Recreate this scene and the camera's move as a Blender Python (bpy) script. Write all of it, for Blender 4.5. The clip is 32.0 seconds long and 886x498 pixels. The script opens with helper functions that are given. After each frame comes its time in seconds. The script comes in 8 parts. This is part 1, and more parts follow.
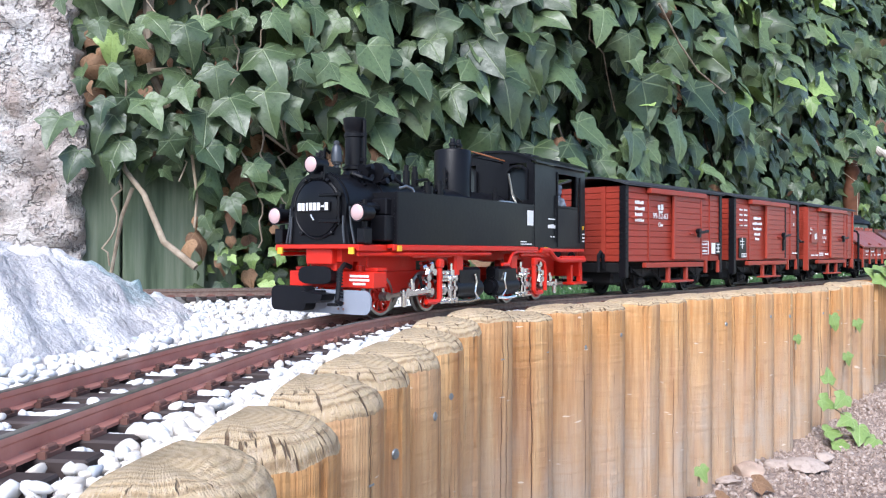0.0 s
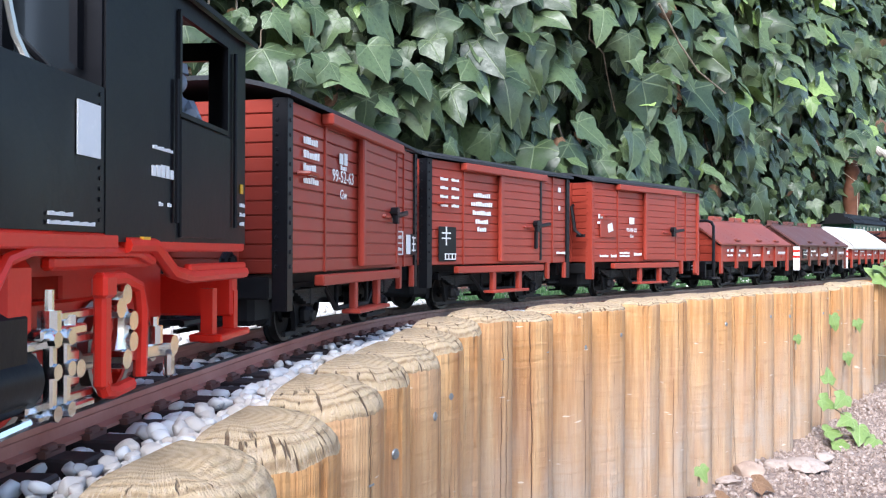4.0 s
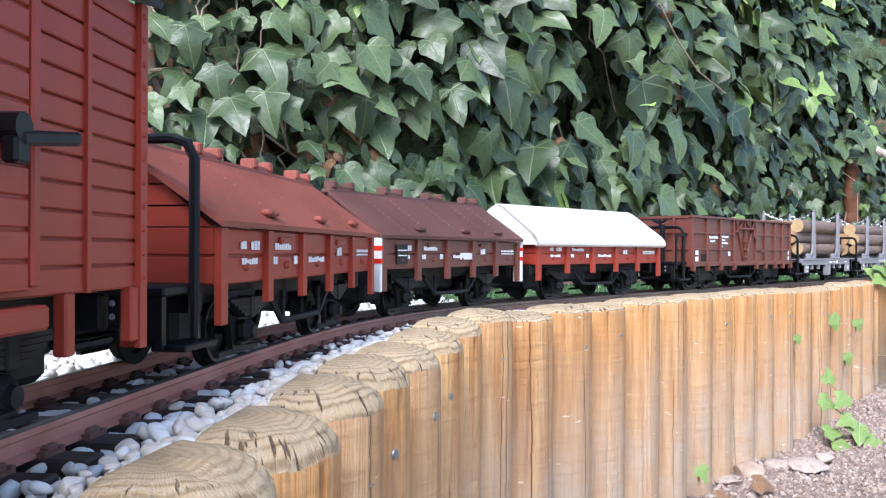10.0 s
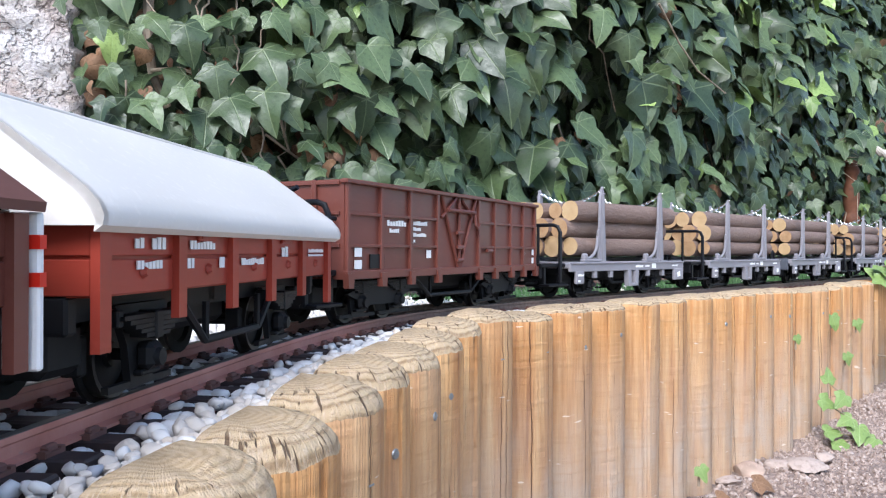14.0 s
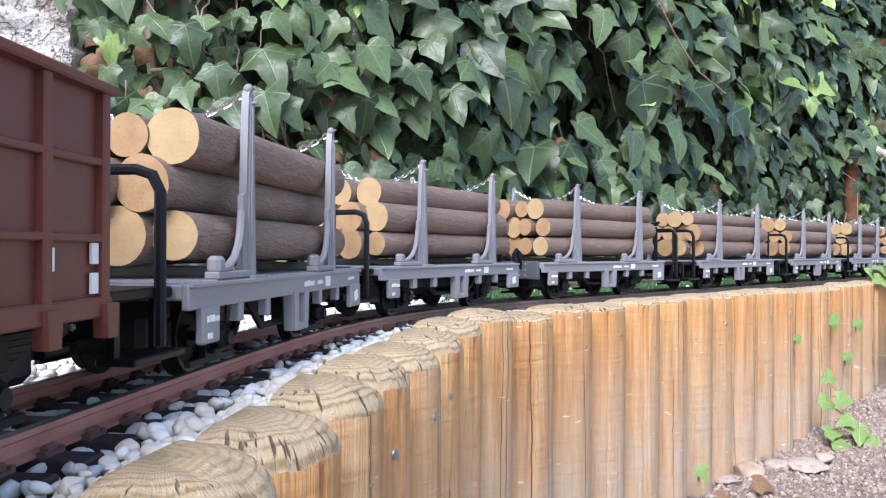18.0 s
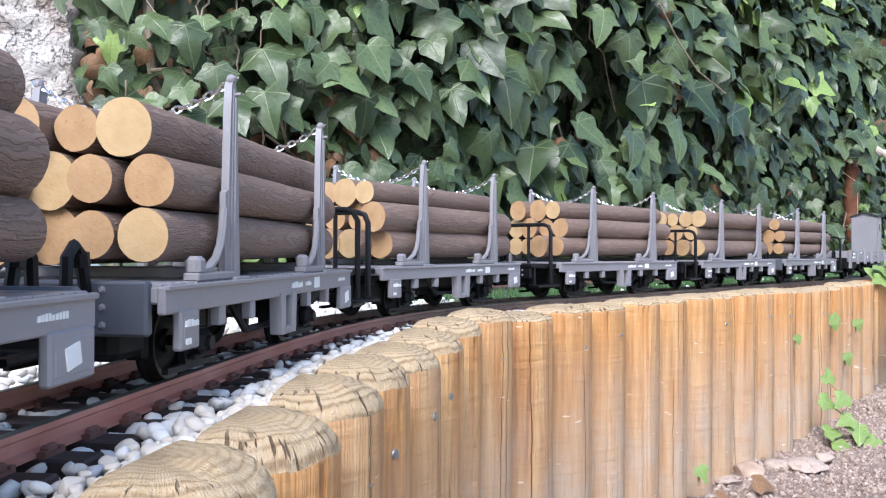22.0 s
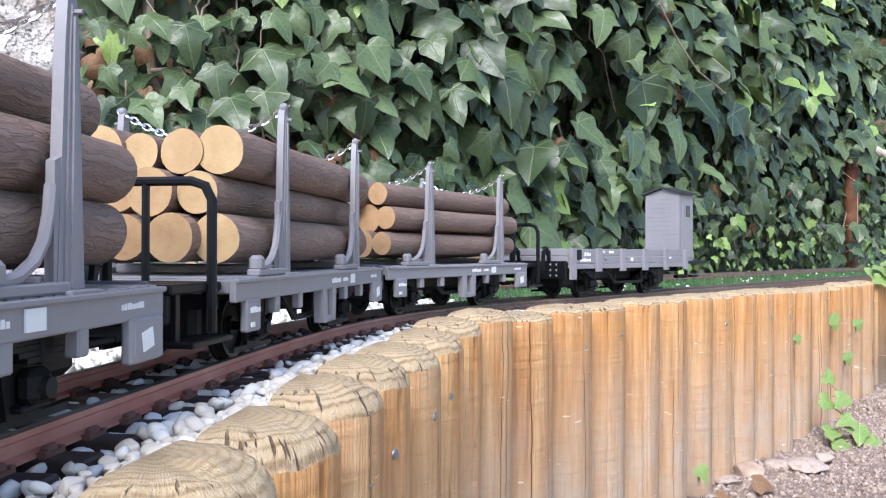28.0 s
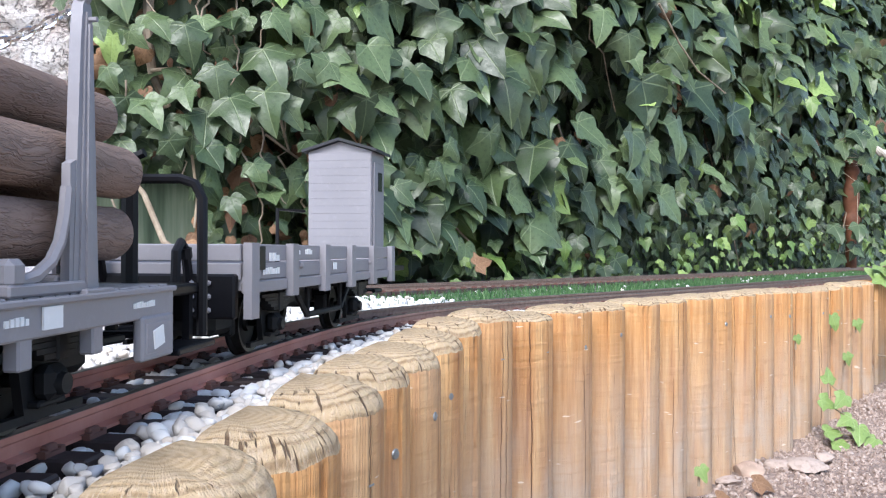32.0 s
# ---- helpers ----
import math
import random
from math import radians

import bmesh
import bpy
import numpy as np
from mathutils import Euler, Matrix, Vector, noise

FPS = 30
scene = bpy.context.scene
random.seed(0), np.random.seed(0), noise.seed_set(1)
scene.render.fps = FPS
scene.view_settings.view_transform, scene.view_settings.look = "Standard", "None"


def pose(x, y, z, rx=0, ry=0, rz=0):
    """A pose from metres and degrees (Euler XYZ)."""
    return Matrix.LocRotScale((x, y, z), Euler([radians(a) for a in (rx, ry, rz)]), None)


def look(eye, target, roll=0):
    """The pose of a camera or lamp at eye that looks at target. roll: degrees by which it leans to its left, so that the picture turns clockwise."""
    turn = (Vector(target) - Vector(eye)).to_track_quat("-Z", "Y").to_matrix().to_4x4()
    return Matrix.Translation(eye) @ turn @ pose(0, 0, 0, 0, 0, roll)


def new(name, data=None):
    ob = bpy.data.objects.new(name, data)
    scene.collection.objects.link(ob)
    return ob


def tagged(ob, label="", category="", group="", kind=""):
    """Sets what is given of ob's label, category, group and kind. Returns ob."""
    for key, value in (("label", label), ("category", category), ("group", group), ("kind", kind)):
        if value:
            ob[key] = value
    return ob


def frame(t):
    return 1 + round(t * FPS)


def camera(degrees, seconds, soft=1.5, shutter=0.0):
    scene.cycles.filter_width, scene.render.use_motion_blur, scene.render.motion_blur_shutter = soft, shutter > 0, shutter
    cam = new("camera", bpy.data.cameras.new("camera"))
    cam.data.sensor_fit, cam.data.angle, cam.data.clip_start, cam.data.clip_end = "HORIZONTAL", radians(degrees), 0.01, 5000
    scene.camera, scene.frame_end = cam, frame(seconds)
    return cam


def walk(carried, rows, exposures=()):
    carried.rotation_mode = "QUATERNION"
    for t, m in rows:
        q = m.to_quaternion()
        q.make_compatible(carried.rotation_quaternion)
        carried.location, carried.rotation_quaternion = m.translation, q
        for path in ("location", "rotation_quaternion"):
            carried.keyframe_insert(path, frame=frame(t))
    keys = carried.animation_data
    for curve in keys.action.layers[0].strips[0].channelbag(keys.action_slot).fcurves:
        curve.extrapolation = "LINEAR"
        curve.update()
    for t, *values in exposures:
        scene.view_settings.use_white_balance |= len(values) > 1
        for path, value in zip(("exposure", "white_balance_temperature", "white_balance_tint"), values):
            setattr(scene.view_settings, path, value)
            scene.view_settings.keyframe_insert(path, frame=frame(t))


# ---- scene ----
# Garden railway, 45 mm gauge. z = 0 is the top of the rails, y runs away from the camera.
cam = camera(55.68, 32.0, soft=1.2)
EYE = (0.0, 0.0, 0.0526)
CAM_POSE = look(EYE, (0.0, 1.0, 0.0526 + 0.0023), 0.195)
# the clip's camera opens up a little while the dark red vans fill its picture
STOPS = ((0.0, 0.98, 5980), (1.0, 1.0, 5980), (3.0, 1.17, 5980), (6.0, 1.27, 5950), (9.0, 1.24, 5950), (11.0, 1.06, 5970), (13.0, 0.98, 5980), (17.0, 1.05, 6000), (20.0, 1.07, 6080), (25.0, 1.07, 6120), (32.0, 1.07, 6150))
walk(cam, [(0.0, CAM_POSE), (32.0, CAM_POSE)], [(t, v, k, 11) for t, v, k in STOPS])

# ---- daylight under a bright, thinly clouded sky ----
world = bpy.data.worlds.new("sky")
scene.world = world
world.use_nodes = True
wn = world.node_tree
wn.nodes.clear()
sky = wn.nodes.new("ShaderNodeTexSky")
sky.sky_type = "NISHITA"
sky.sun_disc = False
sky.sun_elevation = radians(45)
sky.sun_rotation = radians(195)
sky.air_density = 1.0
sky.dust_density = 1.2
bg = wn.nodes.new("ShaderNodeBackground")
bg.inputs["Strength"].default_value = 0.15
wout = wn.nodes.new("ShaderNodeOutputWorld")
wn.links.new(sky.outputs[0], bg.inputs[0])
wn.links.new(bg.outputs[0], wout.inputs[0])
sun_data = bpy.data.lights.new("sun", "SUN")
sun_data.energy = 2.3
sun_data.angle = radians(35)
sun_data.color = (1.0, 0.975, 0.955)
sun = new("sun", sun_data)
sun.matrix_world = look((-0.4, -1.6, 2.7), (0.35, 1.1, 0.0))

# ---- the line of the track ----
KAPPA = (-0.43, -0.09, -1.68, 0.08, 0.01, 0.065, 0.0, 0.0, 0.0)
STEP = 0.01
_s = np.arange(-7.0, 9.0, STEP)
_k = np.interp(_s, np.linspace(-0.6, 2.4, 9), KAPPA)
_k[_s < -0.6] = 0.0
_th = np.cumsum(_k) * STEP
_th = _th - np.interp(0.0, _s, _th) + 1.3139
_x = np.cumsum(np.cos(_th)) * STEP
_y = np.cumsum(np.sin(_th)) * STEP
_x += -0.0918 - np.interp(0.0, _s, _x)
_y += 0.6034 - np.interp(0.0, _s, _y)


def line(s, lat=0.0):
    """Place on the main line: s metres along it (away from the camera), lat metres to the camera's side."""
    t = np.interp(s, _s, _th)
    return float(np.interp(s, _s, _x) + lat * np.sin(t)), float(np.interp(s, _s, _y) - lat * np.cos(t))


def heading(s):
    return float(np.interp(s, _s, _th))


SPEED_T = np.linspace(0, 32, 17)
SPEED_V = (0.1685, 0.1677, 0.1690, 0.1723, 0.1715, 0.1690, 0.1723, 0.1792, 0.1716, 0.1659, 0.1645, 0.1636, 0.1588, 0.1578, 0.1544, 0.1536, 0.1601)
_tt = np.arange(0, 32.01, 0.05)
_vv = np.interp(_tt, SPEED_T, SPEED_V)
_dd = np.concatenate([[0.0], np.cumsum((_vv[1:] + _vv[:-1]) * 0.025)])


def gone(t):
    """Metres that the train has run by t seconds."""
    return float(np.interp(t, _tt, _dd))


_q = np.arange(-0.4, 10.0, 0.01)
_qa = np.radians(22 + 23.5 * np.clip((_q - 0.05) / 0.30, 0, 1) + 3.5 * np.clip((_q - 1.2) / 1.0, 0, 1))
_qx = -0.75 + np.concatenate([[0.0], np.cumsum(np.cos(_qa[:-1])) * 0.01])
_qy = 0.957 + np.concatenate([[0.0], np.cumsum(np.sin(_qa[:-1])) * 0.01])


def side_line(q, lat=0.0):
    """The second track, behind the main one: q metres along it from the left; x, y and heading."""
    a = float(np.interp(q, _q, _qa))
    return float(np.interp(q, _q, _qx)) + lat * math.sin(a), float(np.interp(q, _q, _qy)) - lat * math.cos(a), a


# ---- mesh helpers ----
def box(bm, cx, cy, cz, sx, sy, sz, bevel=0.0, turn=None, mat=0):
    m = Matrix.Translation((cx, cy, cz))
    if turn is not None:
        m = m @ turn
    r = bmesh.ops.create_cube(bm, size=1.0, matrix=m @ Matrix.Diagonal((sx, sy, sz, 1)))
    vs = r["verts"]
    if bevel:
        es = {e for v in vs for e in v.link_edges}
        bmesh.ops.bevel(bm, geom=list(es), offset=bevel, segments=1, affect="EDGES", clamp_overlap=True)
    return vs


def rod(bm, a, b, r, r2=None, seg=10, caps=True):
    a, b = Vector(a), Vector(b)
    d = b - a
    m = Matrix.Translation((a + b) / 2) @ d.to_track_quat("Z", "Y").to_matrix().to_4x4()
    return bmesh.ops.create_cone(bm, cap_ends=caps, segments=seg, radius1=r, radius2=r if r2 is None else r2, depth=d.length, matrix=m)["verts"]


def ball(bm, c, r, u=10, v=7, sz=1.0):
    return bmesh.ops.create_uvsphere(bm, u_segments=u, v_segments=v, radius=r, matrix=Matrix.Translation(c) @ Matrix.Diagonal((1, 1, sz, 1)))["verts"]


def tube(bm, pts, r, seg=8, r_end=None):
    """A round bar through the points."""
    pts = [Vector(p) for p in pts]
    rings = []
    up = None
    for i, p in enumerate(pts):
        d = (pts[min(i + 1, len(pts) - 1)] - pts[max(i - 1, 0)]).normalized()
        if up is None:
            up = d.orthogonal().normalized()
        else:
            up = (up - d * up.dot(d)).normalized()
        w = d.cross(up)
        rr = r if r_end is None else r + (r_end - r) * i / (len(pts) - 1)
        rings.append([bm.verts.new(p + (up * math.cos(2 * math.pi * k / seg) + w * math.sin(2 * math.pi * k / seg)) * rr) for k in range(seg)])
    for a, b in zip(rings, rings[1:]):
        for k in range(seg):
            bm.faces.new((a[k], a[(k + 1) % seg], b[(k + 1) % seg], b[k]))
    bm.faces.new(rings[0][::-1])
    bm.faces.new(rings[-1])


def lathe(bm, prof, seg=24, m=None, ring=False):
    """Turned body: prof is (radius, height) from the bottom up; ring leaves it open along its axis."""
    m = m or Matrix.Identity(4)
    rings = [[bm.verts.new(m @ Vector((r * math.cos(2 * math.pi * k / seg), r * math.sin(2 * math.pi * k / seg), z))) for k in range(seg)] for r, z in prof]
    for a, b in zip(rings, rings[1:]):
        for k in range(seg):
            bm.faces.new((a[k], a[(k + 1) % seg], b[(k + 1) % seg], b[k]))
    if ring:
        for k in range(seg):
            a, b = rings[-1], rings[0]
            bm.faces.new((a[k], a[(k + 1) % seg], b[(k + 1) % seg], b[k]))
    else:
        bm.faces.new(rings[0][::-1])
        bm.faces.new(rings[-1])


def prism(bm, poly, axis, a, b):
    """A flat outline drawn out along an axis from a to b. axis 'x': (y, z) points; 'y': (x, z); 'z': (x, y)."""
    def at(p, w):
        return {"x": (w, p[0], p[1]), "y": (p[0], w, p[1]), "z": (p[0], p[1], w)}[axis]
    va = [bm.verts.new(at(p, a)) for p in poly]
    vb = [bm.verts.new(at(p, b)) for p in poly]
    n = len(poly)
    fs = [bm.faces.new(va[::-1]), bm.faces.new(vb)]
    fs += [bm.faces.new((va[i], va[(i + 1) % n], vb[(i + 1) % n], vb[i])) for i in range(n)]
    bmesh.ops.recalc_face_normals(bm, faces=fs)
    return va + vb


def mesh_of(bm, name, material, smooth=None):
    bmesh.ops.recalc_face_normals(bm, faces=bm.faces)
    me = bpy.data.meshes.new(name)
    bm.to_mesh(me)
    bm.free()
    me.materials.append(material)
    if smooth is not None:
        me.polygons.foreach_set("use_smooth", [True] * len(me.polygons))
        me.set_sharp_from_angle(angle=radians(smooth))
    return me


def part(name, bm, material, parent, label="", smooth=35):
    """One mesh object under a thing or under a part."""
    ob = new(name, mesh_of(bm, name, material, smooth))
    ob.parent = parent
    return tagged(ob, label)


def empty(name, label, category, group="", kind=""):
    return tagged(new(name), label, category, group, kind)


def raw_mesh(name, verts, faces, material, smooth=None):
    me = bpy.data.meshes.new(name)
    me.from_pydata([tuple(v) for v in verts], [], faces)
    me.materials.append(material)
    if smooth is not None:
        me.polygons.foreach_set("use_smooth", [True] * len(me.polygons))
        me.set_sharp_from_angle(angle=radians(smooth))
    return me


def B():
    return bmesh.new()


# ---- materials ----
class Mat:
    """A small builder round one principled material."""

    def __init__(self, name, rough=0.5, metal=0.0, spec=0.5):
        self.m = bpy.data.materials.new(name)
        self.m.use_nodes = True
        self.t = self.m.node_tree
        self.p = self.t.nodes["Principled BSDF"]
        self.p.inputs["Roughness"].default_value = rough
        self.p.inputs["Metallic"].default_value = metal
        self.p.inputs["Specular IOR Level"].default_value = spec
        self.co = self.t.nodes.new("ShaderNodeTexCoord").outputs["Object"]

    def node(self, kind, **ins):
        n = self.t.nodes.new(kind)
        for k, v in ins.items():
            n.inputs[k.replace("_", " ")].default_value = v
        return n

    def link(self, a, b):
        self.t.links.new(a, b)

    def scaled(self, x, y, z, src=None):
        n = self.node("ShaderNodeMapping")
        n.inputs["Scale"].default_value = (x, y, z)
        self.link(src or self.co, n.inputs["Vector"])
        return n.outputs[0]

    def noise(self, scale, detail=4, src=None, rough=0.55):
        n = self.node("ShaderNodeTexNoise", Scale=scale, Detail=detail, Roughness=rough)
        self.link(src or self.co, n.inputs["Vector"])
        return n.outputs["Fac"]

    def voronoi(self, scale, src=None, feature="F1"):
        n = self.node("ShaderNodeTexVoronoi", Scale=scale)
        n.feature = feature
        self.link(src or self.co, n.inputs["Vector"])
        return n.outputs["Distance"]

    def ramp(self, fac, stops):
        n = self.t.nodes.new("ShaderNodeValToRGB")
        el = n.color_ramp.elements
        el[0].position, el[0].color = stops[0][0], (*stops[0][1], 1)
        el[1].position, el[1].color = stops[-1][0], (*stops[-1][1], 1)
        for pos, c in stops[1:-1]:
            e = el.new(pos)
            e.color = (*c, 1)
        self.link(fac, n.inputs[0])
        return n.outputs[0]

    def grey(self, fac, a, b, lo=0.3, hi=0.7):
        n = self.node("ShaderNodeMapRange")
        for i, v in zip((1, 2, 3, 4), (lo, hi, a, b)):
            n.inputs[i].default_value = v
        self.link(fac, n.inputs[0])
        return n.outputs[0]

    def mix(self, a, b, fac, kind="MIX"):
        n = self.t.nodes.new("ShaderNodeMix")
        n.data_type, n.blend_type = "RGBA", kind
        for sock, v in ((n.inputs[0], fac), (n.inputs[6], a), (n.inputs[7], b)):
            if isinstance(v, bpy.types.NodeSocket):
                self.link(v, sock)
            elif isinstance(v, tuple):
                sock.default_value = (*v, 1)
            else:
                sock.default_value = v
        return n.outputs[2]

    def math(self, op, a, b=0.0):
        n = self.t.nodes.new("ShaderNodeMath")
        n.operation = op
        for sock, v in ((n.inputs[0], a), (n.inputs[1], b)):
            if isinstance(v, bpy.types.NodeSocket):
                self.link(v, sock)
            else:
                sock.default_value = v
        return n.outputs[0]

    def rand(self, island=False):
        n = self.t.nodes.new("ShaderNodeNewGeometry" if island else "ShaderNodeObjectInfo")
        return n.outputs["Random Per Island" if island else "Random"]

    def color(self, c):
        if isinstance(c, bpy.types.NodeSocket):
            self.link(c, self.p.inputs["Base Color"])
        else:
            self.p.inputs["Base Color"].default_value = (*c, 1)
        return self

    def rough(self, r):
        self.link(r, self.p.inputs["Roughness"])
        return self

    def bump(self, h, strength=0.3, dist=0.001):
        n = self.node("ShaderNodeBump", Strength=strength, Distance=dist)
        self.link(h, n.inputs["Height"])
        self.link(n.outputs[0], self.p.inputs["Normal"])
        return self


def paint(name, c, rough=0.45, grain=0.12, spec=0.32, board=True):
    """Plastic or painted model surface: slight fading, dust and moulded grain."""
    k = Mat(name, rough, 0.0, spec)
    big = k.noise(14, 3)
    fine = k.noise(260, 5, k.scaled(0.25, 1, 1) if board else None)
    dark = tuple(v * (1 - grain * 1.6) for v in c)
    light = tuple(min(1, v * (1 + grain) + 0.001) for v in c)
    col = k.ramp(big, [(0.3, dark), (0.7, light)])
    k.color(k.mix(col, tuple(min(1, v * 1.3 + 0.012 * min(1.0, max(c) * 6)) for v in c), k.grey(fine, 0.0, 0.35, 0.55, 0.8)))
    k.rough(k.grey(big, rough - 0.08, rough + 0.1))
    k.bump(fine, 0.25, 0.0004)
    return k.m


RED_BROWN = paint("red_brown_boards", (0.305, 0.040, 0.024), 0.40)
OX_RED = paint("ox_red_boards", (0.315, 0.044, 0.026), 0.40)
FADED_RED = paint("faded_red_lid", (0.27, 0.072, 0.052), 0.5)
BROWN = paint("brown_boards", (0.145, 0.044, 0.031), 0.42)
GREY = paint("grey_plastic", (0.250, 0.240, 0.260), 0.42, 0.06, board=False)
BLACK = paint("black_plastic", (0.006, 0.006, 0.008), 0.40, 0.1, 0.20, board=False)
DULL_BLACK = paint("dull_black", (0.009, 0.009, 0.010), 0.55, 0.1, 0.22, board=False)
LOCO_BLACK = paint("black_lacquer", (0.006, 0.006, 0.008), 0.36, 0.1, 0.17, board=False)
LOCO_RED = paint("signal_red_lacquer", (0.62, 0.022, 0.010), 0.36, 0.06, board=False)
COACH_ROOF = paint("black_coach_roof", (0.009, 0.009, 0.010), 0.6, 0.1, 0.15, board=False)
ROOF_GREY = paint("dark_roof_felt", (0.036, 0.038, 0.042), 0.65, 0.15, 0.25, board=False)
WHITE = paint("white_lettering", (0.78, 0.78, 0.78), 0.55, 0.02, board=False)
TARP = paint("cream_white_plastic", (0.68, 0.645, 0.60), 0.5, 0.02, board=False)
YELLOW = paint("yellow_paint", (0.75, 0.42, 0.03), 0.5, 0.03, board=False)
APRON = paint("light_grey_metal", (0.26, 0.28, 0.33), 0.4, 0.05, board=False)
COACH_GREEN = paint("coach_green", (0.02, 0.075, 0.045), 0.4, 0.08, board=False)
NICKEL = Mat("nickel_steel", 0.32, 1.0).color((0.52, 0.50, 0.46)).m
CHROME = Mat("bright_steel", 0.2, 1.0).color((0.75, 0.75, 0.74)).m
TREAD = Mat("wheel_tread", 0.45, 0.8).color((0.06, 0.056, 0.052)).m
GLASS = Mat("cab_glass", 0.12, 0.0, 0.35).color((0.02, 0.025, 0.03)).m


def lamp_glass():
    k = Mat("lit_lamp_lens", 0.2)
    k.color((0.50, 0.33, 0.33))
    k.p.inputs["Emission Color"].default_value = (1.0, 0.66, 0.56, 1)
    k.p.inputs["Emission Strength"].default_value = 0.05
    return k.m


LAMP = lamp_glass()


def log_bark():
    k = Mat("brown_bark", 0.75)
    warp = k.noise(30, 3)
    off = k.t.nodes.new("ShaderNodeVectorMath")
    off.operation = "ADD"
    cm = k.t.nodes.new("ShaderNodeCombineXYZ")
    for i in (1, 2):
        k.link(k.math("MULTIPLY", warp, 0.012), cm.inputs[i])
    k.link(k.co, off.inputs[0])
    k.link(cm.outputs[0], off.inputs[1])
    v = k.scaled(0.16, 1, 1, off.outputs[0])
    ridge = k.noise(330, 5, v, 0.6)
    groove = k.grey(k.math("ABSOLUTE", k.math("SUBTRACT", k.noise(330, 3, v, 0.6), 0.5)), 0.72, 1.0, 0.0, 0.06)
    h = k.math("MULTIPLY", groove, k.math("ADD", ridge, 0.4))
    big = k.noise(20, 3)
    c = k.ramp(h, [(0.30, (0.120, 0.076, 0.058)), (0.60, (0.185, 0.122, 0.096)), (0.98, (0.25, 0.172, 0.138))])
    k.color(k.mix(c, (0.20, 0.150, 0.120), k.grey(big, 0.0, 0.5, 0.5, 0.75)))
    k.bump(h, 0.9, 0.0016)
    return k.m


def log_end():
    k = Mat("pale_sawn_wood", 0.8)
    n = k.noise(90, 5)
    f = k.noise(520, 4, None, 0.6)
    pale = k.ramp(n, [(0.3, (0.41, 0.270, 0.130)), (0.7, (0.49, 0.340, 0.180))])
    tan = k.ramp(n, [(0.3, (0.33, 0.190, 0.090)), (0.7, (0.43, 0.270, 0.140))])
    coarse = k.grey(k.rand(), 0.0, 1.0, 0.30, 0.50)
    c = k.mix(pale, tan, coarse)
    c = k.mix(c, (0.26, 0.135, 0.055), k.math("MULTIPLY", k.grey(f, 0.0, 0.85, 0.60, 0.74), k.math("ADD", k.math("MULTIPLY", coarse, 0.8), 0.12)))
    k.color(c)
    k.bump(f, 0.5, 0.0007)
    return k.m


BARK, LOG_END = log_bark(), log_end()


def rail_metal():
    k = Mat("rusty_brown_rail", 0.55, 0.1)
    n = k.noise(30, 5)
    f = k.noise(240, 4)
    c = k.ramp(n, [(0.3, (0.44, 0.165, 0.120)), (0.7, (0.60, 0.285, 0.225))])
    c = k.mix(c, (0.30, 0.24, 0.21), k.grey(f, 0.0, 0.5, 0.62, 0.8))
    # farther along, the rails turn duller and grey-brown
    along = k.t.nodes.new("ShaderNodeSeparateXYZ")
    k.link(k.co, along.inputs[0])
    c = k.mix(c, k.ramp(f, [(0.3, (0.095, 0.078, 0.062)), (0.7, (0.20, 0.165, 0.130))]), k.grey(k.math("ADD", along.outputs[1], k.math("MULTIPLY", n, 0.08)), 0.0, 0.85, 0.56, 0.82))
    k.color(c)
    k.bump(f, 0.3, 0.0005)
    return k.m


def rail_head():
    k = Mat("worn_rail_head", 0.45, 0.6)
    n = k.noise(60, 5, k.scaled(1, 1, 1))
    k.color(k.ramp(n, [(0.3, (0.12, 0.105, 0.085)), (0.7, (0.23, 0.21, 0.18))]))
    return k.m


def sleeper_mat():
    k = Mat("dark_sleeper_plastic", 0.65)
    n = k.noise(40, 5)
    g = k.noise(120, 4, k.scaled(0.15, 1, 1))
    k.color(k.mix(k.ramp(n, [(0.3, (0.034, 0.023, 0.021)), (0.7, (0.075, 0.050, 0.045))]), (0.16, 0.15, 0.15), k.grey(g, 0.0, 0.55, 0.55, 0.8)))
    k.bump(g, 0.5, 0.0006)
    return k.m


RAIL, RAIL_TOP, SLEEPER = rail_metal(), rail_head(), sleeper_mat()


def pebble_mat():
    k = Mat("white_marble_pebble", 0.55)
    r = k.rand(True)
    n = k.noise(120, 4)
    c = k.ramp(r, [(0.0, (0.78, 0.76, 0.73)), (0.80, (0.72, 0.70, 0.67)), (0.91, (0.66, 0.56, 0.45)), (0.95, (0.52, 0.54, 0.58)), (1.0, (0.34, 0.36, 0.40))])
    k.color(k.mix(c, (0.50, 0.47, 0.44), k.grey(n, 0.0, 0.45, 0.5, 0.8)))
    k.bump(n, 0.25, 0.0008)
    return k.m


def bed_mat():
    k = Mat("pale_gravel_fines", 0.9)
    v = k.voronoi(140)
    n = k.noise(25, 4)
    k.color(k.mix(k.ramp(v, [(0.0, (0.46, 0.45, 0.43)), (0.5, (0.26, 0.245, 0.23)), (1.0, (0.07, 0.063, 0.057))]), (0.17, 0.15, 0.13), k.grey(n, 0.0, 0.6, 0.5, 0.8)))
    k.bump(v, 0.8, 0.004)
    return k.m


PEBBLE, BED = pebble_mat(), bed_mat()


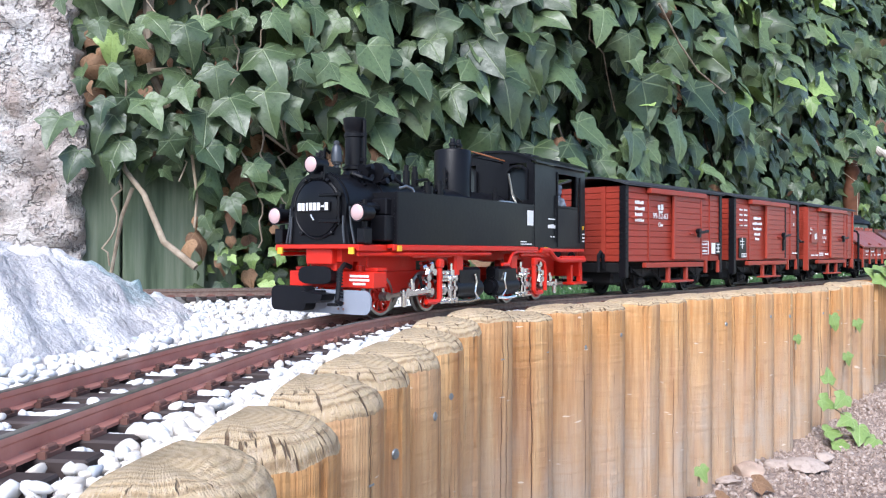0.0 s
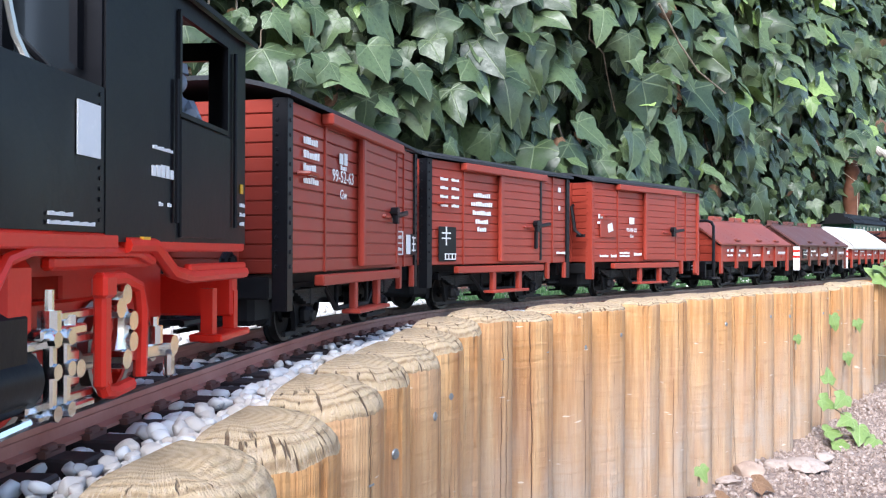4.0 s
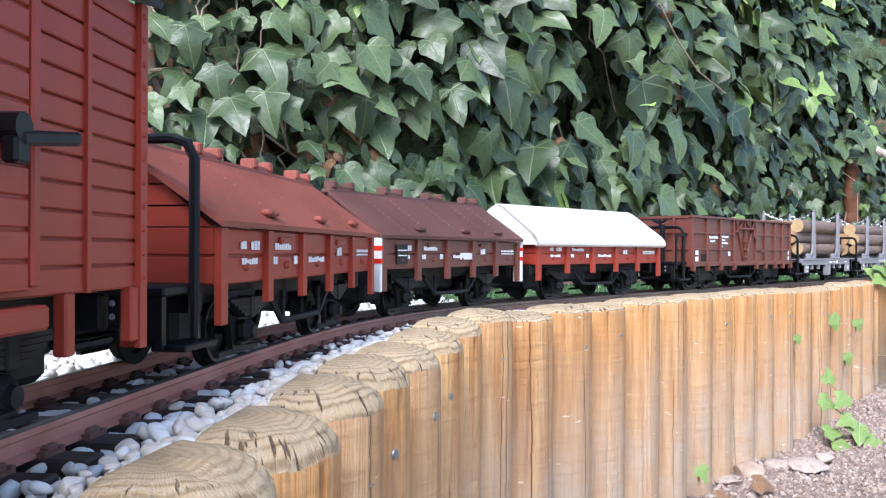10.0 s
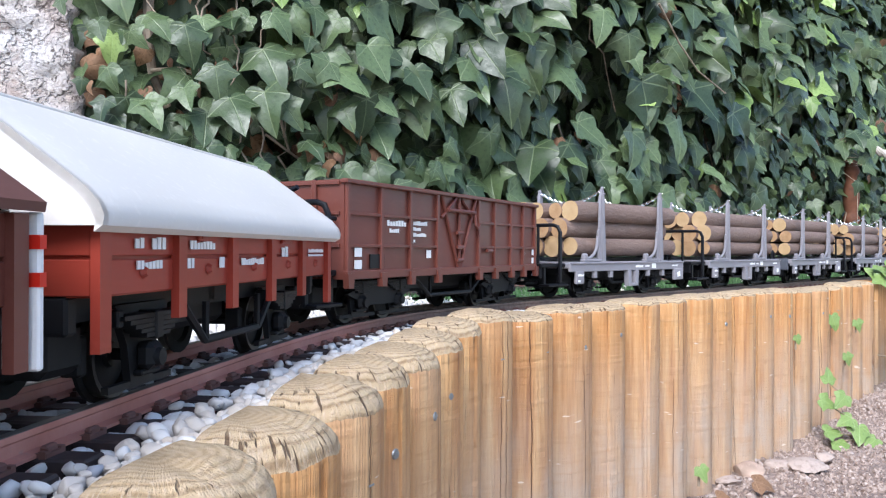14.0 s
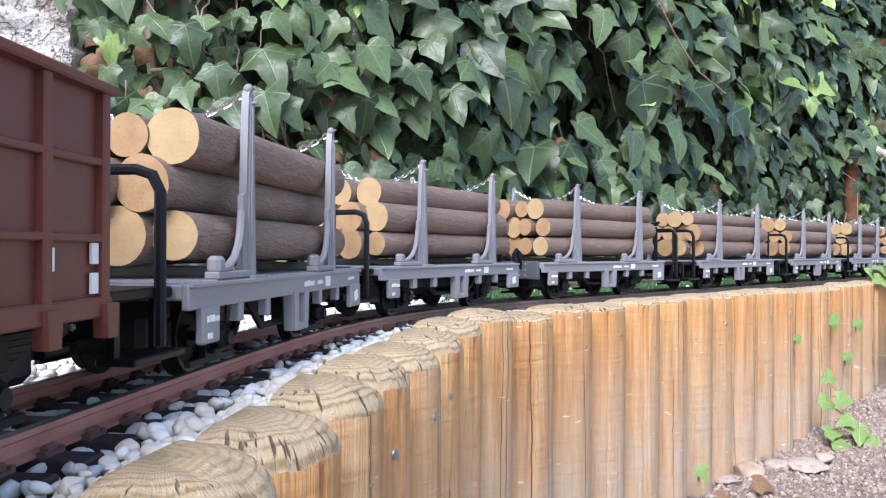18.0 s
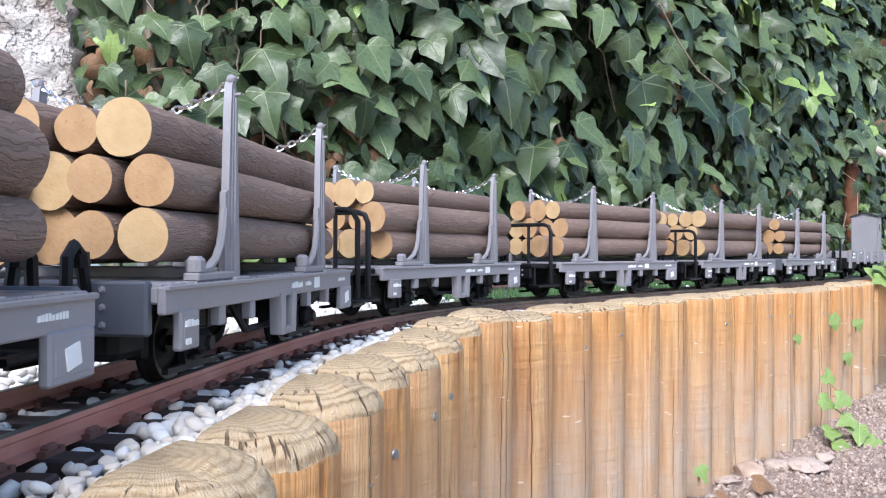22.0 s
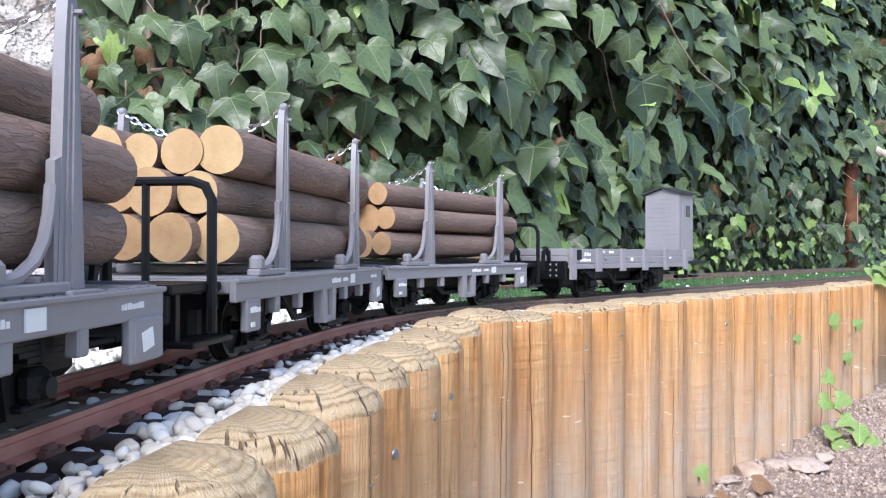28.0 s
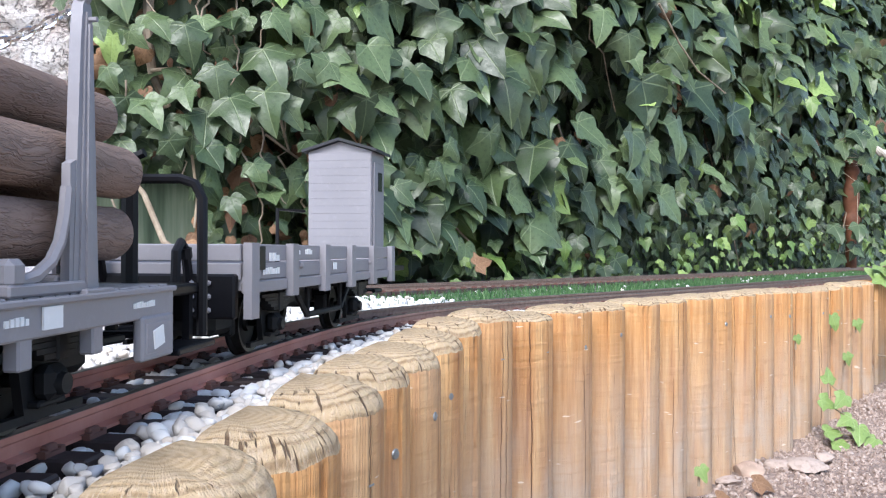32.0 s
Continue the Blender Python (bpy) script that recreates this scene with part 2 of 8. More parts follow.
def post_wood():
    """Impregnated pine: honey-coloured, streaked along the grain, with fine cross-marks of the lathe."""
    k = Mat("honey_pine_post", 0.68)
    r = k.rand()
    off = k.t.nodes.new("ShaderNodeVectorMath")
    off.operation = "ADD"
    cmb = k.t.nodes.new("ShaderNodeCombineXYZ")
    for i in range(3):
        k.link(k.math("MULTIPLY", r, 7.0 + i), cmb.inputs[i])
    k.link(k.co, off.inputs[0])
    k.link(cmb.outputs[0], off.inputs[1])
    src = off.outputs[0]
    streak = k.noise(120, 7, k.scaled(1, 1, 0.05, src), 0.66)
    fine = k.noise(520, 4, k.scaled(1, 1, 0.03, src))
    chips = k.noise(95, 2, k.scaled(0.5, 0.5, 2.6, src), 0.4)
    cross = k.noise(70, 3, k.scaled(0.2, 0.2, 2.6, src))
    big = k.noise(9, 3, k.scaled(1, 1, 0.5, src))
    pos = k.t.nodes.new("ShaderNodeSeparateXYZ")
    k.link(k.co, pos.inputs[0])
    ang = k.math("ARCTAN2", pos.outputs[0], pos.outputs[1])
    cz = k.t.nodes.new("ShaderNodeCombineXYZ")
    k.link(k.math("MULTIPLY", r, 40.0), cz.inputs[0])
    k.link(pos.outputs[2], cz.inputs[2])
    wander = k.math("MULTIPLY", k.math("SUBTRACT", k.noise(6, 7, cz.outputs[0], 0.6), 0.5), 0.55)
    crack = None
    for turn, mid, wide, reach in ((1.0, 0.15, 0.012, 0.38), (7.3, -0.25, 0.009, 0.44), (13.7, 0.3, 0.007, 0.46)):
        at = k.math("ADD", k.math("MULTIPLY", k.math("SUBTRACT", k.math("FRACT", k.math("MULTIPLY", r, turn)), 0.5), 1.7), mid)
        gap = k.math("ABSOLUTE", k.math("SUBTRACT", k.math("SUBTRACT", ang, at), wander))
        one = k.math("MULTIPLY", k.grey(gap, 1.0, 0.0, wide * 0.4, wide * 1.3), k.grey(k.noise(9, 2, k.scaled(turn, turn, 0.6, src)), 0.0, 1.0, reach, reach + 0.07))
        crack = one if crack is None else k.math("MAXIMUM", crack, one)
    knot = k.noise(26, 2, k.scaled(1, 1, 0.8, src))
    c = k.ramp(streak, [(0.28, (0.27, 0.100, 0.028)), (0.42, (0.47, 0.215, 0.068)), (0.56, (0.58, 0.315, 0.120)), (0.76, (0.69, 0.46, 0.23))])
    c = k.mix(c, (0.54, 0.40, 0.28), k.grey(big, 0.0, 0.40, 0.48, 0.72))
    c = k.mix(c, (0.50, 0.235, 0.070), k.grey(k.noise(11, 3, k.scaled(1, 1, 0.3, src)), 0.0, 0.55, 0.48, 0.66))
    # the lower part is bleached and splashed with soil
    sz = k.t.nodes.new("ShaderNodeSeparateXYZ")
    k.link(k.co, sz.inputs[0])
    c = k.mix(c, (0.465, 0.365, 0.28), k.math("MULTIPLY", k.grey(sz.outputs[2], 0.95, 0.05, -0.17, -0.03), k.grey(k.noise(40, 4, k.scaled(1, 1, 0.4, src)), 0.45, 1.0, 0.35, 0.65)))
    c = k.mix(c, (0.40, 0.23, 0.11), k.grey(cross, 0.0, 0.28, 0.52, 0.72))
    c = k.mix(c, (0.16, 0.075, 0.030), k.grey(fine, 0.0, 0.25, 0.58, 0.80))
    c = k.mix(c, (0.78, 0.68, 0.56), k.grey(chips, 0.0, 0.7, 0.735, 0.76))
    c = k.mix(c, (0.26, 0.12, 0.05), k.grey(knot, 0.0, 0.6, 0.70, 0.76))
    k.color(k.mix(c, (0.085, 0.036, 0.014), k.math("MULTIPLY", crack, 0.80)))
    k.bump(k.math("SUBTRACT", k.math("ADD", fine, k.math("ADD", streak, k.math("MULTIPLY", cross, 0.8))), k.math("MULTIPLY", crack, 2.0)), 0.8, 0.0020)
    return k.m


def post_top():
    """The weathered, sawn end grain: faint rings, torn fibres, short checks near the rim."""
    k = Mat("weathered_end_grain", 0.88)
    r = k.rand()
    w = k.t.nodes.new("ShaderNodeTexWave")
    w.wave_type, w.rings_direction = "RINGS", "Z"
    w.inputs["Scale"].default_value = 105
    w.inputs["Distortion"].default_value = 0.45
    w.inputs["Detail"].default_value = 3.0
    w.inputs["Detail Scale"].default_value = 2.5
    k.link(k.scaled(1, 1, 0.1), w.inputs["Vector"])
    n = k.noise(38, 6, None, 0.7)
    f = k.noise(420, 5, None, 0.75)
    mid = k.noise(140, 4, None, 0.65)
    sp = k.t.nodes.new("ShaderNodeSeparateXYZ")
    k.link(k.co, sp.inputs[0])
    ang = k.math("ARCTAN2", sp.outputs[1], sp.outputs[0])
    rad = k.math("POWER", k.math("ADD", k.math("POWER", sp.outputs[0], 2.0), k.math("POWER", sp.outputs[1], 2.0)), 0.5)
    cm = k.t.nodes.new("ShaderNodeCombineXYZ")
    k.link(k.math("MULTIPLY", ang, 1.3), cm.inputs[0])
    k.link(k.math("MULTIPLY", rad, 13.0), cm.inputs[1])
    k.link(k.math("MULTIPLY", r, 30.0), cm.inputs[2])
    ck = k.noise(9.5, 2, cm.outputs[0], 0.5)
    hair = k.noise(30, 3, cm.outputs[0], 0.65)
    outer = k.grey(rad, 0.15, 1.0, 0.010, 0.021)
    check = k.math("MULTIPLY", k.grey(ck, 1.0, 0.0, 0.33, 0.37), k.grey(rad, 0.0, 1.0, 0.016, 0.024))
    ring = k.math("MULTIPLY", k.grey(w.outputs["Fac"], 1.0, 0.0, 0.0, 0.30), k.grey(rad, 0.05, 0.65, 0.012, 0.028))
    c = k.mix(k.ramp(w.outputs["Fac"], [(0.0, (0.47, 0.335, 0.185)), (1.0, (0.56, 0.415, 0.255))]), (0.24, 0.150, 0.080), ring)
    c = k.mix(c, (0.40, 0.345, 0.19), k.grey(n, 0.0, 0.45, 0.47, 0.68))
    c = k.mix(c, (0.56, 0.42, 0.28), k.grey(mid, 0.0, 0.75, 0.50, 0.68))
    c = k.mix(c, (0.62, 0.50, 0.37), k.math("MULTIPLY", k.grey(hair, 0.0, 0.7, 0.52, 0.72), outer))
    c = k.mix(c, (0.26, 0.170, 0.095), k.grey(f, 0.0, 0.45, 0.58, 0.76))
    k.color(k.mix(c, (0.075, 0.038, 0.018), k.math("MULTIPLY", check, 0.85)))
    h = k.math("ADD", k.math("MULTIPLY", ring, -0.45), k.math("ADD", k.math("MULTIPLY", f, 0.9), k.math("ADD", k.math("MULTIPLY", mid, 1.0), k.math("MULTIPLY", hair, 0.6))))
    k.bump(k.math("SUBTRACT", h, k.math("MULTIPLY", check, 1.2)), 0.9, 0.0016)
    return k.m


POST, POST_TOP = post_wood(), post_top()


def rock_mat():
    k = Mat("speckled_grey_rock", 0.9)
    n = k.noise(14, 6)
    f = k.noise(170, 5, None, 0.7)
    c = k.ramp(n, [(0.28, (0.52, 0.48, 0.475)), (0.5, (0.70, 0.655, 0.645)), (0.72, (0.83, 0.79, 0.78))])
    c = k.mix(c, (0.20, 0.18, 0.18), k.grey(f, 0.0, 0.75, 0.56, 0.70))
    tq = k.noise(9, 3)
    k.color(k.mix(c, (0.20, 0.40, 0.42), k.grey(tq, 0.0, 0.7, 0.56, 0.66)))
    k.bump(k.math("ADD", f, k.math("MULTIPLY", k.noise(45, 4, None, 0.6), 1.6)), 0.9, 0.005)
    return k.m


def plaster_mat():
    k = Mat("rough_whitewashed_stone", 0.92)
    n = k.noise(13, 6)
    f = k.noise(150, 5, None, 0.65)
    flake = k.noise(34, 4, None, 0.6)
    pit = k.noise(62, 5, None, 0.7)
    edge = k.grey(k.math("ABSOLUTE", k.math("SUBTRACT", flake, 0.47)), 1.0, 0.0, 0.0, 0.022)
    c = k.ramp(n, [(0.3, (0.55, 0.44, 0.39)), (0.5, (0.74, 0.67, 0.63)), (0.7, (0.83, 0.79, 0.77))])
    c = k.mix(c, (0.42, 0.32, 0.27), k.grey(flake, 0.75, 0.0, 0.34, 0.46))
    c = k.mix(c, (0.30, 0.235, 0.20), k.grey(f, 0.0, 0.6, 0.55, 0.70))
    c = k.mix(c, (0.10, 0.075, 0.060), k.grey(pit, 0.9, 0.0, 0.33, 0.40))
    k.color(k.mix(c, (0.15, 0.11, 0.09), k.math("MULTIPLY", edge, 0.6)))
    step = k.grey(flake, 0.0, 1.0, 0.44, 0.50)
    k.bump(k.math("ADD", k.math("MULTIPLY", step, 0.9), k.math("ADD", k.math("MULTIPLY", pit, 1.2), f)), 1.0, 0.010)
    return k.m


def fence_mat():
    k = Mat("weathered_green_board", 0.85)
    g = k.noise(60, 6, k.scaled(1, 1, 0.06))
    n = k.noise(12, 4)
    c = k.ramp(g, [(0.3, (0.035, 0.055, 0.030)), (0.50, (0.105, 0.140, 0.085)), (0.75, (0.22, 0.25, 0.18))])
    k.color(k.mix(c, (0.27, 0.22, 0.19), k.grey(n, 0.0, 0.7, 0.60, 0.78)))
    k.bump(g, 0.6, 0.002)
    return k.m


ROCK, PLASTER, FENCE = rock_mat(), plaster_mat(), fence_mat()


def leaf_mat(name, lo, hi, vein, island=True, rough=0.36):
    """Ivy leaf: its UV holds the leaf's own plane, stalk at the origin, tip along +y; five pale veins, mottled blade."""
    k = Mat(name, rough, 0.0, 0.52)
    uv = k.t.nodes.new("ShaderNodeUVMap")
    r = k.rand(island)
    sep = k.t.nodes.new("ShaderNodeSeparateXYZ")
    wob = k.t.nodes.new("ShaderNodeTexNoise")
    wob.inputs["Scale"].default_value = 5
    k.link(uv.outputs[0], wob.inputs["Vector"])
    shift = k.t.nodes.new("ShaderNodeVectorMath")
    shift.operation = "MULTIPLY_ADD"
    k.link(wob.outputs["Color"], shift.inputs[0])
    shift.inputs[1].default_value = (0.05, 0.05, 0.0)
    k.link(uv.outputs[0], shift.inputs[2])
    k.link(shift.outputs[0], sep.inputs[0])
    x = k.math("ABSOLUTE", k.math("SUBTRACT", sep.outputs[0], 0.025))
    y = k.math("SUBTRACT", sep.outputs[1], 0.025)
    d = x
    for deg in (68, 106):
        sn, cs = math.sin(radians(deg)), math.cos(radians(deg))
        dk = k.math("ABSOLUTE", k.math("SUBTRACT", k.math("MULTIPLY", x, cs), k.math("MULTIPLY", y, sn)))
        d = k.math("MINIMUM", d, dk)
    v = k.grey(d, 1.0, 0.0, 0.003, 0.022)
    side = k.t.nodes.new("ShaderNodeTexNoise")
    side.inputs["Scale"].default_value = 9
    side.inputs["Detail"].default_value = 4
    k.link(uv.outputs[0], side.inputs["Vector"])
    net = k.t.nodes.new("ShaderNodeTexVoronoi")
    net.feature = "DISTANCE_TO_EDGE"
    net.inputs["Scale"].default_value = 13
    k.link(uv.outputs[0], net.inputs["Vector"])
    mid = tuple((a + b) * 0.42 for a, b in zip(lo, hi))
    base = k.ramp(r, [(0.0, lo), (0.45, mid), (0.85, tuple(a * 0.25 + b * 0.75 for a, b in zip(lo, hi))), (1.0, hi)])
    base = k.mix(base, tuple(v_ * 0.62 for v_ in lo), k.grey(side.outputs["Fac"], 0.0, 0.6, 0.5, 0.75))
    base = k.mix(base, vein, k.grey(net.outputs["Distance"], 0.07, 0.0, 0.0, 0.05))
    k.color(k.mix(base, vein, k.math("MULTIPLY", v, 0.36)))
    k.rough(k.grey(side.outputs["Fac"], rough - 0.08, rough + 0.14))
    k.bump(k.math("ADD", k.math("MULTIPLY", side.outputs["Fac"], 1.2), k.math("MULTIPLY", v, -0.7)), 0.35, 0.002)
    return k.m


LEAF = leaf_mat("ivy_leaf", (0.019, 0.037, 0.015), (0.116, 0.168, 0.068), (0.27, 0.33, 0.17))
LEAF_ONE = leaf_mat("ivy_leaf_single", (0.025, 0.047, 0.020), (0.126, 0.180, 0.076), (0.27, 0.33, 0.17), island=False)
LEAF_YOUNG = leaf_mat("young_ivy_leaf", (0.110, 0.195, 0.040), (0.29, 0.40, 0.12), (0.38, 0.48, 0.20))
LEAF_DEAD = leaf_mat("dead_ivy_leaf", (0.13, 0.060, 0.030), (0.30, 0.17, 0.085), (0.40, 0.27, 0.16), rough=0.7)


def stem_mat():
    k = Mat("ivy_stem", 0.8)
    n = k.noise(60, 4)
    k.color(k.ramp(n, [(0.3, (0.20, 0.145, 0.095)), (0.7, (0.42, 0.34, 0.25))]))
    k.bump(n, 0.4, 0.002)
    return k.m


def soil_mat():
    k = Mat("dry_garden_soil", 0.95)
    n = k.noise(6, 6)
    f = k.noise(130, 7, None, 0.75)
    v = k.voronoi(170)
    c = k.ramp(n, [(0.3, (0.21, 0.150, 0.120)), (0.7, (0.38, 0.295, 0.25))])
    c = k.mix(c, (0.40, 0.33, 0.29), k.grey(f, 0.0, 0.6, 0.52, 0.75))
    k.color(k.mix(c, (0.05, 0.032, 0.024), k.grey(v, 0.6, 0.0, 0.0, 0.35)))
    k.bump(k.math("ADD", f, v), 0.9, 0.004)
    return k.m


def clod_mat():
    k = Mat("soil_clods_and_stones", 0.95)
    r = k.rand(True)
    f = k.noise(160, 4)
    c = k.ramp(r, [(0.0, (0.21, 0.150, 0.120)), (0.40, (0.34, 0.260, 0.215)), (0.85, (0.43, 0.345, 0.295)), (1.0, (0.52, 0.44, 0.39))])
    k.color(k.mix(c, (0.09, 0.06, 0.045), k.grey(f, 0.0, 0.5, 0.5, 0.75)))
    k.bump(f, 0.6, 0.003)
    return k.m


def grass_mat():
    k = Mat("green_turf", 0.7)
    k.color(k.ramp(k.rand(True), [(0.0, (0.025, 0.080, 0.022)), (0.7, (0.055, 0.140, 0.040)), (1.0, (0.14, 0.23, 0.09))]))
    return k.m


STEM, SOIL, CLOD, GRASS = stem_mat(), soil_mat(), clod_mat(), grass_mat()
CHAIR = paint("rusty_rail_chair", (0.150, 0.070, 0.055), 0.6, 0.4, board=False)
STONE_RED = paint("reddish_stone", (0.58, 0.43, 0.34), 0.9, 0.45, 0.2, board=False)
RUST = paint("rust_brown_wood", (0.17, 0.068, 0.036), 0.7, 0.4, board=False)
ROPE = paint("pale_rope", (0.55, 0.50, 0.42), 0.8, 0.08, board=False)
SCREW = Mat("galvanised_screw", 0.45, 0.7).color((0.30, 0.31, 0.31)).m

# ---- the ground: one sheet of garden soil out to the horizon ----
def ground_sheet():
    ax = np.concatenate([[-60, -25, -10, -5, -2.5, -1.2], np.arange(-0.6, 2.6, 0.045), [3, 4, 6, 10, 25, 60]])
    ay = np.concatenate([[-60, -25, -10, -5, -2.5, -1.2, -0.5], np.arange(0.0, 2.6, 0.045), [3, 4, 6, 10, 25, 60]])
    vs, fs = [], []
    for y in ay:
        for x in ax:
            rise = 0.045 * min(max((y - 1.05) / 0.5, 0.0), 1.0)
            z = -0.232 + rise + 0.010 * noise.noise((x * 7, y * 7, 0)) + 0.005 * noise.noise((x * 23, y * 23, 4))
            vs.append((x, y, z))
    n = len(ax)
    for j in range(len(ay) - 1):
        for i in range(n - 1):
            a = j * n + i
            fs.append((a, a + 1, a + n + 1, a + n))
    ob = new("ground", raw_mesh("ground", vs, fs, SOIL, 80))
    return tagged(ob, "dry brown garden soil with small stones", "soil", "", "structure")


ground_sheet()


def raised_bed():
    """The railway's raised bed behind the palisade."""
    ss = np.concatenate([np.arange(-6.6, -0.8, 0.3), np.arange(-0.8, 2.6, 0.05), np.arange(2.6, 8.6, 0.3)])
    lats = [0.083, 0.082, 0.045, 0.03, 0.0, -0.03, -0.06, -0.1, -0.16, -0.25, -0.4, -0.6, -0.9, -1.3]
    vs, fs = [], []
    for s in ss:
        for i, l in enumerate(lats):
            x, y = line(s, l)
            z = -0.30 if i == 0 else -0.0155 + 0.0015 * noise.noise((x * 30, y * 30, 1))
            vs.append((x, y, z))
    n = len(lats)
    for j in range(len(ss) - 1):
        for i in range(n - 1):
            a = j * n + i
            fs.append((a, a + 1, a + n + 1, a + n))
    ob = new("raised_bed", raw_mesh("raised_bed", vs, fs, BED, 40))
    tagged(ob, "raised bed of pale gravel fines behind log palisade", "gravel bed", "", "structure")


raised_bed()


# ---- tracks ----
def rail_along(path, name, parent):
    """One rail, foot, web and head, along a row of (x, y, heading)."""
    prof = [(-0.0042, -0.0085), (0.0042, -0.0085), (0.0042, -0.0074), (0.0010, -0.0066), (0.0010, -0.0030), (0.0018, -0.0022), (0.0018, -0.0003), (0.0014, 0.0),
            (-0.0014, 0.0), (-0.0018, -0.0003), (-0.0018, -0.0022), (-0.0010, -0.0030), (-0.0010, -0.0066), (-0.0042, -0.0074)]
    vs, fs, tops = [], [], []
    n = len(prof)
    for x, y, h in path:
        for w, z in prof:
            vs.append((x + w * math.sin(h), y - w * math.cos(h), z))
    for j in range(len(path) - 1):
        for i in range(n):
            a, b = j * n + i, j * n + (i + 1) % n
            fs.append((a, b, b + n, a + n))
            tops.append(1 if i in (6, 7, 8) else 0)
    me = raw_mesh(name, vs, fs, RAIL, 30)
    me.materials.append(RAIL_TOP)
    me.polygons.foreach_set("material_index", tops)
    ob = new(name, me)
    ob.parent = parent
    return ob


def sleeper_mesh():
    b = B()
    box(b, 0, 0, -0.0115, 0.0115, 0.088, 0.006, 0.0008)
    for y in (-0.024, 0.024):
        box(b, 0, y, -0.0080, 0.0095, 0.0150, 0.0016)
        for e in (-1, 1):
            box(b, 0, y + e * 0.0052, -0.0068, 0.0062, 0.0026, 0.0030, 0.0006)
            for q in (-0.0042, 0.0042):
                box(b, q, y + e * 0.0062, -0.0076, 0.0022, 0.0022, 0.0022)
    me = mesh_of(b, "sleeper", SLEEPER, 30)
    me.materials.append(CHAIR)
    for p in me.polygons:
        p.material_index = 1 if p.center.z > -0.0082 else 0
    return me


SLEEPER_MESH = sleeper_mesh()


def track(name, label, at, s0, s1, near0, near1, pitch):
    top = empty(name, label, "track", "", "structure")
    ss = np.arange(s0, s1, 0.03)
    for lat in (0.024, -0.024):
        rail_along([at(float(s), lat) for s in ss], "rail", top)
    s = s0
    joined_v, joined_f = [], []
    base_v = np.array([v.co[:] for v in SLEEPER_MESH.vertices])
    base_f = [tuple(p.vertices) for p in SLEEPER_MESH.polygons]
    while s < s1:
        x, y, h = at(s, 0.0)
        if near0 <= s <= near1:
            ob = new("sleeper", SLEEPER_MESH)
            ob.parent = top
            ob.matrix_basis = Matrix.Translation((x, y, 0)) @ Matrix.Rotation(h, 4, "Z")
        else:
            c, sn = math.cos(h), math.sin(h)
            o = len(joined_v)
            joined_v += [(x + p[0] * c - p[1] * sn, y + p[0] * sn + p[1] * c, p[2]) for p in base_v]
            joined_f += [tuple(i + o for i in f) for f in base_f]
        s += pitch
    if joined_v:
        ob = new("far_sleepers", raw_mesh("far_sleepers", joined_v, joined_f, SLEEPER, 30))
        ob.parent = top
        tagged(ob, "dark brown plastic sleepers", "", "", "stuff")
    return top


def main_at(s, lat):
    x, y = line(s, lat)
    return x, y, heading(s)


def side_at(q, lat):
    return side_line(q, lat)


track("main_track", "brown rails on dark sleepers bedded in white pebbles", main_at, -6.2819, 8.2, -0.55, 2.2, 0.0248)
track("side_track", "rusty brown rails on dark sleepers by the hedge", side_at, -0.38, 8.4, 0.0, 2.8, 0.0248)


# ---- white pebbles ----
def pebble_shapes(count, rng, fine=1):
    out = []
    for _ in range(count):
        b = B()
        bmesh.ops.create_icosphere(b, subdivisions=fine, radius=1.0)
        off = Vector(rng.uniform(-9, 9, 3))
        st = (rng.uniform(0.85, 1.35), rng.uniform(0.75, 1.0), rng.uniform(0.6, 0.85))
        cuts = [(Vector(rng.normal(0, 1, 3)).normalized(), rng.uniform(0.62, 0.88)) for _ in range(6)]
        for v in b.verts:
            p = v.co.normalized()
            k = 1 + 0.22 * noise.noise(p * 1.3 + off)
            p = p * k
            for n, c in cuts:
                over = p.dot(n) - c
                if over > 0:
                    p = p - n * over * 0.85
            v.co = Vector((p.x * st[0], p.y * st[1], p.z * st[2])) * 1.1
        vs = np.array([v.co[:] for v in b.verts])
        b.verts.ensure_lookup_table()
        fs = np.array([[v.index for v in f.verts] for f in b.faces])
        b.free()
        out.append((vs, fs))
    return out


def rot(rng, tilt=0.6):
    return np.array(Euler((rng.uniform(-tilt, tilt), rng.uniform(-tilt, tilt), rng.uniform(0, 6.28))).to_matrix())


def scatter(name, label, category, material, shapes, spots, rng, near=None, part_name="pebble", smooth=50, tilt=0.6, near_shapes=None, finer=(), finer_shapes=()):
    """Many loose pieces joined in one mesh; those in near are pieces of their own under it."""
    vs, fs, o = [], [], 0
    for x, y, z, r, kinds in [(*p, shapes) for p in spots] + [(*p, finer_shapes) for p in finer]:
        v, f = kinds[rng.integers(len(kinds))]
        w = (v * r) @ rot(rng, tilt).T + (x, y, z)
        vs.append(w)
        fs.append(f + o)
        o += len(v)
    verts, faces = np.concatenate(vs), np.concatenate(fs)
    ob = new(name, raw_mesh(name, verts.tolist(), faces.tolist(), material, smooth))
    tagged(ob, label, category, "", "stuff")
    if near:
        meshes = [raw_mesh(part_name, v.tolist(), f.tolist(), material, smooth) for v, f in near_shapes or shapes]
        for x, y, z, r in near:
            p = new(part_name, meshes[rng.integers(len(meshes))])
            p.parent = ob
            p.matrix_basis = Matrix.Translation((x, y, z)) @ Matrix(rot(rng, tilt).tolist()).to_4x4() @ Matrix.Diagonal((r, r, r, 1))
    return ob


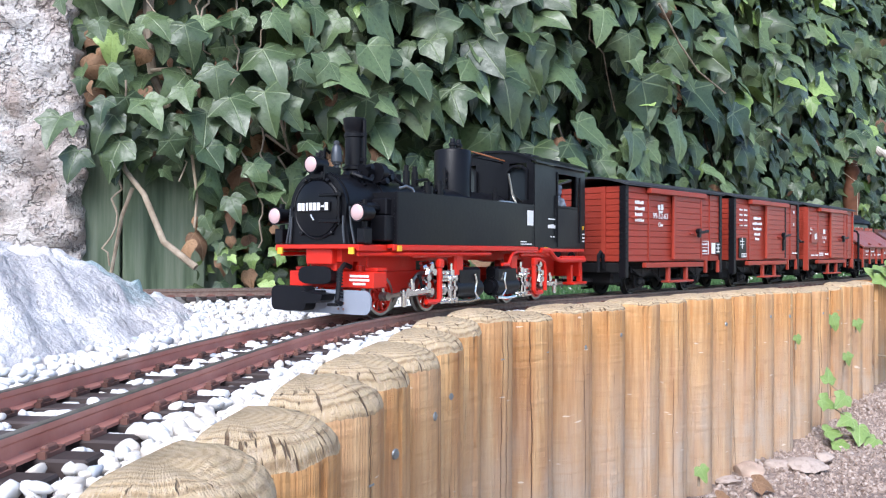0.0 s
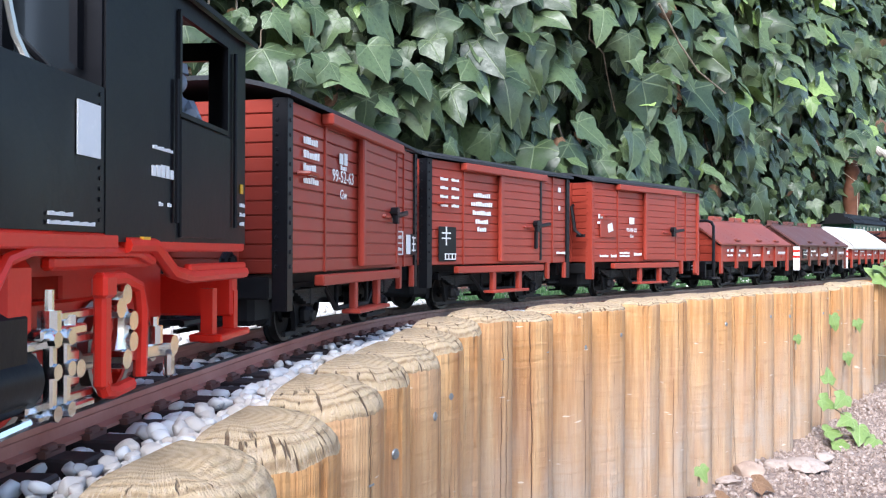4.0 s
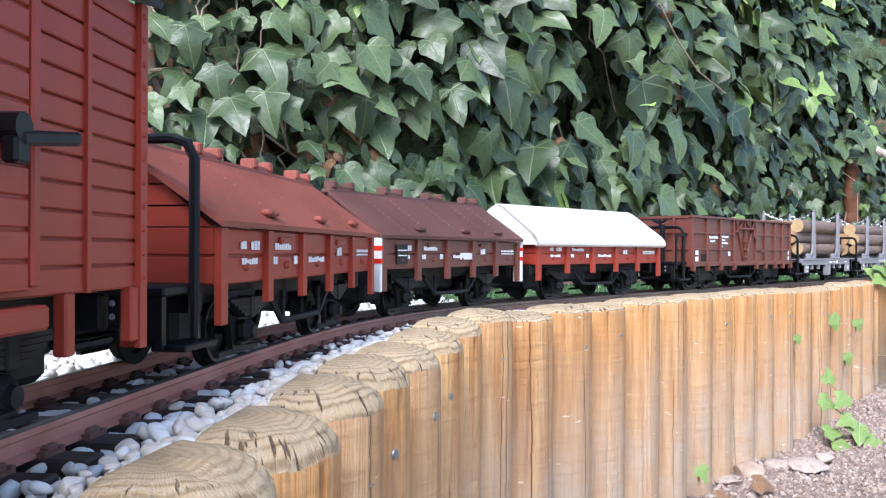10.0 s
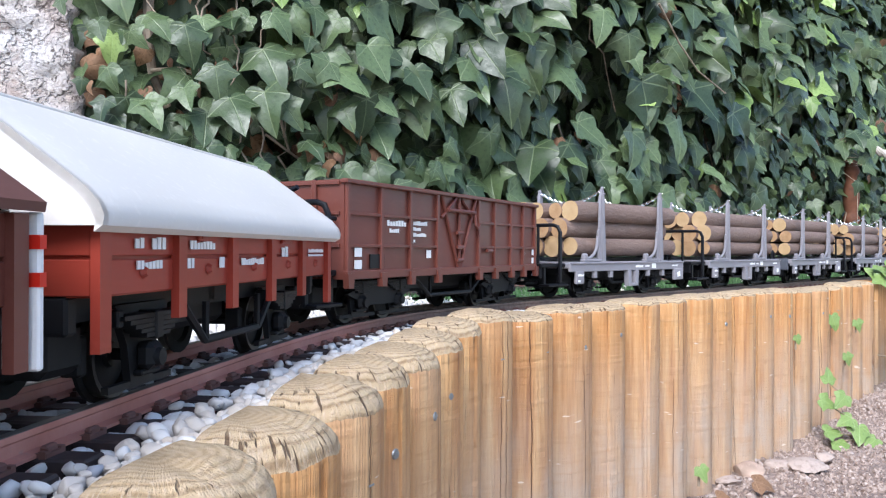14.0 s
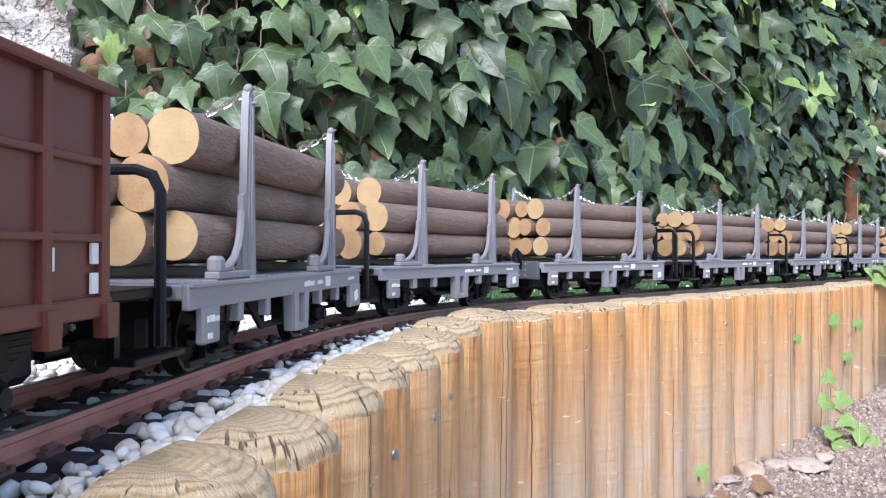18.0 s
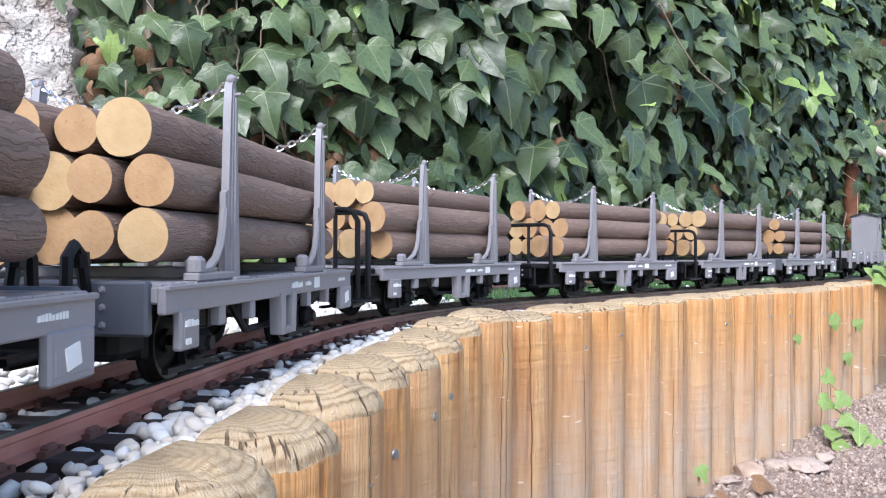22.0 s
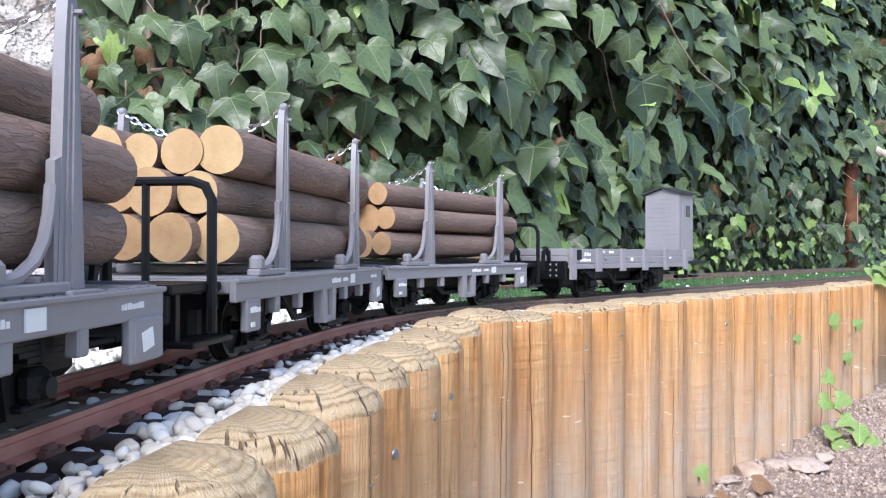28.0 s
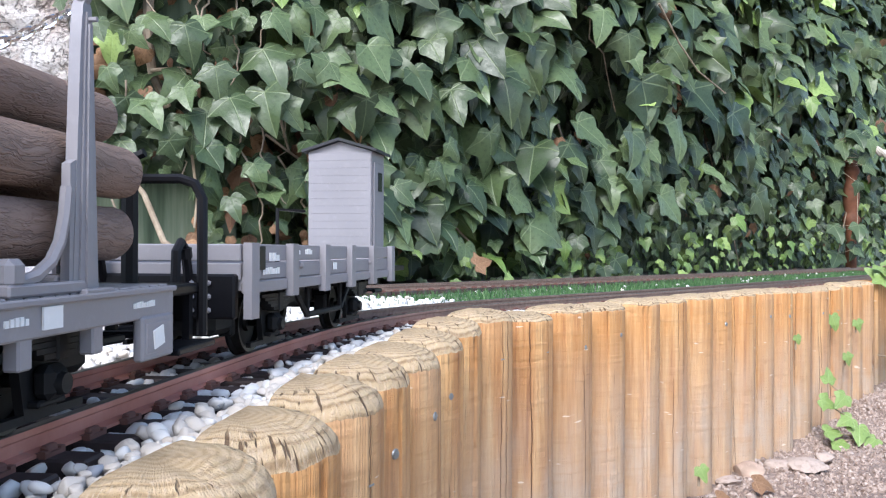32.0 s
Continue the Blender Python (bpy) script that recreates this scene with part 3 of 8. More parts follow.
def ballast():
    rng = np.random.default_rng(5)
    shapes, fine_shapes = pebble_shapes(10, rng), pebble_shapes(12, rng, 3)
    spots, mid, near, grid = [], [], [], {}
    for _ in range(90000):
        s = rng.uniform(-0.55, 0.95)
        lat = rng.uniform(-0.32, 0.076) if rng.random() < 0.7 else rng.uniform(0.029, 0.079)
        if s > 0.30 and lat < -0.05 and rng.random() < min(1.0, (s - 0.30) * 9):
            continue
        if lat < -0.08 and s > 0.10 and rng.random() < 0.5:
            continue
        if s > 0.38 and lat < 0.029 and rng.random() < 0.5:
            continue
        r = 0.0028 + 0.0028 * rng.random() ** 1.4
        cell = (0.0056 if s < -0.12 else 0.0064) if lat > -0.06 else 0.0078
        r *= float(np.interp(s, (-0.40, -0.05), (0.66, 0.88)))
        key = (round(s / cell), round(lat / cell))
        if grid.get(key, 0) >= (2 if lat > 0.066 else 1):
            continue
        if 0.029 < lat < 0.055 and rng.random() < 0.90:
            continue
        on_rail = min(abs(lat - 0.024), abs(lat + 0.024)) < 0.0056
        if on_rail:
            continue
        grid[key] = grid.get(key, 0) + 1
        x, y = line(s, lat)
        second = grid[key] == 2
        low = abs(lat) < 0.045
        z = -0.0118 + rng.uniform(-0.001, 0.0022) + (0.0 if low else 0.002)
        if low and abs(((s + 6.2819) / 0.0248 + 0.5) % 1.0 - 0.5) < 0.27:
            if rng.random() < 0.95:
                continue
            z = -0.0075
            r *= 0.8
        if second:
            z += 0.0016
        spot = (x, y, z, r)
        if len(near) < 300 and -0.42 < s < -0.10 and lat > 0.028:
            near.append(spot)
        elif -0.5 < s < 0.10 and lat > -0.10:
            mid.append(spot)
        else:
            spots.append(spot)
    scatter("ballast", "white marble pebbles between and beside the rails", "pebbles", PEBBLE, shapes, spots, rng, near, smooth=150, near_shapes=fine_shapes, finer=mid, finer_shapes=pebble_shapes(10, rng, 2))


ballast()


def turf():
    """Bright green turf between the two tracks."""
    rng = np.random.default_rng(8)
    vs, fs = [], []
    for _ in range(15000):
        s = rng.uniform(0.30, 2.6)
        lat = -rng.uniform(0.052, 0.30) if rng.random() < 0.8 else rng.uniform(-0.022, 0.022)
        x, y = line(s, lat)
        h = rng.uniform(0.006, 0.013)
        a, w = rng.uniform(0, 6.28), rng.uniform(0.0008, 0.0018)
        lx, ly = rng.uniform(-0.005, 0.005, 2)
        o = len(vs)
        vs += [(x - w * math.cos(a), y - w * math.sin(a), -0.0155), (x + w * math.cos(a), y + w * math.sin(a), -0.0155), (x + lx, y + ly, -0.0155 + h)]
        fs.append((o, o + 1, o + 2))
    ob = new("turf", raw_mesh("turf", vs, fs, GRASS))
    tagged(ob, "short bright green turf between the tracks", "grass", "", "stuff")
    rng2 = np.random.default_rng(9)
    spots = []
    for _ in range(45):
        s = rng2.uniform(0.35, 2.4)
        x, y = line(s, -rng2.uniform(0.05, 0.28))
        spots.append((x, y, -0.010, rng2.uniform(0.0025, 0.0042)))
    scatter("stray_pebbles", "white pebbles strewn over the turf", "pebbles", PEBBLE, pebble_shapes(4, rng2), spots, rng2)


turf()


# ---- palisade of round posts ----
def post_mesh(seed, r, length, drop):
    """A half-round pine post, flat towards the bed, its head worn round towards the front. Its head is at z = 0; y runs out to the front."""
    rng = np.random.default_rng(seed)
    seg = 60
    back = -0.005
    cracks = [(int(rng.integers(8, seg - 8)), rng.uniform(0.0012, 0.0026), rng.uniform(0.5, 1.0)) for _ in range(2)]
    prof = [(0.30, -drop * 0.01, 1), (0.52, -drop * 0.04, 1), (0.68, -drop * 0.12, 1), (0.80, -drop * 0.25, 1), (0.90, -drop * 0.46, 1), (0.965, -drop * 0.72, 1), (0.994, -drop * 0.98, 1),
            (1.0, -drop - 0.002, 0), (1.0, -drop - 0.014, 0), (1.0, -0.06, 0), (1.0, -0.12, 0), (1.0, -0.19, 0), (1.0, -length, 0)]
    vs, fs, mi = [(0, 0, 0.0)], [], []
    off = rng.uniform(-9, 9, 3)
    rag = [rng.uniform(-0.0010, 0.0004) for _ in range(seg + 1)]
    n = seg + 3
    for k, z, top in prof:
        for i in range(seg + 1):
            a = math.pi * (i / seg - 0.5)
            ca, sa = math.cos(a), math.sin(a)
            w = 1 + 0.035 * noise.noise((sa * 1.2 + off[0], ca * 1.2 + off[1], z * 4 + off[2])) + 0.010 * noise.noise((sa * 4 + off[0], ca * 4, z * 9 + off[2]))
            rr = r * k * w
            dz = 0.0016 * noise.noise((sa * k * 4 + off[0], ca * k * 4, off[2])) if top else 0.0
            if k > 0.85 and z > -drop - 0.004:
                dz += rag[i] * (0.5 if top else 1.0)
            if not top:
                for c, depth, reach in cracks:
                    if i == c and -z < length * reach:
                        rr -= depth
            vs.append((rr * sa, rr * ca, z + dz))
        vs.append((r * k, back * k, z))
        vs.append((-r * k, back * k, z))
    for i in range(n):
        fs.append((0, 1 + i, 1 + (i + 1) % n))
        mi.append(0)
    for j in range(len(prof) - 1):
        for i in range(n):
            a, b = 1 + j * n + i, 1 + j * n + (i + 1) % n
            fs.append((a, a + n, b + n, b))
            mi.append(0 if prof[j + 1][2] else 1)
    me = raw_mesh("post", vs, fs, POST_TOP, 50)
    me.materials.append(POST)
    me.polygons.foreach_set("material_index", mi)
    return me


# place along the line and half width of each post
POSTS = ((-0.652, 0.031), (-0.589, 0.031), (-0.526, 0.031), (-0.464, 0.030), (-0.402, 0.029), (-0.342, 0.0307), (-0.278, 0.0324), (-0.213, 0.0322), (-0.142, 0.0361), (-0.065, 0.0373), (0.013, 0.0341), (0.094, 0.0371),
         (0.187, 0.0420), (0.280, 0.0397), (0.362, 0.0365), (0.438, 0.0361), (0.508, 0.0335), (0.574, 0.0332), (0.635, 0.0298), (0.698, 0.0337), (0.763, 0.0316), (0.828, 0.0344), (0.899, 0.0362), (0.971, 0.0366),
         (1.042, 0.0349), (1.108, 0.0319), (1.169, 0.0304), (1.230, 0.0318))


def palisade():
    top = empty("palisade", "row of honey-coloured half-round pine posts holding the raised bed", "palisade", "", "structure")
    screw = B()
    rod(screw, (0, 0, 0), (0, -0.0008, 0), 0.0026, 0.0021, 10)
    box(screw, 0, -0.0009, 0, 0.0034, 0.0005, 0.0008)
    screw_me = mesh_of(screw, "screw", SCREW, 40)
    rng = np.random.default_rng(3)
    for i, (s, r) in enumerate(POSTS):
        lat = float(np.interp(s, (-0.35, 0.05, 0.30), (0.0831, 0.0848, 0.0886)))
        x, y = line(s, lat)
        ob = new("post", post_mesh(100 + i, r, 0.34, float(np.interp(s, (0.0, 0.15), (0.0115, 0.0060)))))
        ob.parent = top
        z = (0.0005 if s > 0.1 else 0.0030) + rng.uniform(-0.0022, 0.0022) + (0.003 if 0.0 < s < 0.15 else 0.0)
        turn = heading(s) + math.pi + rng.uniform(-0.08, 0.08)
        ob.matrix_basis = Matrix.Translation((x, y, z)) @ Matrix.Rotation(turn, 4, "Z")
        if -0.35 < s < 1.1 and i % 6 != 4:
            a = math.atan2(-y, -x) + radians(58 + rng.uniform(-10, 6))
            d = Vector((math.cos(a), math.sin(a), 0))
            sc = new("screw", screw_me)
            sc.parent = top
            p = Vector((x, y, z - 0.030 - rng.uniform(0, 0.010))) + d * (r * 0.985)
            sc.matrix_basis = Matrix.Translation(p) @ Matrix.Rotation(math.atan2(d.y, d.x) + math.pi / 2, 4, "Z")
    # the end post, set across behind the last of the row
    b = B()
    x, y = line(1.33, 0.09)
    box(b, x, y, -0.12, 0.075, 0.05, 0.24, 0.004, Matrix.Rotation(0.75, 4, "Z"))
    part("end_board", b, POST, top)


palisade()


# ---- the rock by the line ----
def rock():
    u0 = Vector((-0.250, 0.30))
    ux = Vector((0.19, 0.98)).normalized()
    vx = Vector((-ux.y, ux.x))
    nu, nv = 120, 110
    vs, fs = [], []
    for i in range(nu + 1):
        for j in range(nv + 1):
            u, v = 0.56 * i / nu - 0.06, 0.62 * j / nv
            p = u0 + ux * u + vx * v
            taper = min(max((0.53 - u - 0.14 * max(0.0, 0.09 - v) / 0.09) / 0.24, 0.0), 1.0) ** 0.8
            face = min(max((v - 0.012 * noise.noise((u * 18, 3, 1))) / 0.075, 0.0), 1.0) ** 0.6
            back = min(max((0.60 - v) / 0.10, 0.0), 1.0)
            h = (0.060 + 0.034 * min(1.0, v / 0.24)) * taper * face * back
            n = 0.012 * noise.noise((p.x * 16, p.y * 16, 2)) + 0.010 * noise.noise((p.x * 38, p.y * 38, 5)) + 0.007 * noise.noise((p.x * 95, p.y * 95, 7))
            z = -0.022 + h + n * min(1.0, h / 0.03)
            q = p + vx * (0.010 * noise.noise((p.x * 25, p.y * 25, 9 + z * 30))) + ux * (0.010 * noise.noise((p.x * 25, p.y * 25, 19 + z * 30)))
            vs.append((q.x, q.y, z))
    for i in range(nu):
        for j in range(nv):
            a = i * (nv + 1) + j
            fs.append((a, a + 1, a + nv + 2, a + nv + 1))
    ob = new("rock", raw_mesh("rock", vs, fs, ROCK, 60))
    tagged(ob, "weathered grey speckled rock with turquoise stains in pebbles", "rock")


rock()


def stone_pillar():
    b = B()
    nz = 170
    vs, fs = [], []
    def put(x, y, z, out):
        d = 0.022 * noise.noise((x * 9, y * 9, z * 7)) + 0.020 * noise.noise((x * 26, y * 26, z * 20)) + 0.016 * noise.noise((x * 58, y * 58, z * 46)) + 0.007 * noise.noise((x * 120, y * 120, z * 100))
        return (x + out[0] * d, y + out[1] * d, z)
    ring = [(-1.15, 1.55), (-1.15, 1.13)] + [(-1.15 + 0.618 * k / 26, 1.13 + 0.055 * k / 26) for k in range(1, 27)] + [(-0.521, 1.205), (-0.523, 1.222), (-0.56, 1.30), (-0.62, 1.55)]
    for j in range(nz + 1):
        z = -0.05 + 1.3 * j / nz
        for k, (x, y) in enumerate(ring):
            out = (0.7, -0.7) if k > 24 else (0.1, -1.0)
            vs.append(put(x, y, z, out))
    n = len(ring)
    for j in range(nz):
        for k in range(n):
            a, c = j * n + k, j * n + (k + 1) % n
            fs.append((a, c, c + n, a + n))
    fs.append(tuple(nz * n + k for k in range(n)))
    b.free()
    ob = new("stone_pillar", raw_mesh("stone_pillar", vs, fs, PLASTER, 60))
    tagged(ob, "rough whitewashed stone pillar beside the board fence", "pillar", "", "structure")


stone_pillar()


# ---- board fence behind the ivy ----
def fence_lat(q):
    """How far the fence stands behind the second track, q metres along it."""
    # moved well back behind the ivy, to leave its hollows in shade
    return float(np.interp(q, (0.06, 0.36), (-0.17, -0.48)))


def fence():
    top = empty("board_fence", "weathered dark green board fence overgrown with ivy", "fence", "", "structure")
    b = B()
    box(b, 0, 0, 0.78, 0.118, 0.018, 1.62, 0.002)
    me = mesh_of(b, "board", FENCE, 30)
    q = -0.1
    # known only at the left end; the rest is unseen backing against the sky
    while q < 5.4:
        x, y, a = side_line(q, fence_lat(q))
        ob = new("board", me)
        ob.parent = top
        ob.matrix_basis = Matrix.Translation((x, y, -0.03)) @ Matrix.Rotation(a, 4, "Z")
        # second row, added behind to keep sky out of the gaps
        x, y, a = side_line(q + 0.06, fence_lat(q) - 0.025)
        ob = new("board", me)
        ob.parent = top
        ob.matrix_basis = Matrix.Translation((x, y, -0.04)) @ Matrix.Rotation(a, 4, "Z")
        q += 0.1215
    b = B()
    for z in (0.35, 1.2):
        pts = [side_line(float(k), fence_lat(float(k)) - 0.04) for k in np.arange(-0.1, 5.4, 0.25)]
        for p0, p1 in zip(pts, pts[1:]):
            mid = ((p0[0] + p1[0]) / 2, (p0[1] + p1[1]) / 2)
            box(b, mid[0], mid[1], z, 0.255, 0.03, 0.07, 0, Matrix.Rotation(math.atan2(p1[1] - p0[1], p1[0] - p0[0]), 4, "Z"))
    part("rail_board", b, FENCE, top)


fence()


# ---- ivy ----
HALF_LEAF = ((0.0, -0.02), (0.09, -0.13), (0.24, -0.18), (0.37, -0.11), (0.42, 0.02), (0.50, 0.10), (0.64, 0.24), (0.48, 0.35), (0.33, 0.40), (0.30, 0.58), (0.19, 0.84), (0.0, 1.08))
HALF_HEART = ((0.0, -0.02), (0.12, -0.12), (0.30, -0.12), (0.44, 0.02), (0.50, 0.17), (0.49, 0.30), (0.46, 0.42), (0.38, 0.55), (0.29, 0.66), (0.19, 0.79), (0.09, 0.93), (0.0, 1.02))


def leaf_shape(rng, plump=0.0, curl=0.25, fold=0.09):
    """Vertices, faces and flat coordinates of one ivy leaf of length 1: five lobes (plump 0) to heart-shaped (1)."""
    out = []
    for (x, y), (hx, hy) in zip(HALF_LEAF, HALF_HEART):
        k = 1 + rng.uniform(-0.06, 0.06)
        out.append(((x * (1 - plump) + hx * plump) * k, y * (1 - plump) + hy * plump))
    left = [(-x * rng.uniform(0.92, 1.08), y) for x, y in out[1:-1]][::-1]
    rim = out + left
    tips = {(round(x, 6), round(y, 6)) for x, y in (out[6], out[-1], left[4])}
    soft = []
    for i, p in enumerate(rim):
        a, b = rim[i - 1], rim[(i + 1) % len(rim)]
        if (round(p[0], 6), round(p[1], 6)) in tips or i == 0:
            soft += [(p[0] * 0.85 + a[0] * 0.15, p[1] * 0.85 + a[1] * 0.15), p, (p[0] * 0.85 + b[0] * 0.15, p[1] * 0.85 + b[1] * 0.15)]
        else:
            soft += [(p[0] * 0.75 + a[0] * 0.25, p[1] * 0.75 + a[1] * 0.25), (p[0] * 0.75 + b[0] * 0.25, p[1] * 0.75 + b[1] * 0.25)]
    rim = soft
    c = (0.0, 0.28)
    flat = [c] + [(c[0] + (x - c[0]) * 0.5, c[1] + (y - c[1]) * 0.5) for x, y in rim] + list(rim)
    n = len(rim)
    ph = rng.uniform(0, 6)
    def zz(x, y):
        return -curl * (x * x * 0.7 + max(0.0, y - 0.25) ** 2 * 0.7) + fold * math.sqrt(x * x + 0.002) + 0.05 * math.sin(6 * y + ph) * abs(x) * 2 + 0.06 * math.sin(5 * x + ph) * y
    vs = np.array([(x, y, zz(x, y)) for x, y in flat])
    fs = []
    for i in range(n):
        j = (i + 1) % n
        fs.append((0, 1 + i, 1 + j))
        fs.append((1 + i, 1 + n + i, 1 + n + j))
        fs.append((1 + i, 1 + n + j, 1 + j))
    return vs, np.array(fs), np.array(flat)


def plain_leaf(w):
    """The same leaf with its rim alone, for growth farther off."""
    v, _, c = w
    n = (len(v) - 1) // 2
    keep = [0] + list(range(1 + n, 1 + 2 * n))
    return v[keep], np.array([(0, 1 + i, 1 + (i + 1) % n) for i in range(n)]), c[keep]


def leaf_matrix(rng, normal_angle, up, yaw, roll):
    """Turn of a leaf that faces normal_angle (about z), tipped up, its point hanging down."""
    az = normal_angle + yaw
    n = Vector((math.cos(az) * math.cos(up), math.sin(az) * math.cos(up), math.sin(up)))
    down = Vector((0, 0, -1))
    t = (down - n * down.dot(n)).normalized()
    t = Matrix.Rotation(roll, 3, n) @ t
    xx = t.cross(n)
    return np.array(((xx.x, t.x, n.x), (xx.y, t.y, n.y), (xx.z, t.z, n.z)))


def uv_mesh(name, verts, faces, flats, material):
    me = raw_mesh(name, verts.tolist(), faces.tolist(), material)
    me.polygons.foreach_set("use_smooth", [True] * len(me.polygons))
    lay = me.uv_layers.new(name="leaf")
    idx = np.empty(len(me.loops), dtype=np.int32)
    me.loops.foreach_get("vertex_index", idx)
    lay.data.foreach_set("uv", flats[idx].astype(np.float32).ravel())
    return me


# leaves that stand out of the growth: along the fence, height, length, lean of the point in degrees
BIG_LEAVES_A = (
    (0.856, 0.57, 0.077, -11), (1.018, 0.573, 0.078, -14), (1.114, 0.538, 0.08, 7), (0.608, 0.43, 0.093, 35), (0.582, 0.392, 0.088, 27), (0.778, 0.462, 0.088, 18),
    (0.714, 0.36, 0.096, 23), (0.892, 0.418, 0.057, 52), (1.39, 0.639, 0.099, 9), (1.554, 0.65, 0.109, 47), (1.412, 0.458, 0.102, 37), (0.646, 0.27, 0.093, 20),
    (0.774, 0.254, 0.092, 0), (0.92, 0.319, 0.08, 38), (0.886, 0.271, 0.086, 31), (1.142, 0.323, 0.09, -15), (1.32, 0.369, 0.1, -2), (1.622, 0.421, 0.109, 44),
    (1.694, 0.343, 0.099, 32), (1.868, 0.399, 0.138, 23), (1.946, 0.585, 0.12, -2),
)
BIG_LEAVES_B = (
    (2.054, 0.588, 0.108, 65), (2.616, 0.734, 0.12, 10), (2.74, 0.822, 0.134, 51), (1.178, 0.441, 0.115, 14), (1.304, 0.397, 0.077, 51), (1.288, 0.54, 0.073, 42),
    (0.542, 0.334, 0.077, 22), (0.68, 0.383, 0.096, 10), (0.536, 0.24, 0.045, 41), (0.6, 0.171, 0.064, 35), (0.714, 0.163, 0.071, 61), (0.774, 0.104, 0.086, 67),
    (1.086, 0.21, 0.088, 29), (1.176, 0.213, 0.067, 28), (1.272, 0.186, 0.087, 40), (1.81, 0.217, 0.1, 40), (1.466, 0.262, 0.065, 29), (2.192, 0.441, 0.097, 22),
    (2.362, 0.818, 0.112, 42), (1.778, 0.714, 0.137, 22), (0.944, 0.177, 0.079, 27),
)
BIG_LEAVES_C = (
    (0.36, 0.441, 0.101, 47), (0.298, 0.411, 0.06, -26), (0.16, 0.346, 0.116, 24), (0.286, 0.336, 0.084, 45), (0.35, 0.376, 0.078, 26), (0.444, 0.351, 0.067, 22),
    (0.27, 0.338, 0.058, -41), (0.346, 0.291, 0.082, 10), (0.51, 0.458, 0.09, 13), (0.552, 0.196, 0.058, 27), (0.418, 0.216, 0.04, 41), (0.496, 0.192, 0.055, 45),
    (0.314, 0.179, 0.056, 35), (0.626, 0.49, 0.06, 31), (0.406, 0.158, 0.054, 44), (0.04, 0.366, 0.065, 12), (0.084, 0.312, 0.058, 8), (0.106, 0.269, 0.076, 21),
    (-0.036, 0.262, 0.057, 22), (-0.118, 0.229, 0.058, -9), (-0.096, 0.185, 0.052, -15),
)
BIG_LEAVES_D = (
    (-0.062, 0.257, 0.042, -8), (-0.072, 0.359, 0.035, 18), (0.04, 0.279, 0.048, 26), (0.144, 0.178, 0.048, 24), (0.138, 0.391, 0.046, -45), (0.174, 0.401, 0.057, 36),
    (0.194, 0.273, 0.058, 36), (0.234, 0.217, 0.05, 33), (0.158, 0.281, 0.077, 15), (0.102, 0.199, 0.03, 25), (-0.012, 0.259, 0.058, 28), (-0.06, 0.3, 0.04, 18),
    (0.02, 0.205, 0.046, 31), (0.068, 0.197, 0.052, 27), (-0.042, 0.201, 0.065, -19), (-0.032, 0.349, 0.037, 42), (0.254, 0.176, 0.036, -45), (0.174, 0.138, 0.045, 22),
    (0.11, 0.128, 0.044, 24), (0.212, 0.325, 0.042, 53),
)


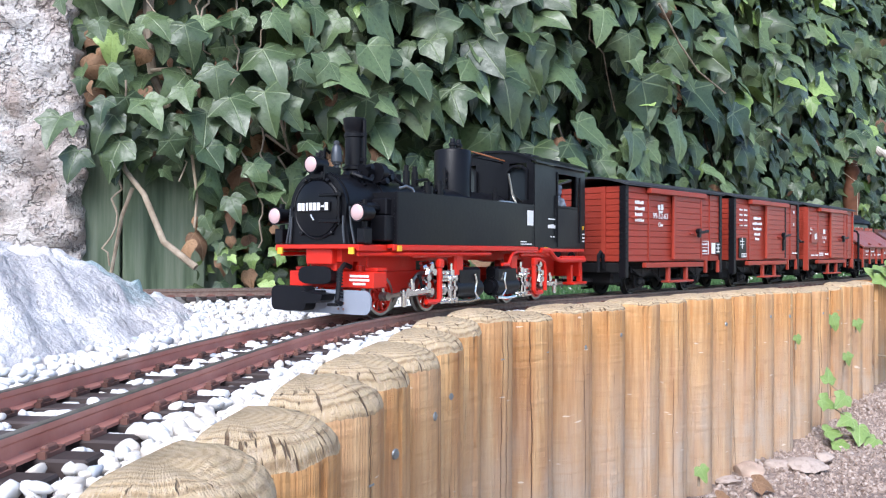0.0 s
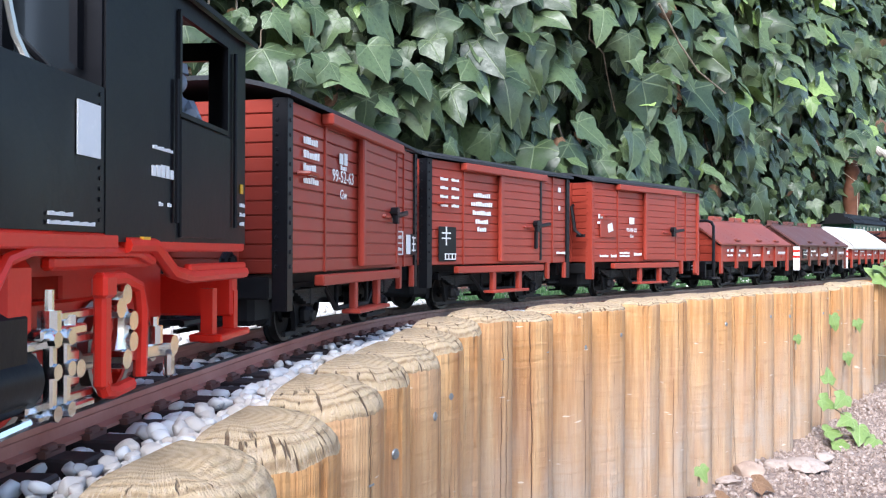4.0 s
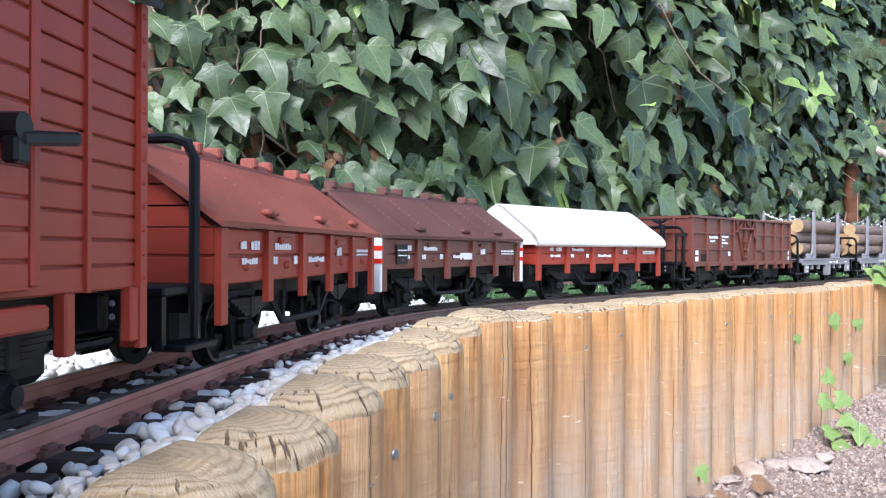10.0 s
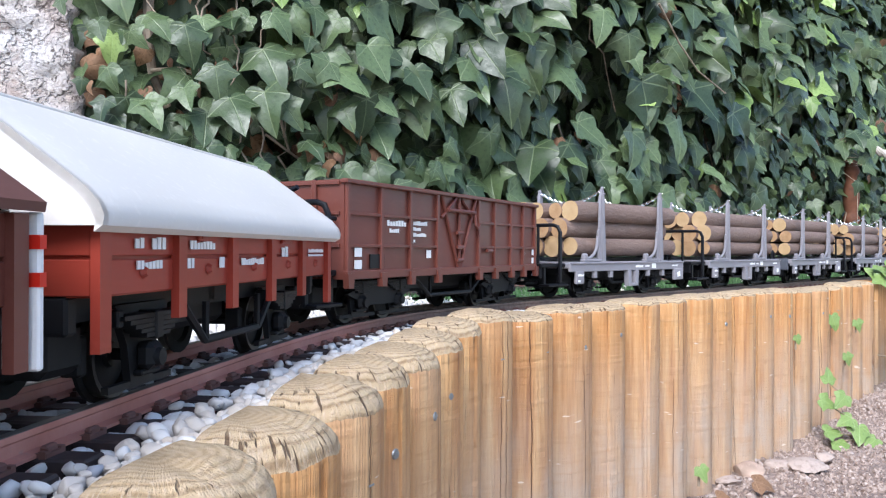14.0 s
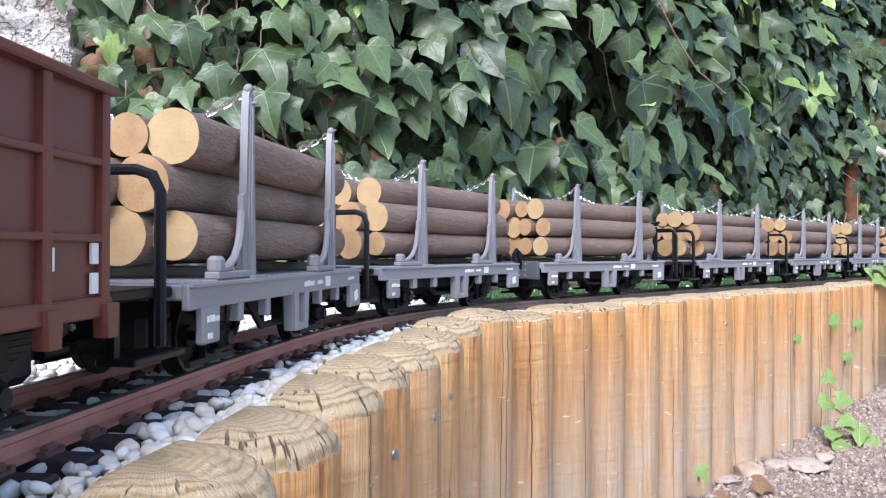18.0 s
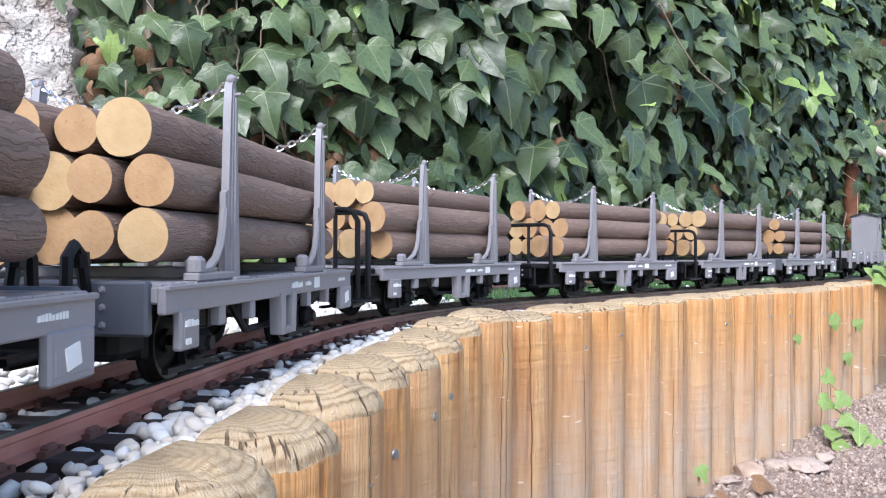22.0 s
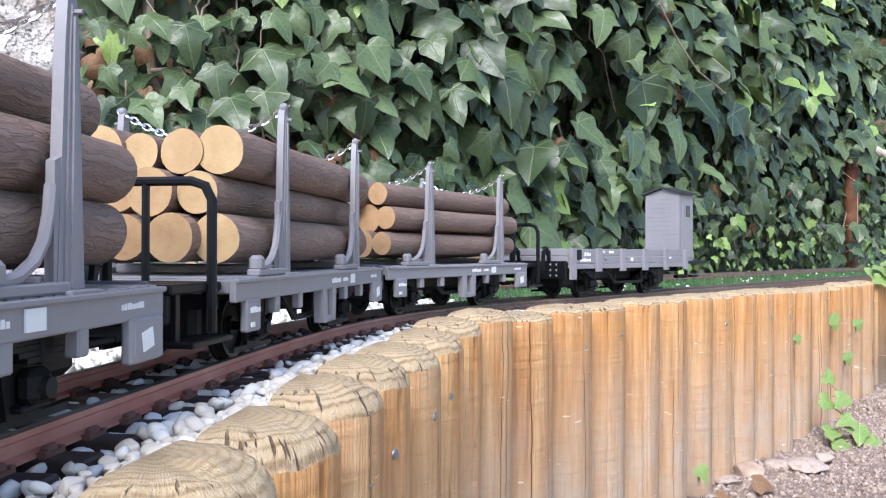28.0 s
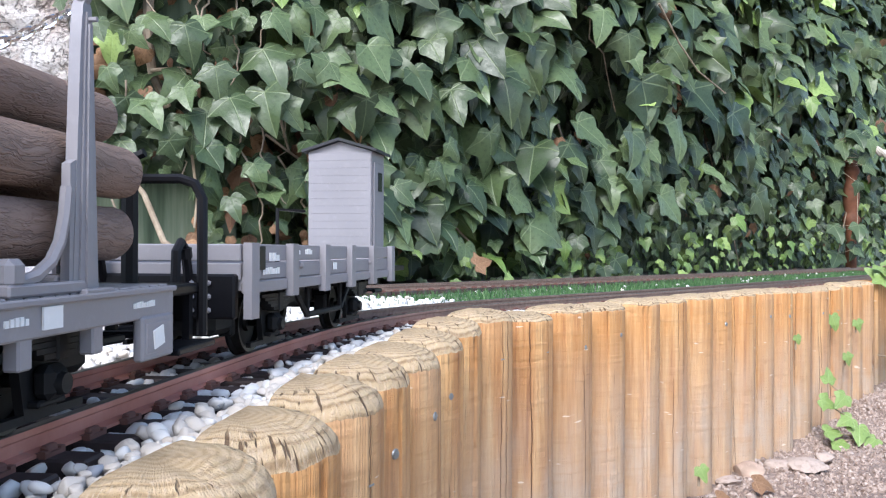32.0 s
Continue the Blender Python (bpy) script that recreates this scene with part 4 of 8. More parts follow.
def ivy():
    rng = np.random.default_rng(21)
    shapes = [leaf_shape(rng, rng.choice((0.0, 0.0, 0.1, 0.2, 0.35, 0.6)), rng.uniform(0.1, 1.0), rng.uniform(-0.12, 0.42)) for _ in range(14)]
    shapes += [leaf_shape(rng, 0.9, rng.uniform(1.2, 2.2)) for _ in range(3)]
    every = shapes + [plain_leaf(w) for w in shapes]
    hedge = empty("ivy_hedge", "dense dark green ivy hanging over a board fence", "ivy")
    singles = [uv_mesh("leaf", v, f, c, LEAF_ONE) for v, f, c in shapes]
    bulk = {"LEAF": [], "YOUNG": [], "DEAD": []}
    single_count = 0

    def put(kind, k, q, lat, z, size, up, yaw, roll, alone=False):
        x, y, a = side_line(q, lat)
        m = leaf_matrix(rng, a - math.pi / 2, radians(up), radians(yaw), radians(roll))
        if alone:
            ob = new("leaf", singles[k])
            ob.parent = hedge
            ob.matrix_basis = Matrix.Translation((x, y, z)) @ Matrix(m.tolist()).to_4x4() @ Matrix.Diagonal((size, size, size, 1))
        else:
            far = len(shapes) if q > 1.9 or z > 0.55 + 0.27 * q else 0
            bulk[kind].append((k + far, (every[k + far][0] * size) @ m.T + (x, y, z)))

    for group in (BIG_LEAVES_A, BIG_LEAVES_B, BIG_LEAVES_C, BIG_LEAVES_D):
        for q, z, size, roll in group:
            put("LEAF", int(rng.integers(14)), q, -0.055 + rng.uniform(-0.012, 0.012), z, min(size, 0.088 if q < 0.5 else 1.0) * float(np.interp(q, (0.0, 0.45, 0.75), (0.84, 0.84, 1.0))), rng.normal(14, 14), rng.normal(-18, 18), roll, True)
            single_count += 1
    # hollows where the growth stands back: along the fence, height, half width, half height
    hollows = ((1.05, 0.43, 0.10, 0.13), (0.93, 0.35, 0.05, 0.06), (2.2, 0.49, 0.13, 0.06), (0.156, 0.322, 0.03, 0.035), (0.18, 0.385, 0.05, 0.045), (0.27, 0.255, 0.04, 0.035), (0.05, 0.42, 0.04, 0.03), (0.33, 0.40, 0.03, 0.04), (0.71, 0.475, 0.05, 0.04), (1.92, 0.76, 0.10, 0.05),
               (0.33, 0.165, 0.03, 0.025), (0.47, 0.243, 0.045, 0.03), (1.54, 0.35, 0.07, 0.05), (0.94, 0.235, 0.06, 0.035), (1.06, 0.56, 0.10, 0.05), (1.75, 0.24, 0.07, 0.04), (0.42, 0.46, 0.04, 0.03), (2.6, 0.55, 0.12, 0.07))
    # (leaves, from, to, depth of the layer, share of leaves kept in hollows)
    layers = ((340, -0.12, 0.42, -0.065, -0.13, 0.2), (1150, 0.3, 1.9, -0.065, -0.12, 0.0), (620, -0.11, 0.45, -0.15, -0.28, 0.1), (560, 0.3, 1.9, -0.22, -0.28, 0.0), (2100, 0.05, 1.95, -0.34, -0.46, 0.25), (2600, 1.9, 4.1, -0.05, -0.13, 0.1), (3000, 1.9, 4.1, -0.22, -0.44, 0.4))
    for count, q0, q1, near, deep, keep in layers:
        done = 0
        while done < count:
            q = rng.uniform(q0, q1)
            z = rng.uniform(-0.012, 0.46 + 0.27 * max(q, 0.0))
            if rng.random() > (0.46 + 0.27 * max(q, 0.0)) / (0.46 + 0.27 * q1):
                continue
            done += 1
            lat = rng.uniform(deep, near)
            # the bare boards beside the pillar
            if q < 0.045 + 0.18 * (-lat - 0.06) and z < 0.175 + (0.05 if q < -0.05 else 0.0) + rng.uniform(-0.02, 0.02):
                continue
            if q < -0.06 and rng.random() < 0.45:
                continue
            if any(((q - a) / c) ** 2 + ((z - b) / d) ** 2 < 1 for a, b, c, d in hollows) and rng.random() > keep:
                continue
            lat += 0.030 * noise.noise((q * 5, z * 5, 3)) if q > 0.3 else 0.0
            lat = max(lat, fence_lat(q) + rng.uniform(0.012, 0.035))
            low = max(0.0, 1.0 - z / (0.13 + 0.06 * q))
            size = (0.034 + 0.058 * rng.random() ** 1.3) * (1.0 - 0.45 * low) * float(np.interp(q, (0.0, 0.35, 0.8, 1.6, 2.4, 4.0), (0.62, 0.85, 1.05, 1.0, 0.95, 1.1)))
            if q > 1.2 and z < 0.30 + 0.04 * q:
                size *= 0.72
            k, kind = int(rng.integers(14)), "LEAF"
            if z < 0.05 + 0.035 * q and rng.random() < 0.55:
                kind, size = "YOUNG", size * 0.8
            elif rng.random() < (0.02 if q < 1.5 else 0.10):
                kind = "YOUNG"
            elif rng.random() < (0.26 if q < 0.35 else 0.06 if q < 0.7 else 0.025):
                kind, size, k = "DEAD", size * 0.75, int(rng.integers(14, 17))
            alone = kind == "LEAF" and near > -0.08 and single_count < 300 and 0.0 < q < 1.9
            single_count += alone
            put(kind, k, q, lat, z, size, rng.normal(24 if near > -0.1 else 10, 18), rng.normal(-14, 28), rng.normal(14, 30), alone)
    # unseen leaves added higher up, to keep skylight off the gaps below
    for _ in range(3000):
        q = rng.uniform(-0.1, 4.1)
        z = rng.uniform(0.46 + 0.27 * max(q, 0.0), 1.60)
        put("LEAF", int(rng.integers(14)), q, rng.uniform(-0.30, -0.06), z, rng.uniform(0.06, 0.11), rng.normal(20, 22), rng.normal(0, 35), rng.normal(0, 35))
    for kind, name, material, label in (("LEAF", "foliage", LEAF, "dark glossy ivy leaves"), ("YOUNG", "young_foliage", LEAF_YOUNG, "fresh light green ivy leaves"), ("DEAD", "dead_foliage", LEAF_DEAD, "withered brown ivy leaves")):
        vs, fs, cs, o = [], [], [], 0
        for k, v in bulk[kind]:
            vs.append(v)
            fs.append(every[k][1] + o)
            cs.append(every[k][2])
            o += len(v)
        ob = new(name, uv_mesh(name, np.concatenate(vs), np.concatenate(fs), np.concatenate(cs), material))
        ob.parent = hedge
        tagged(ob, label, "", "", "stuff")
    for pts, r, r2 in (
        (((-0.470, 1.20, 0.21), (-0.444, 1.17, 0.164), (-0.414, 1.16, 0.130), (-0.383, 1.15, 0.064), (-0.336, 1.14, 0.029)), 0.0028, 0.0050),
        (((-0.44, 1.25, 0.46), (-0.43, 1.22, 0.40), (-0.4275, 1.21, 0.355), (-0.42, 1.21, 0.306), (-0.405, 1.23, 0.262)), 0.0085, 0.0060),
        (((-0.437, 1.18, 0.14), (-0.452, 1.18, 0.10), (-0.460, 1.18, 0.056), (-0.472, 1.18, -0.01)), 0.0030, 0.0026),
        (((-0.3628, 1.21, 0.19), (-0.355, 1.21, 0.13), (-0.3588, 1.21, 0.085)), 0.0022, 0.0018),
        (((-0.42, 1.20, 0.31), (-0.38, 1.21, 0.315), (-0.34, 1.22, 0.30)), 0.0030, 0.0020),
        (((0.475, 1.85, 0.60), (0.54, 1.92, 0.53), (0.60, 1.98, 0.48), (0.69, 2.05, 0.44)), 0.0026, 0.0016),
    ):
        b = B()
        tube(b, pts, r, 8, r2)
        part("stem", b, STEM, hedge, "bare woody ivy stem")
    for k in range(38):
        q = rng.uniform(0.0, 2.6) if k < 26 else rng.uniform(-0.05, 0.34)
        z = rng.uniform(0.1, 0.5 + 0.2 * q)
        p = []
        for _ in range(6 if k < 26 else 12):
            x, y, a = side_line(q, -0.14 if k < 26 else -0.085)
            p.append((x, y, z))
            q += rng.uniform(-0.03, 0.06) if k < 26 else rng.uniform(-0.010, 0.014)
            z -= rng.uniform(0.0, 0.07) if k < 26 else rng.uniform(0.004, 0.022)
        b = B()
        tube(b, p, 0.0026 if k < 26 else 0.0017, 6, 0.0012)
        part("stem", b, STEM, hedge)


ivy()


def sprig(label, base, leaves, group="", dark=False):
    """A small ivy shoot: leaves are (dx, dy, dz, size, roll, up)."""
    rng = np.random.default_rng(int(abs(base[0]) * 1000))
    top = empty("ivy_sprig", label, "ivy", group)
    top.location = base
    pts = [(0, 0, -0.01)] + [(dx * 0.95, dy + 0.004, dz) for dx, dy, dz, *_ in sorted(leaves, key=lambda w: w[2])]
    b = B()
    tube(b, pts, 0.0016, 6, 0.001)
    part("stem", b, STEM, top)
    for dx, dy, dz, size, roll, up in leaves:
        v, f, c = leaf_shape(rng, 0.25, 0.35)
        me = uv_mesh("leaf", v, f, c, LEAF_ONE if dark else LEAF_YOUNG)
        ob = new("leaf", me)
        ob.parent = top
        m = leaf_matrix(rng, radians(-80), radians(up), 0.0, radians(roll))
        ob.matrix_basis = Matrix.Translation((dx, dy, dz)) @ Matrix(m.tolist()).to_4x4() @ Matrix.Diagonal((size, size, size, 1))


def sprigs():
    x, y = line(0.885, 0.150)
    sprig("fresh green ivy shoot at the foot of the posts", (x, y, -0.222), (
        (0.000, -0.010, 0.090, 0.022, 170, 15), (-0.012, -0.012, 0.066, 0.026, 60, 30), (0.022, -0.014, 0.072, 0.026, -50, 25), (0.030, -0.016, 0.040, 0.026, -70, 40),
        (0.040, -0.016, 0.030, 0.030, -20, 35), (-0.008, -0.018, 0.022, 0.026, 80, 45), (0.008, -0.020, 0.008, 0.028, 10, 60), (0.062, -0.02, 0.012, 0.026, -60, 50)))
    x, y = line(0.52, 0.135)
    sprig("single ivy leaf between two posts", (x, y, -0.20), ((0.0, -0.004, 0.012, 0.018, 20, 20),))
    for s, lat, z, size in ((0.99, 0.124, -0.055, 0.024), (1.115, 0.124, -0.07, 0.020), (1.06, 0.124, -0.12, 0.020), (0.84, 0.124, -0.075, 0.013)):
        x, y = line(s, lat)
        sprig("small ivy leaf growing between the posts", (x, y, z), ((0.0, -0.004, 0.010, size, 15, 10),))
    x, y = line(1.30, 0.10)
    rng = np.random.default_rng(77)
    lv = [(rng.uniform(0.005, 0.13), rng.uniform(-0.04, 0.04), rng.uniform(-0.004, 0.026), rng.uniform(0.022, 0.036), rng.uniform(-180, 180), rng.uniform(10, 70)) for _ in range(34)]
    sprig("light green ivy spilling over the end of the palisade", (x, y, 0.004), lv)
    lv = [(rng.uniform(0.015, 0.15), rng.uniform(-0.08, 0.02), rng.uniform(-0.02, 0.10), rng.uniform(0.026, 0.046), rng.uniform(-90, 90), rng.uniform(0, 50)) for _ in range(26)]
    sprig("ivy climbing the end of the palisade", (x - 0.015, y - 0.05, -0.12), lv)
    rng = np.random.default_rng(78)
    for s in np.arange(1.5, 2.3, 0.16):
        x, y = line(float(s), 0.12)
        lv = [(rng.uniform(-0.10, 0.10), rng.uniform(-0.10, 0.05), rng.uniform(-0.12, 0.13), rng.uniform(0.035, 0.065), rng.uniform(-90, 90), rng.uniform(0, 50)) for _ in range(26)]
        sprig("ivy growing past the end of the palisade", (x, y, -0.11), lv)


sprigs()


def rope_post():
    top = empty("garden_post", "turned rust-brown wooden post with pale rope by the ivy", "post")
    top.location = (1.435, 2.95, -0.03)
    b = B()
    lathe(b, [(0.018, 0.0), (0.018, 0.17), (0.023, 0.178), (0.028, 0.190), (0.028, 0.205), (0.023, 0.213), (0.019, 0.225), (0.025, 0.245), (0.028, 0.275), (0.026, 0.305), (0.019, 0.33), (0.020, 0.35), (0.027, 0.362), (0.027, 0.375), (0.020, 0.388), (0.020, 0.43), (0.013, 0.44)], 18)
    part("shaft", b, RUST, top)
    b = B()
    pts = []
    for k in range(25):
        f = k / 24
        pts.append((0.02 + 0.9 * f, -0.03 + 0.25 * f, 0.465 - 0.25 * f * (1.5 - f)))
    for ph in range(3):
        strand = []
        for i in range(140):
            f = i / 139 * 24
            k = min(int(f), 23)
            p = Vector(pts[k]).lerp(Vector(pts[k + 1]), f - k)
            an = i * 0.42 + ph * 2.094
            strand.append(p + Vector((0, math.cos(an), math.sin(an))) * 0.0075)
        tube(b, strand, 0.0078, 6)
    part("rope", b, ROPE, top, "pale twisted rope")


rope_post()
_rng = np.random.default_rng(91)
sprig("ivy growing round a brown post", (1.385, 2.88, 0.20), [(_rng.uniform(-0.06, 0.07), _rng.uniform(-0.03, 0.03), _rng.uniform(0.06, 0.28) if k < 14 else _rng.uniform(-0.2, 0.0), _rng.uniform(0.04, 0.075), _rng.uniform(-40, 40), _rng.uniform(0, 45)) for k in range(20)], dark=True)


def soil_stones():
    rng = np.random.default_rng(31)
    spots = []
    for i in range(26000):
        s = rng.uniform(0.30, 1.75) if i % 4 else rng.uniform(0.15, 2.3)
        d = rng.uniform(0.115, 0.46) if i % 4 else rng.uniform(0.12, 0.75)
        x, y = line(s, d)
        rise = 0.045 * min(max((y - 1.05) / 0.5, 0.0), 1.0)
        r = 0.0012 + 0.0036 * rng.random() ** 3.0
        if rng.random() < 0.0015:
            r = rng.uniform(0.006, 0.010)
        spots.append((x, y, -0.232 + rise + 0.010 * noise.noise((x * 7, y * 7, 0)) + r * 0.25, r))
    scatter("soil_crumbs", "crumbs of dry soil and small stones", "soil", CLOD, pebble_shapes(9, rng), spots, rng, tilt=3.0, smooth=20)


soil_stones()


def garden_stones():
    """Larger loose stones at the foot of the posts."""
    rng = np.random.default_rng(55)
    for x, y, r, flat, mat, label in ((0.387, 1.062, 0.020, 0.7, STONE_RED, "reddish rough stone lying against the posts"), (0.468, 1.085, 0.027, 0.45, CLOD, "flat pale stone lying on dry soil"),
                                      (0.437, 1.090, 0.016, 0.6, CLOD, "grey-brown stone half sunk in soil"), (0.352, 1.035, 0.018, 0.45, CLOD, "flat brown stone on soil beside the posts"), (0.510, 1.120, 0.013, 0.7, CLOD, "small pale stone on dry soil")):
        v, f = pebble_shapes(1, rng, 3)[0]
        v = v * (1 + 0.10 * np.array([noise.noise(Vector(p) * 3.1) for p in v]))[:, None]
        ob = new("stone", raw_mesh("stone", (v * (r, r, r * flat)).tolist(), f.tolist(), mat, 40))
        rise = 0.045 * min(max((y - 1.05) / 0.5, 0.0), 1.0)
        ob.matrix_basis = Matrix.Translation((x, y, -0.232 + rise + r * flat * 0.45)) @ Matrix.Rotation(rng.uniform(0, 6), 4, "Z")
        tagged(ob, label, "stone", "stones by the palisade")


garden_stones()


def fallen_leaves():
    """A few dry leaves on the ground."""
    rng = np.random.default_rng(41)
    for s, lat, z, size, up in ((0.60, 0.165, -0.215, 0.026, 50), (0.535, 0.15, -0.222, 0.02, 40)):
        v, f, c = leaf_shape(rng, 0.3, 0.7)
        x, y = line(s, lat)
        ob = new("fallen_leaf", uv_mesh("fallen_leaf", v, f, c, LEAF_DEAD))
        tagged(ob, "curled dry brown leaf lying on soil", "leaf")
        ob.matrix_basis = Matrix.Translation((x, y, z)) @ Matrix(leaf_matrix(rng, radians(-90), radians(up), 0.2, 1.2).tolist()).to_4x4() @ Matrix.Diagonal((size, size, size, 1))
    x, y, _ = side_line(0.60, -0.045)
    v, f, c = leaf_shape(rng, 0.0, 0.5)
    ob = new("fallen_leaf", uv_mesh("fallen_leaf", v, f, c, LEAF_DEAD))
    tagged(ob, "dry tan maple-like leaf at the foot of the ivy", "leaf")
    ob.matrix_basis = Matrix.Translation((x, y, 0.028)) @ Matrix(leaf_matrix(rng, radians(-70), radians(25), 0.0, 1.9).tolist()).to_4x4() @ Matrix.Diagonal((0.036, 0.036, 0.036, 1))


fallen_leaves()

# ---- rolling stock: x forward, y to the camera's side, z up from the rail ----
TRAIN = []
SPIN = []


def glyphs(name, text, size, x, y, z, material, parent, label="", squeeze=1.0):
    """Flat lettering on a side wall, read from the camera's side."""
    cu = bpy.data.curves.new("lettering", "FONT")
    cu.body, cu.size, cu.extrude, cu.resolution_u, cu.align_x = text, size, 0.00012, 2, "CENTER"
    tmp = bpy.data.objects.new("lettering", cu)
    me = bpy.data.meshes.new_from_object(tmp)
    bpy.data.objects.remove(tmp)
    bpy.data.curves.remove(cu)
    me.transform(Matrix(((-squeeze, 0, 0, x), (0, 0, 1, y), (0, 1, 0, z), (0, 0, 0, 1))))
    me.materials.clear()
    me.materials.append(material)
    ob = new(name, me)
    ob.parent = parent
    return tagged(ob, label)


def bars(parent, y, rows, material=None, name="lettering"):
    """Unreadable lettering, each line small bars: rows of (x from, x to, z, height)."""
    for x0, x1, z, h in rows:
        b = B()
        n = max(1, int(abs(x1 - x0) / (h * 0.85)))
        w = (x1 - x0) / n
        for i in range(n):
            tall = (1.0, 0.8, 1.0, 0.9, 0.75)[(i * 7 + int(z * 9000)) % 5]
            box(b, x0 + (i + 0.5) * w, y, z - h * (1 - tall) / 2, abs(w) * 0.70, 0.0005, h * tall)
        part(name, b, material or WHITE, parent)


def wheelset_mesh(r, spokes=True, gauge=0.0205, face=None):
    b = B()
    rod(b, (0, -0.036, 0), (0, 0.036, 0), 0.0022, seg=8)
    for s in (-1, 1):
        m = Matrix.Translation((0, s * gauge, 0)) @ Matrix.Rotation(-s * math.pi / 2, 4, "X")
        lathe(b, [(r * 0.30, -0.002), (r * 0.72, -0.001), (r * 0.80, -0.0030), (r + 0.0020, -0.0030), (r + 0.0020, -0.0016), (r, -0.0008), (r * 0.985, 0.0032), (r * 0.84, 0.0034), (r * 0.80, 0.0008), (r * 0.32, 0.0012), (r * 0.28, 0.0030), (0.0005, 0.0030)], 20, m)
    return mesh_of(b, "wheelset", DULL_BLACK, 35)


def tyre_mesh(r, gauge=0.0205):
    out = []
    for s in (-1, 1):
        b = B()
        m = Matrix.Translation((0, s * gauge, 0)) @ Matrix.Rotation(-s * math.pi / 2, 4, "X")
        lathe(b, [(r * 0.86, 0.0034), (r * 1.0, 0.0037), (r * 1.004, -0.0006), (r * 0.97, 0.0000), (r * 0.86, 0.0030)], 24, m, True)
        out.append(mesh_of(b, "tyre", TREAD, 35))
    return out


WHEEL_R = 0.0155
WHEELS, TYRES = wheelset_mesh(WHEEL_R), tyre_mesh(WHEEL_R)


def wheelset(parent, x, sc):
    ob = new("wheelset", WHEELS)
    ob.parent = parent
    ob.location = (x, 0, WHEEL_R)
    for me in TYRES:
        ty = new("tyre", me)
        ty.parent = ob
        tagged(ty, "bright worn steel tyre")
    SPIN.append((ob, x, WHEEL_R, sc))


def axle_guards(parent, x):
    """W-shaped guard, spring, axle box and stay of one axle, both sides."""
    for s in (-1, 1):
        y = s * 0.033
        b = B()
        prism(b, [(x - 0.019, 0.034), (x + 0.019, 0.034), (x + 0.011, 0.020), (x + 0.008, 0.006), (x - 0.008, 0.006), (x - 0.011, 0.020)], "y", y - 0.0014, y + 0.0014)
        box(b, x, y, 0.0060, 0.046, 0.0026, 0.0024)
        guard = part("axle_guard", b, DULL_BLACK, parent)
        b = B()
        box(b, x, y + s * 0.0040, 0.0155, 0.0105, 0.0070, 0.0100, 0.0022)
        rod(b, (x, y + s * 0.0070, 0.0150), (x, y + s * 0.0092, 0.0150), 0.0036, 0.0030, 12)
        box(b, x, y + s * 0.0030, 0.0098, 0.0140, 0.0040, 0.0020, 0.0006)
        part("axle_box", b, DULL_BLACK, guard)
        b = B()
        for k in range(5):
            box(b, x, y + s * 0.0045, 0.0232 + k * 0.0017, 0.048 - (4 - k) * 0.0075, 0.0062, 0.0015)
        box(b, x, y + s * 0.0045, 0.0265, 0.0060, 0.0075, 0.0100, 0.0006)
        for q in (-0.0235, 0.0235):
            box(b, x + q, y + s * 0.0030, 0.0300, 0.0040, 0.0060, 0.0060, 0.0006)
        part("leaf_spring", b, DULL_BLACK, guard)


def coupler(parent, x, s):
    """Loop and hook coupling at one end; s is +1 in front."""
    b = B()
    box(b, x + s * 0.012, 0, 0.0175, 0.030, 0.008, 0.004, 0.001)
    tube(b, [(x + s * 0.018, -0.012, 0.018), (x + s * 0.034, -0.014, 0.018), (x + s * 0.040, 0.0, 0.018), (x + s * 0.034, 0.014, 0.018), (x + s * 0.018, 0.012, 0.018)], 0.0018, 6)
    box(b, x + s * 0.028, 0, 0.0215, 0.004, 0.005, 0.009, 0.001)
    part("coupling", b, BLACK, parent)


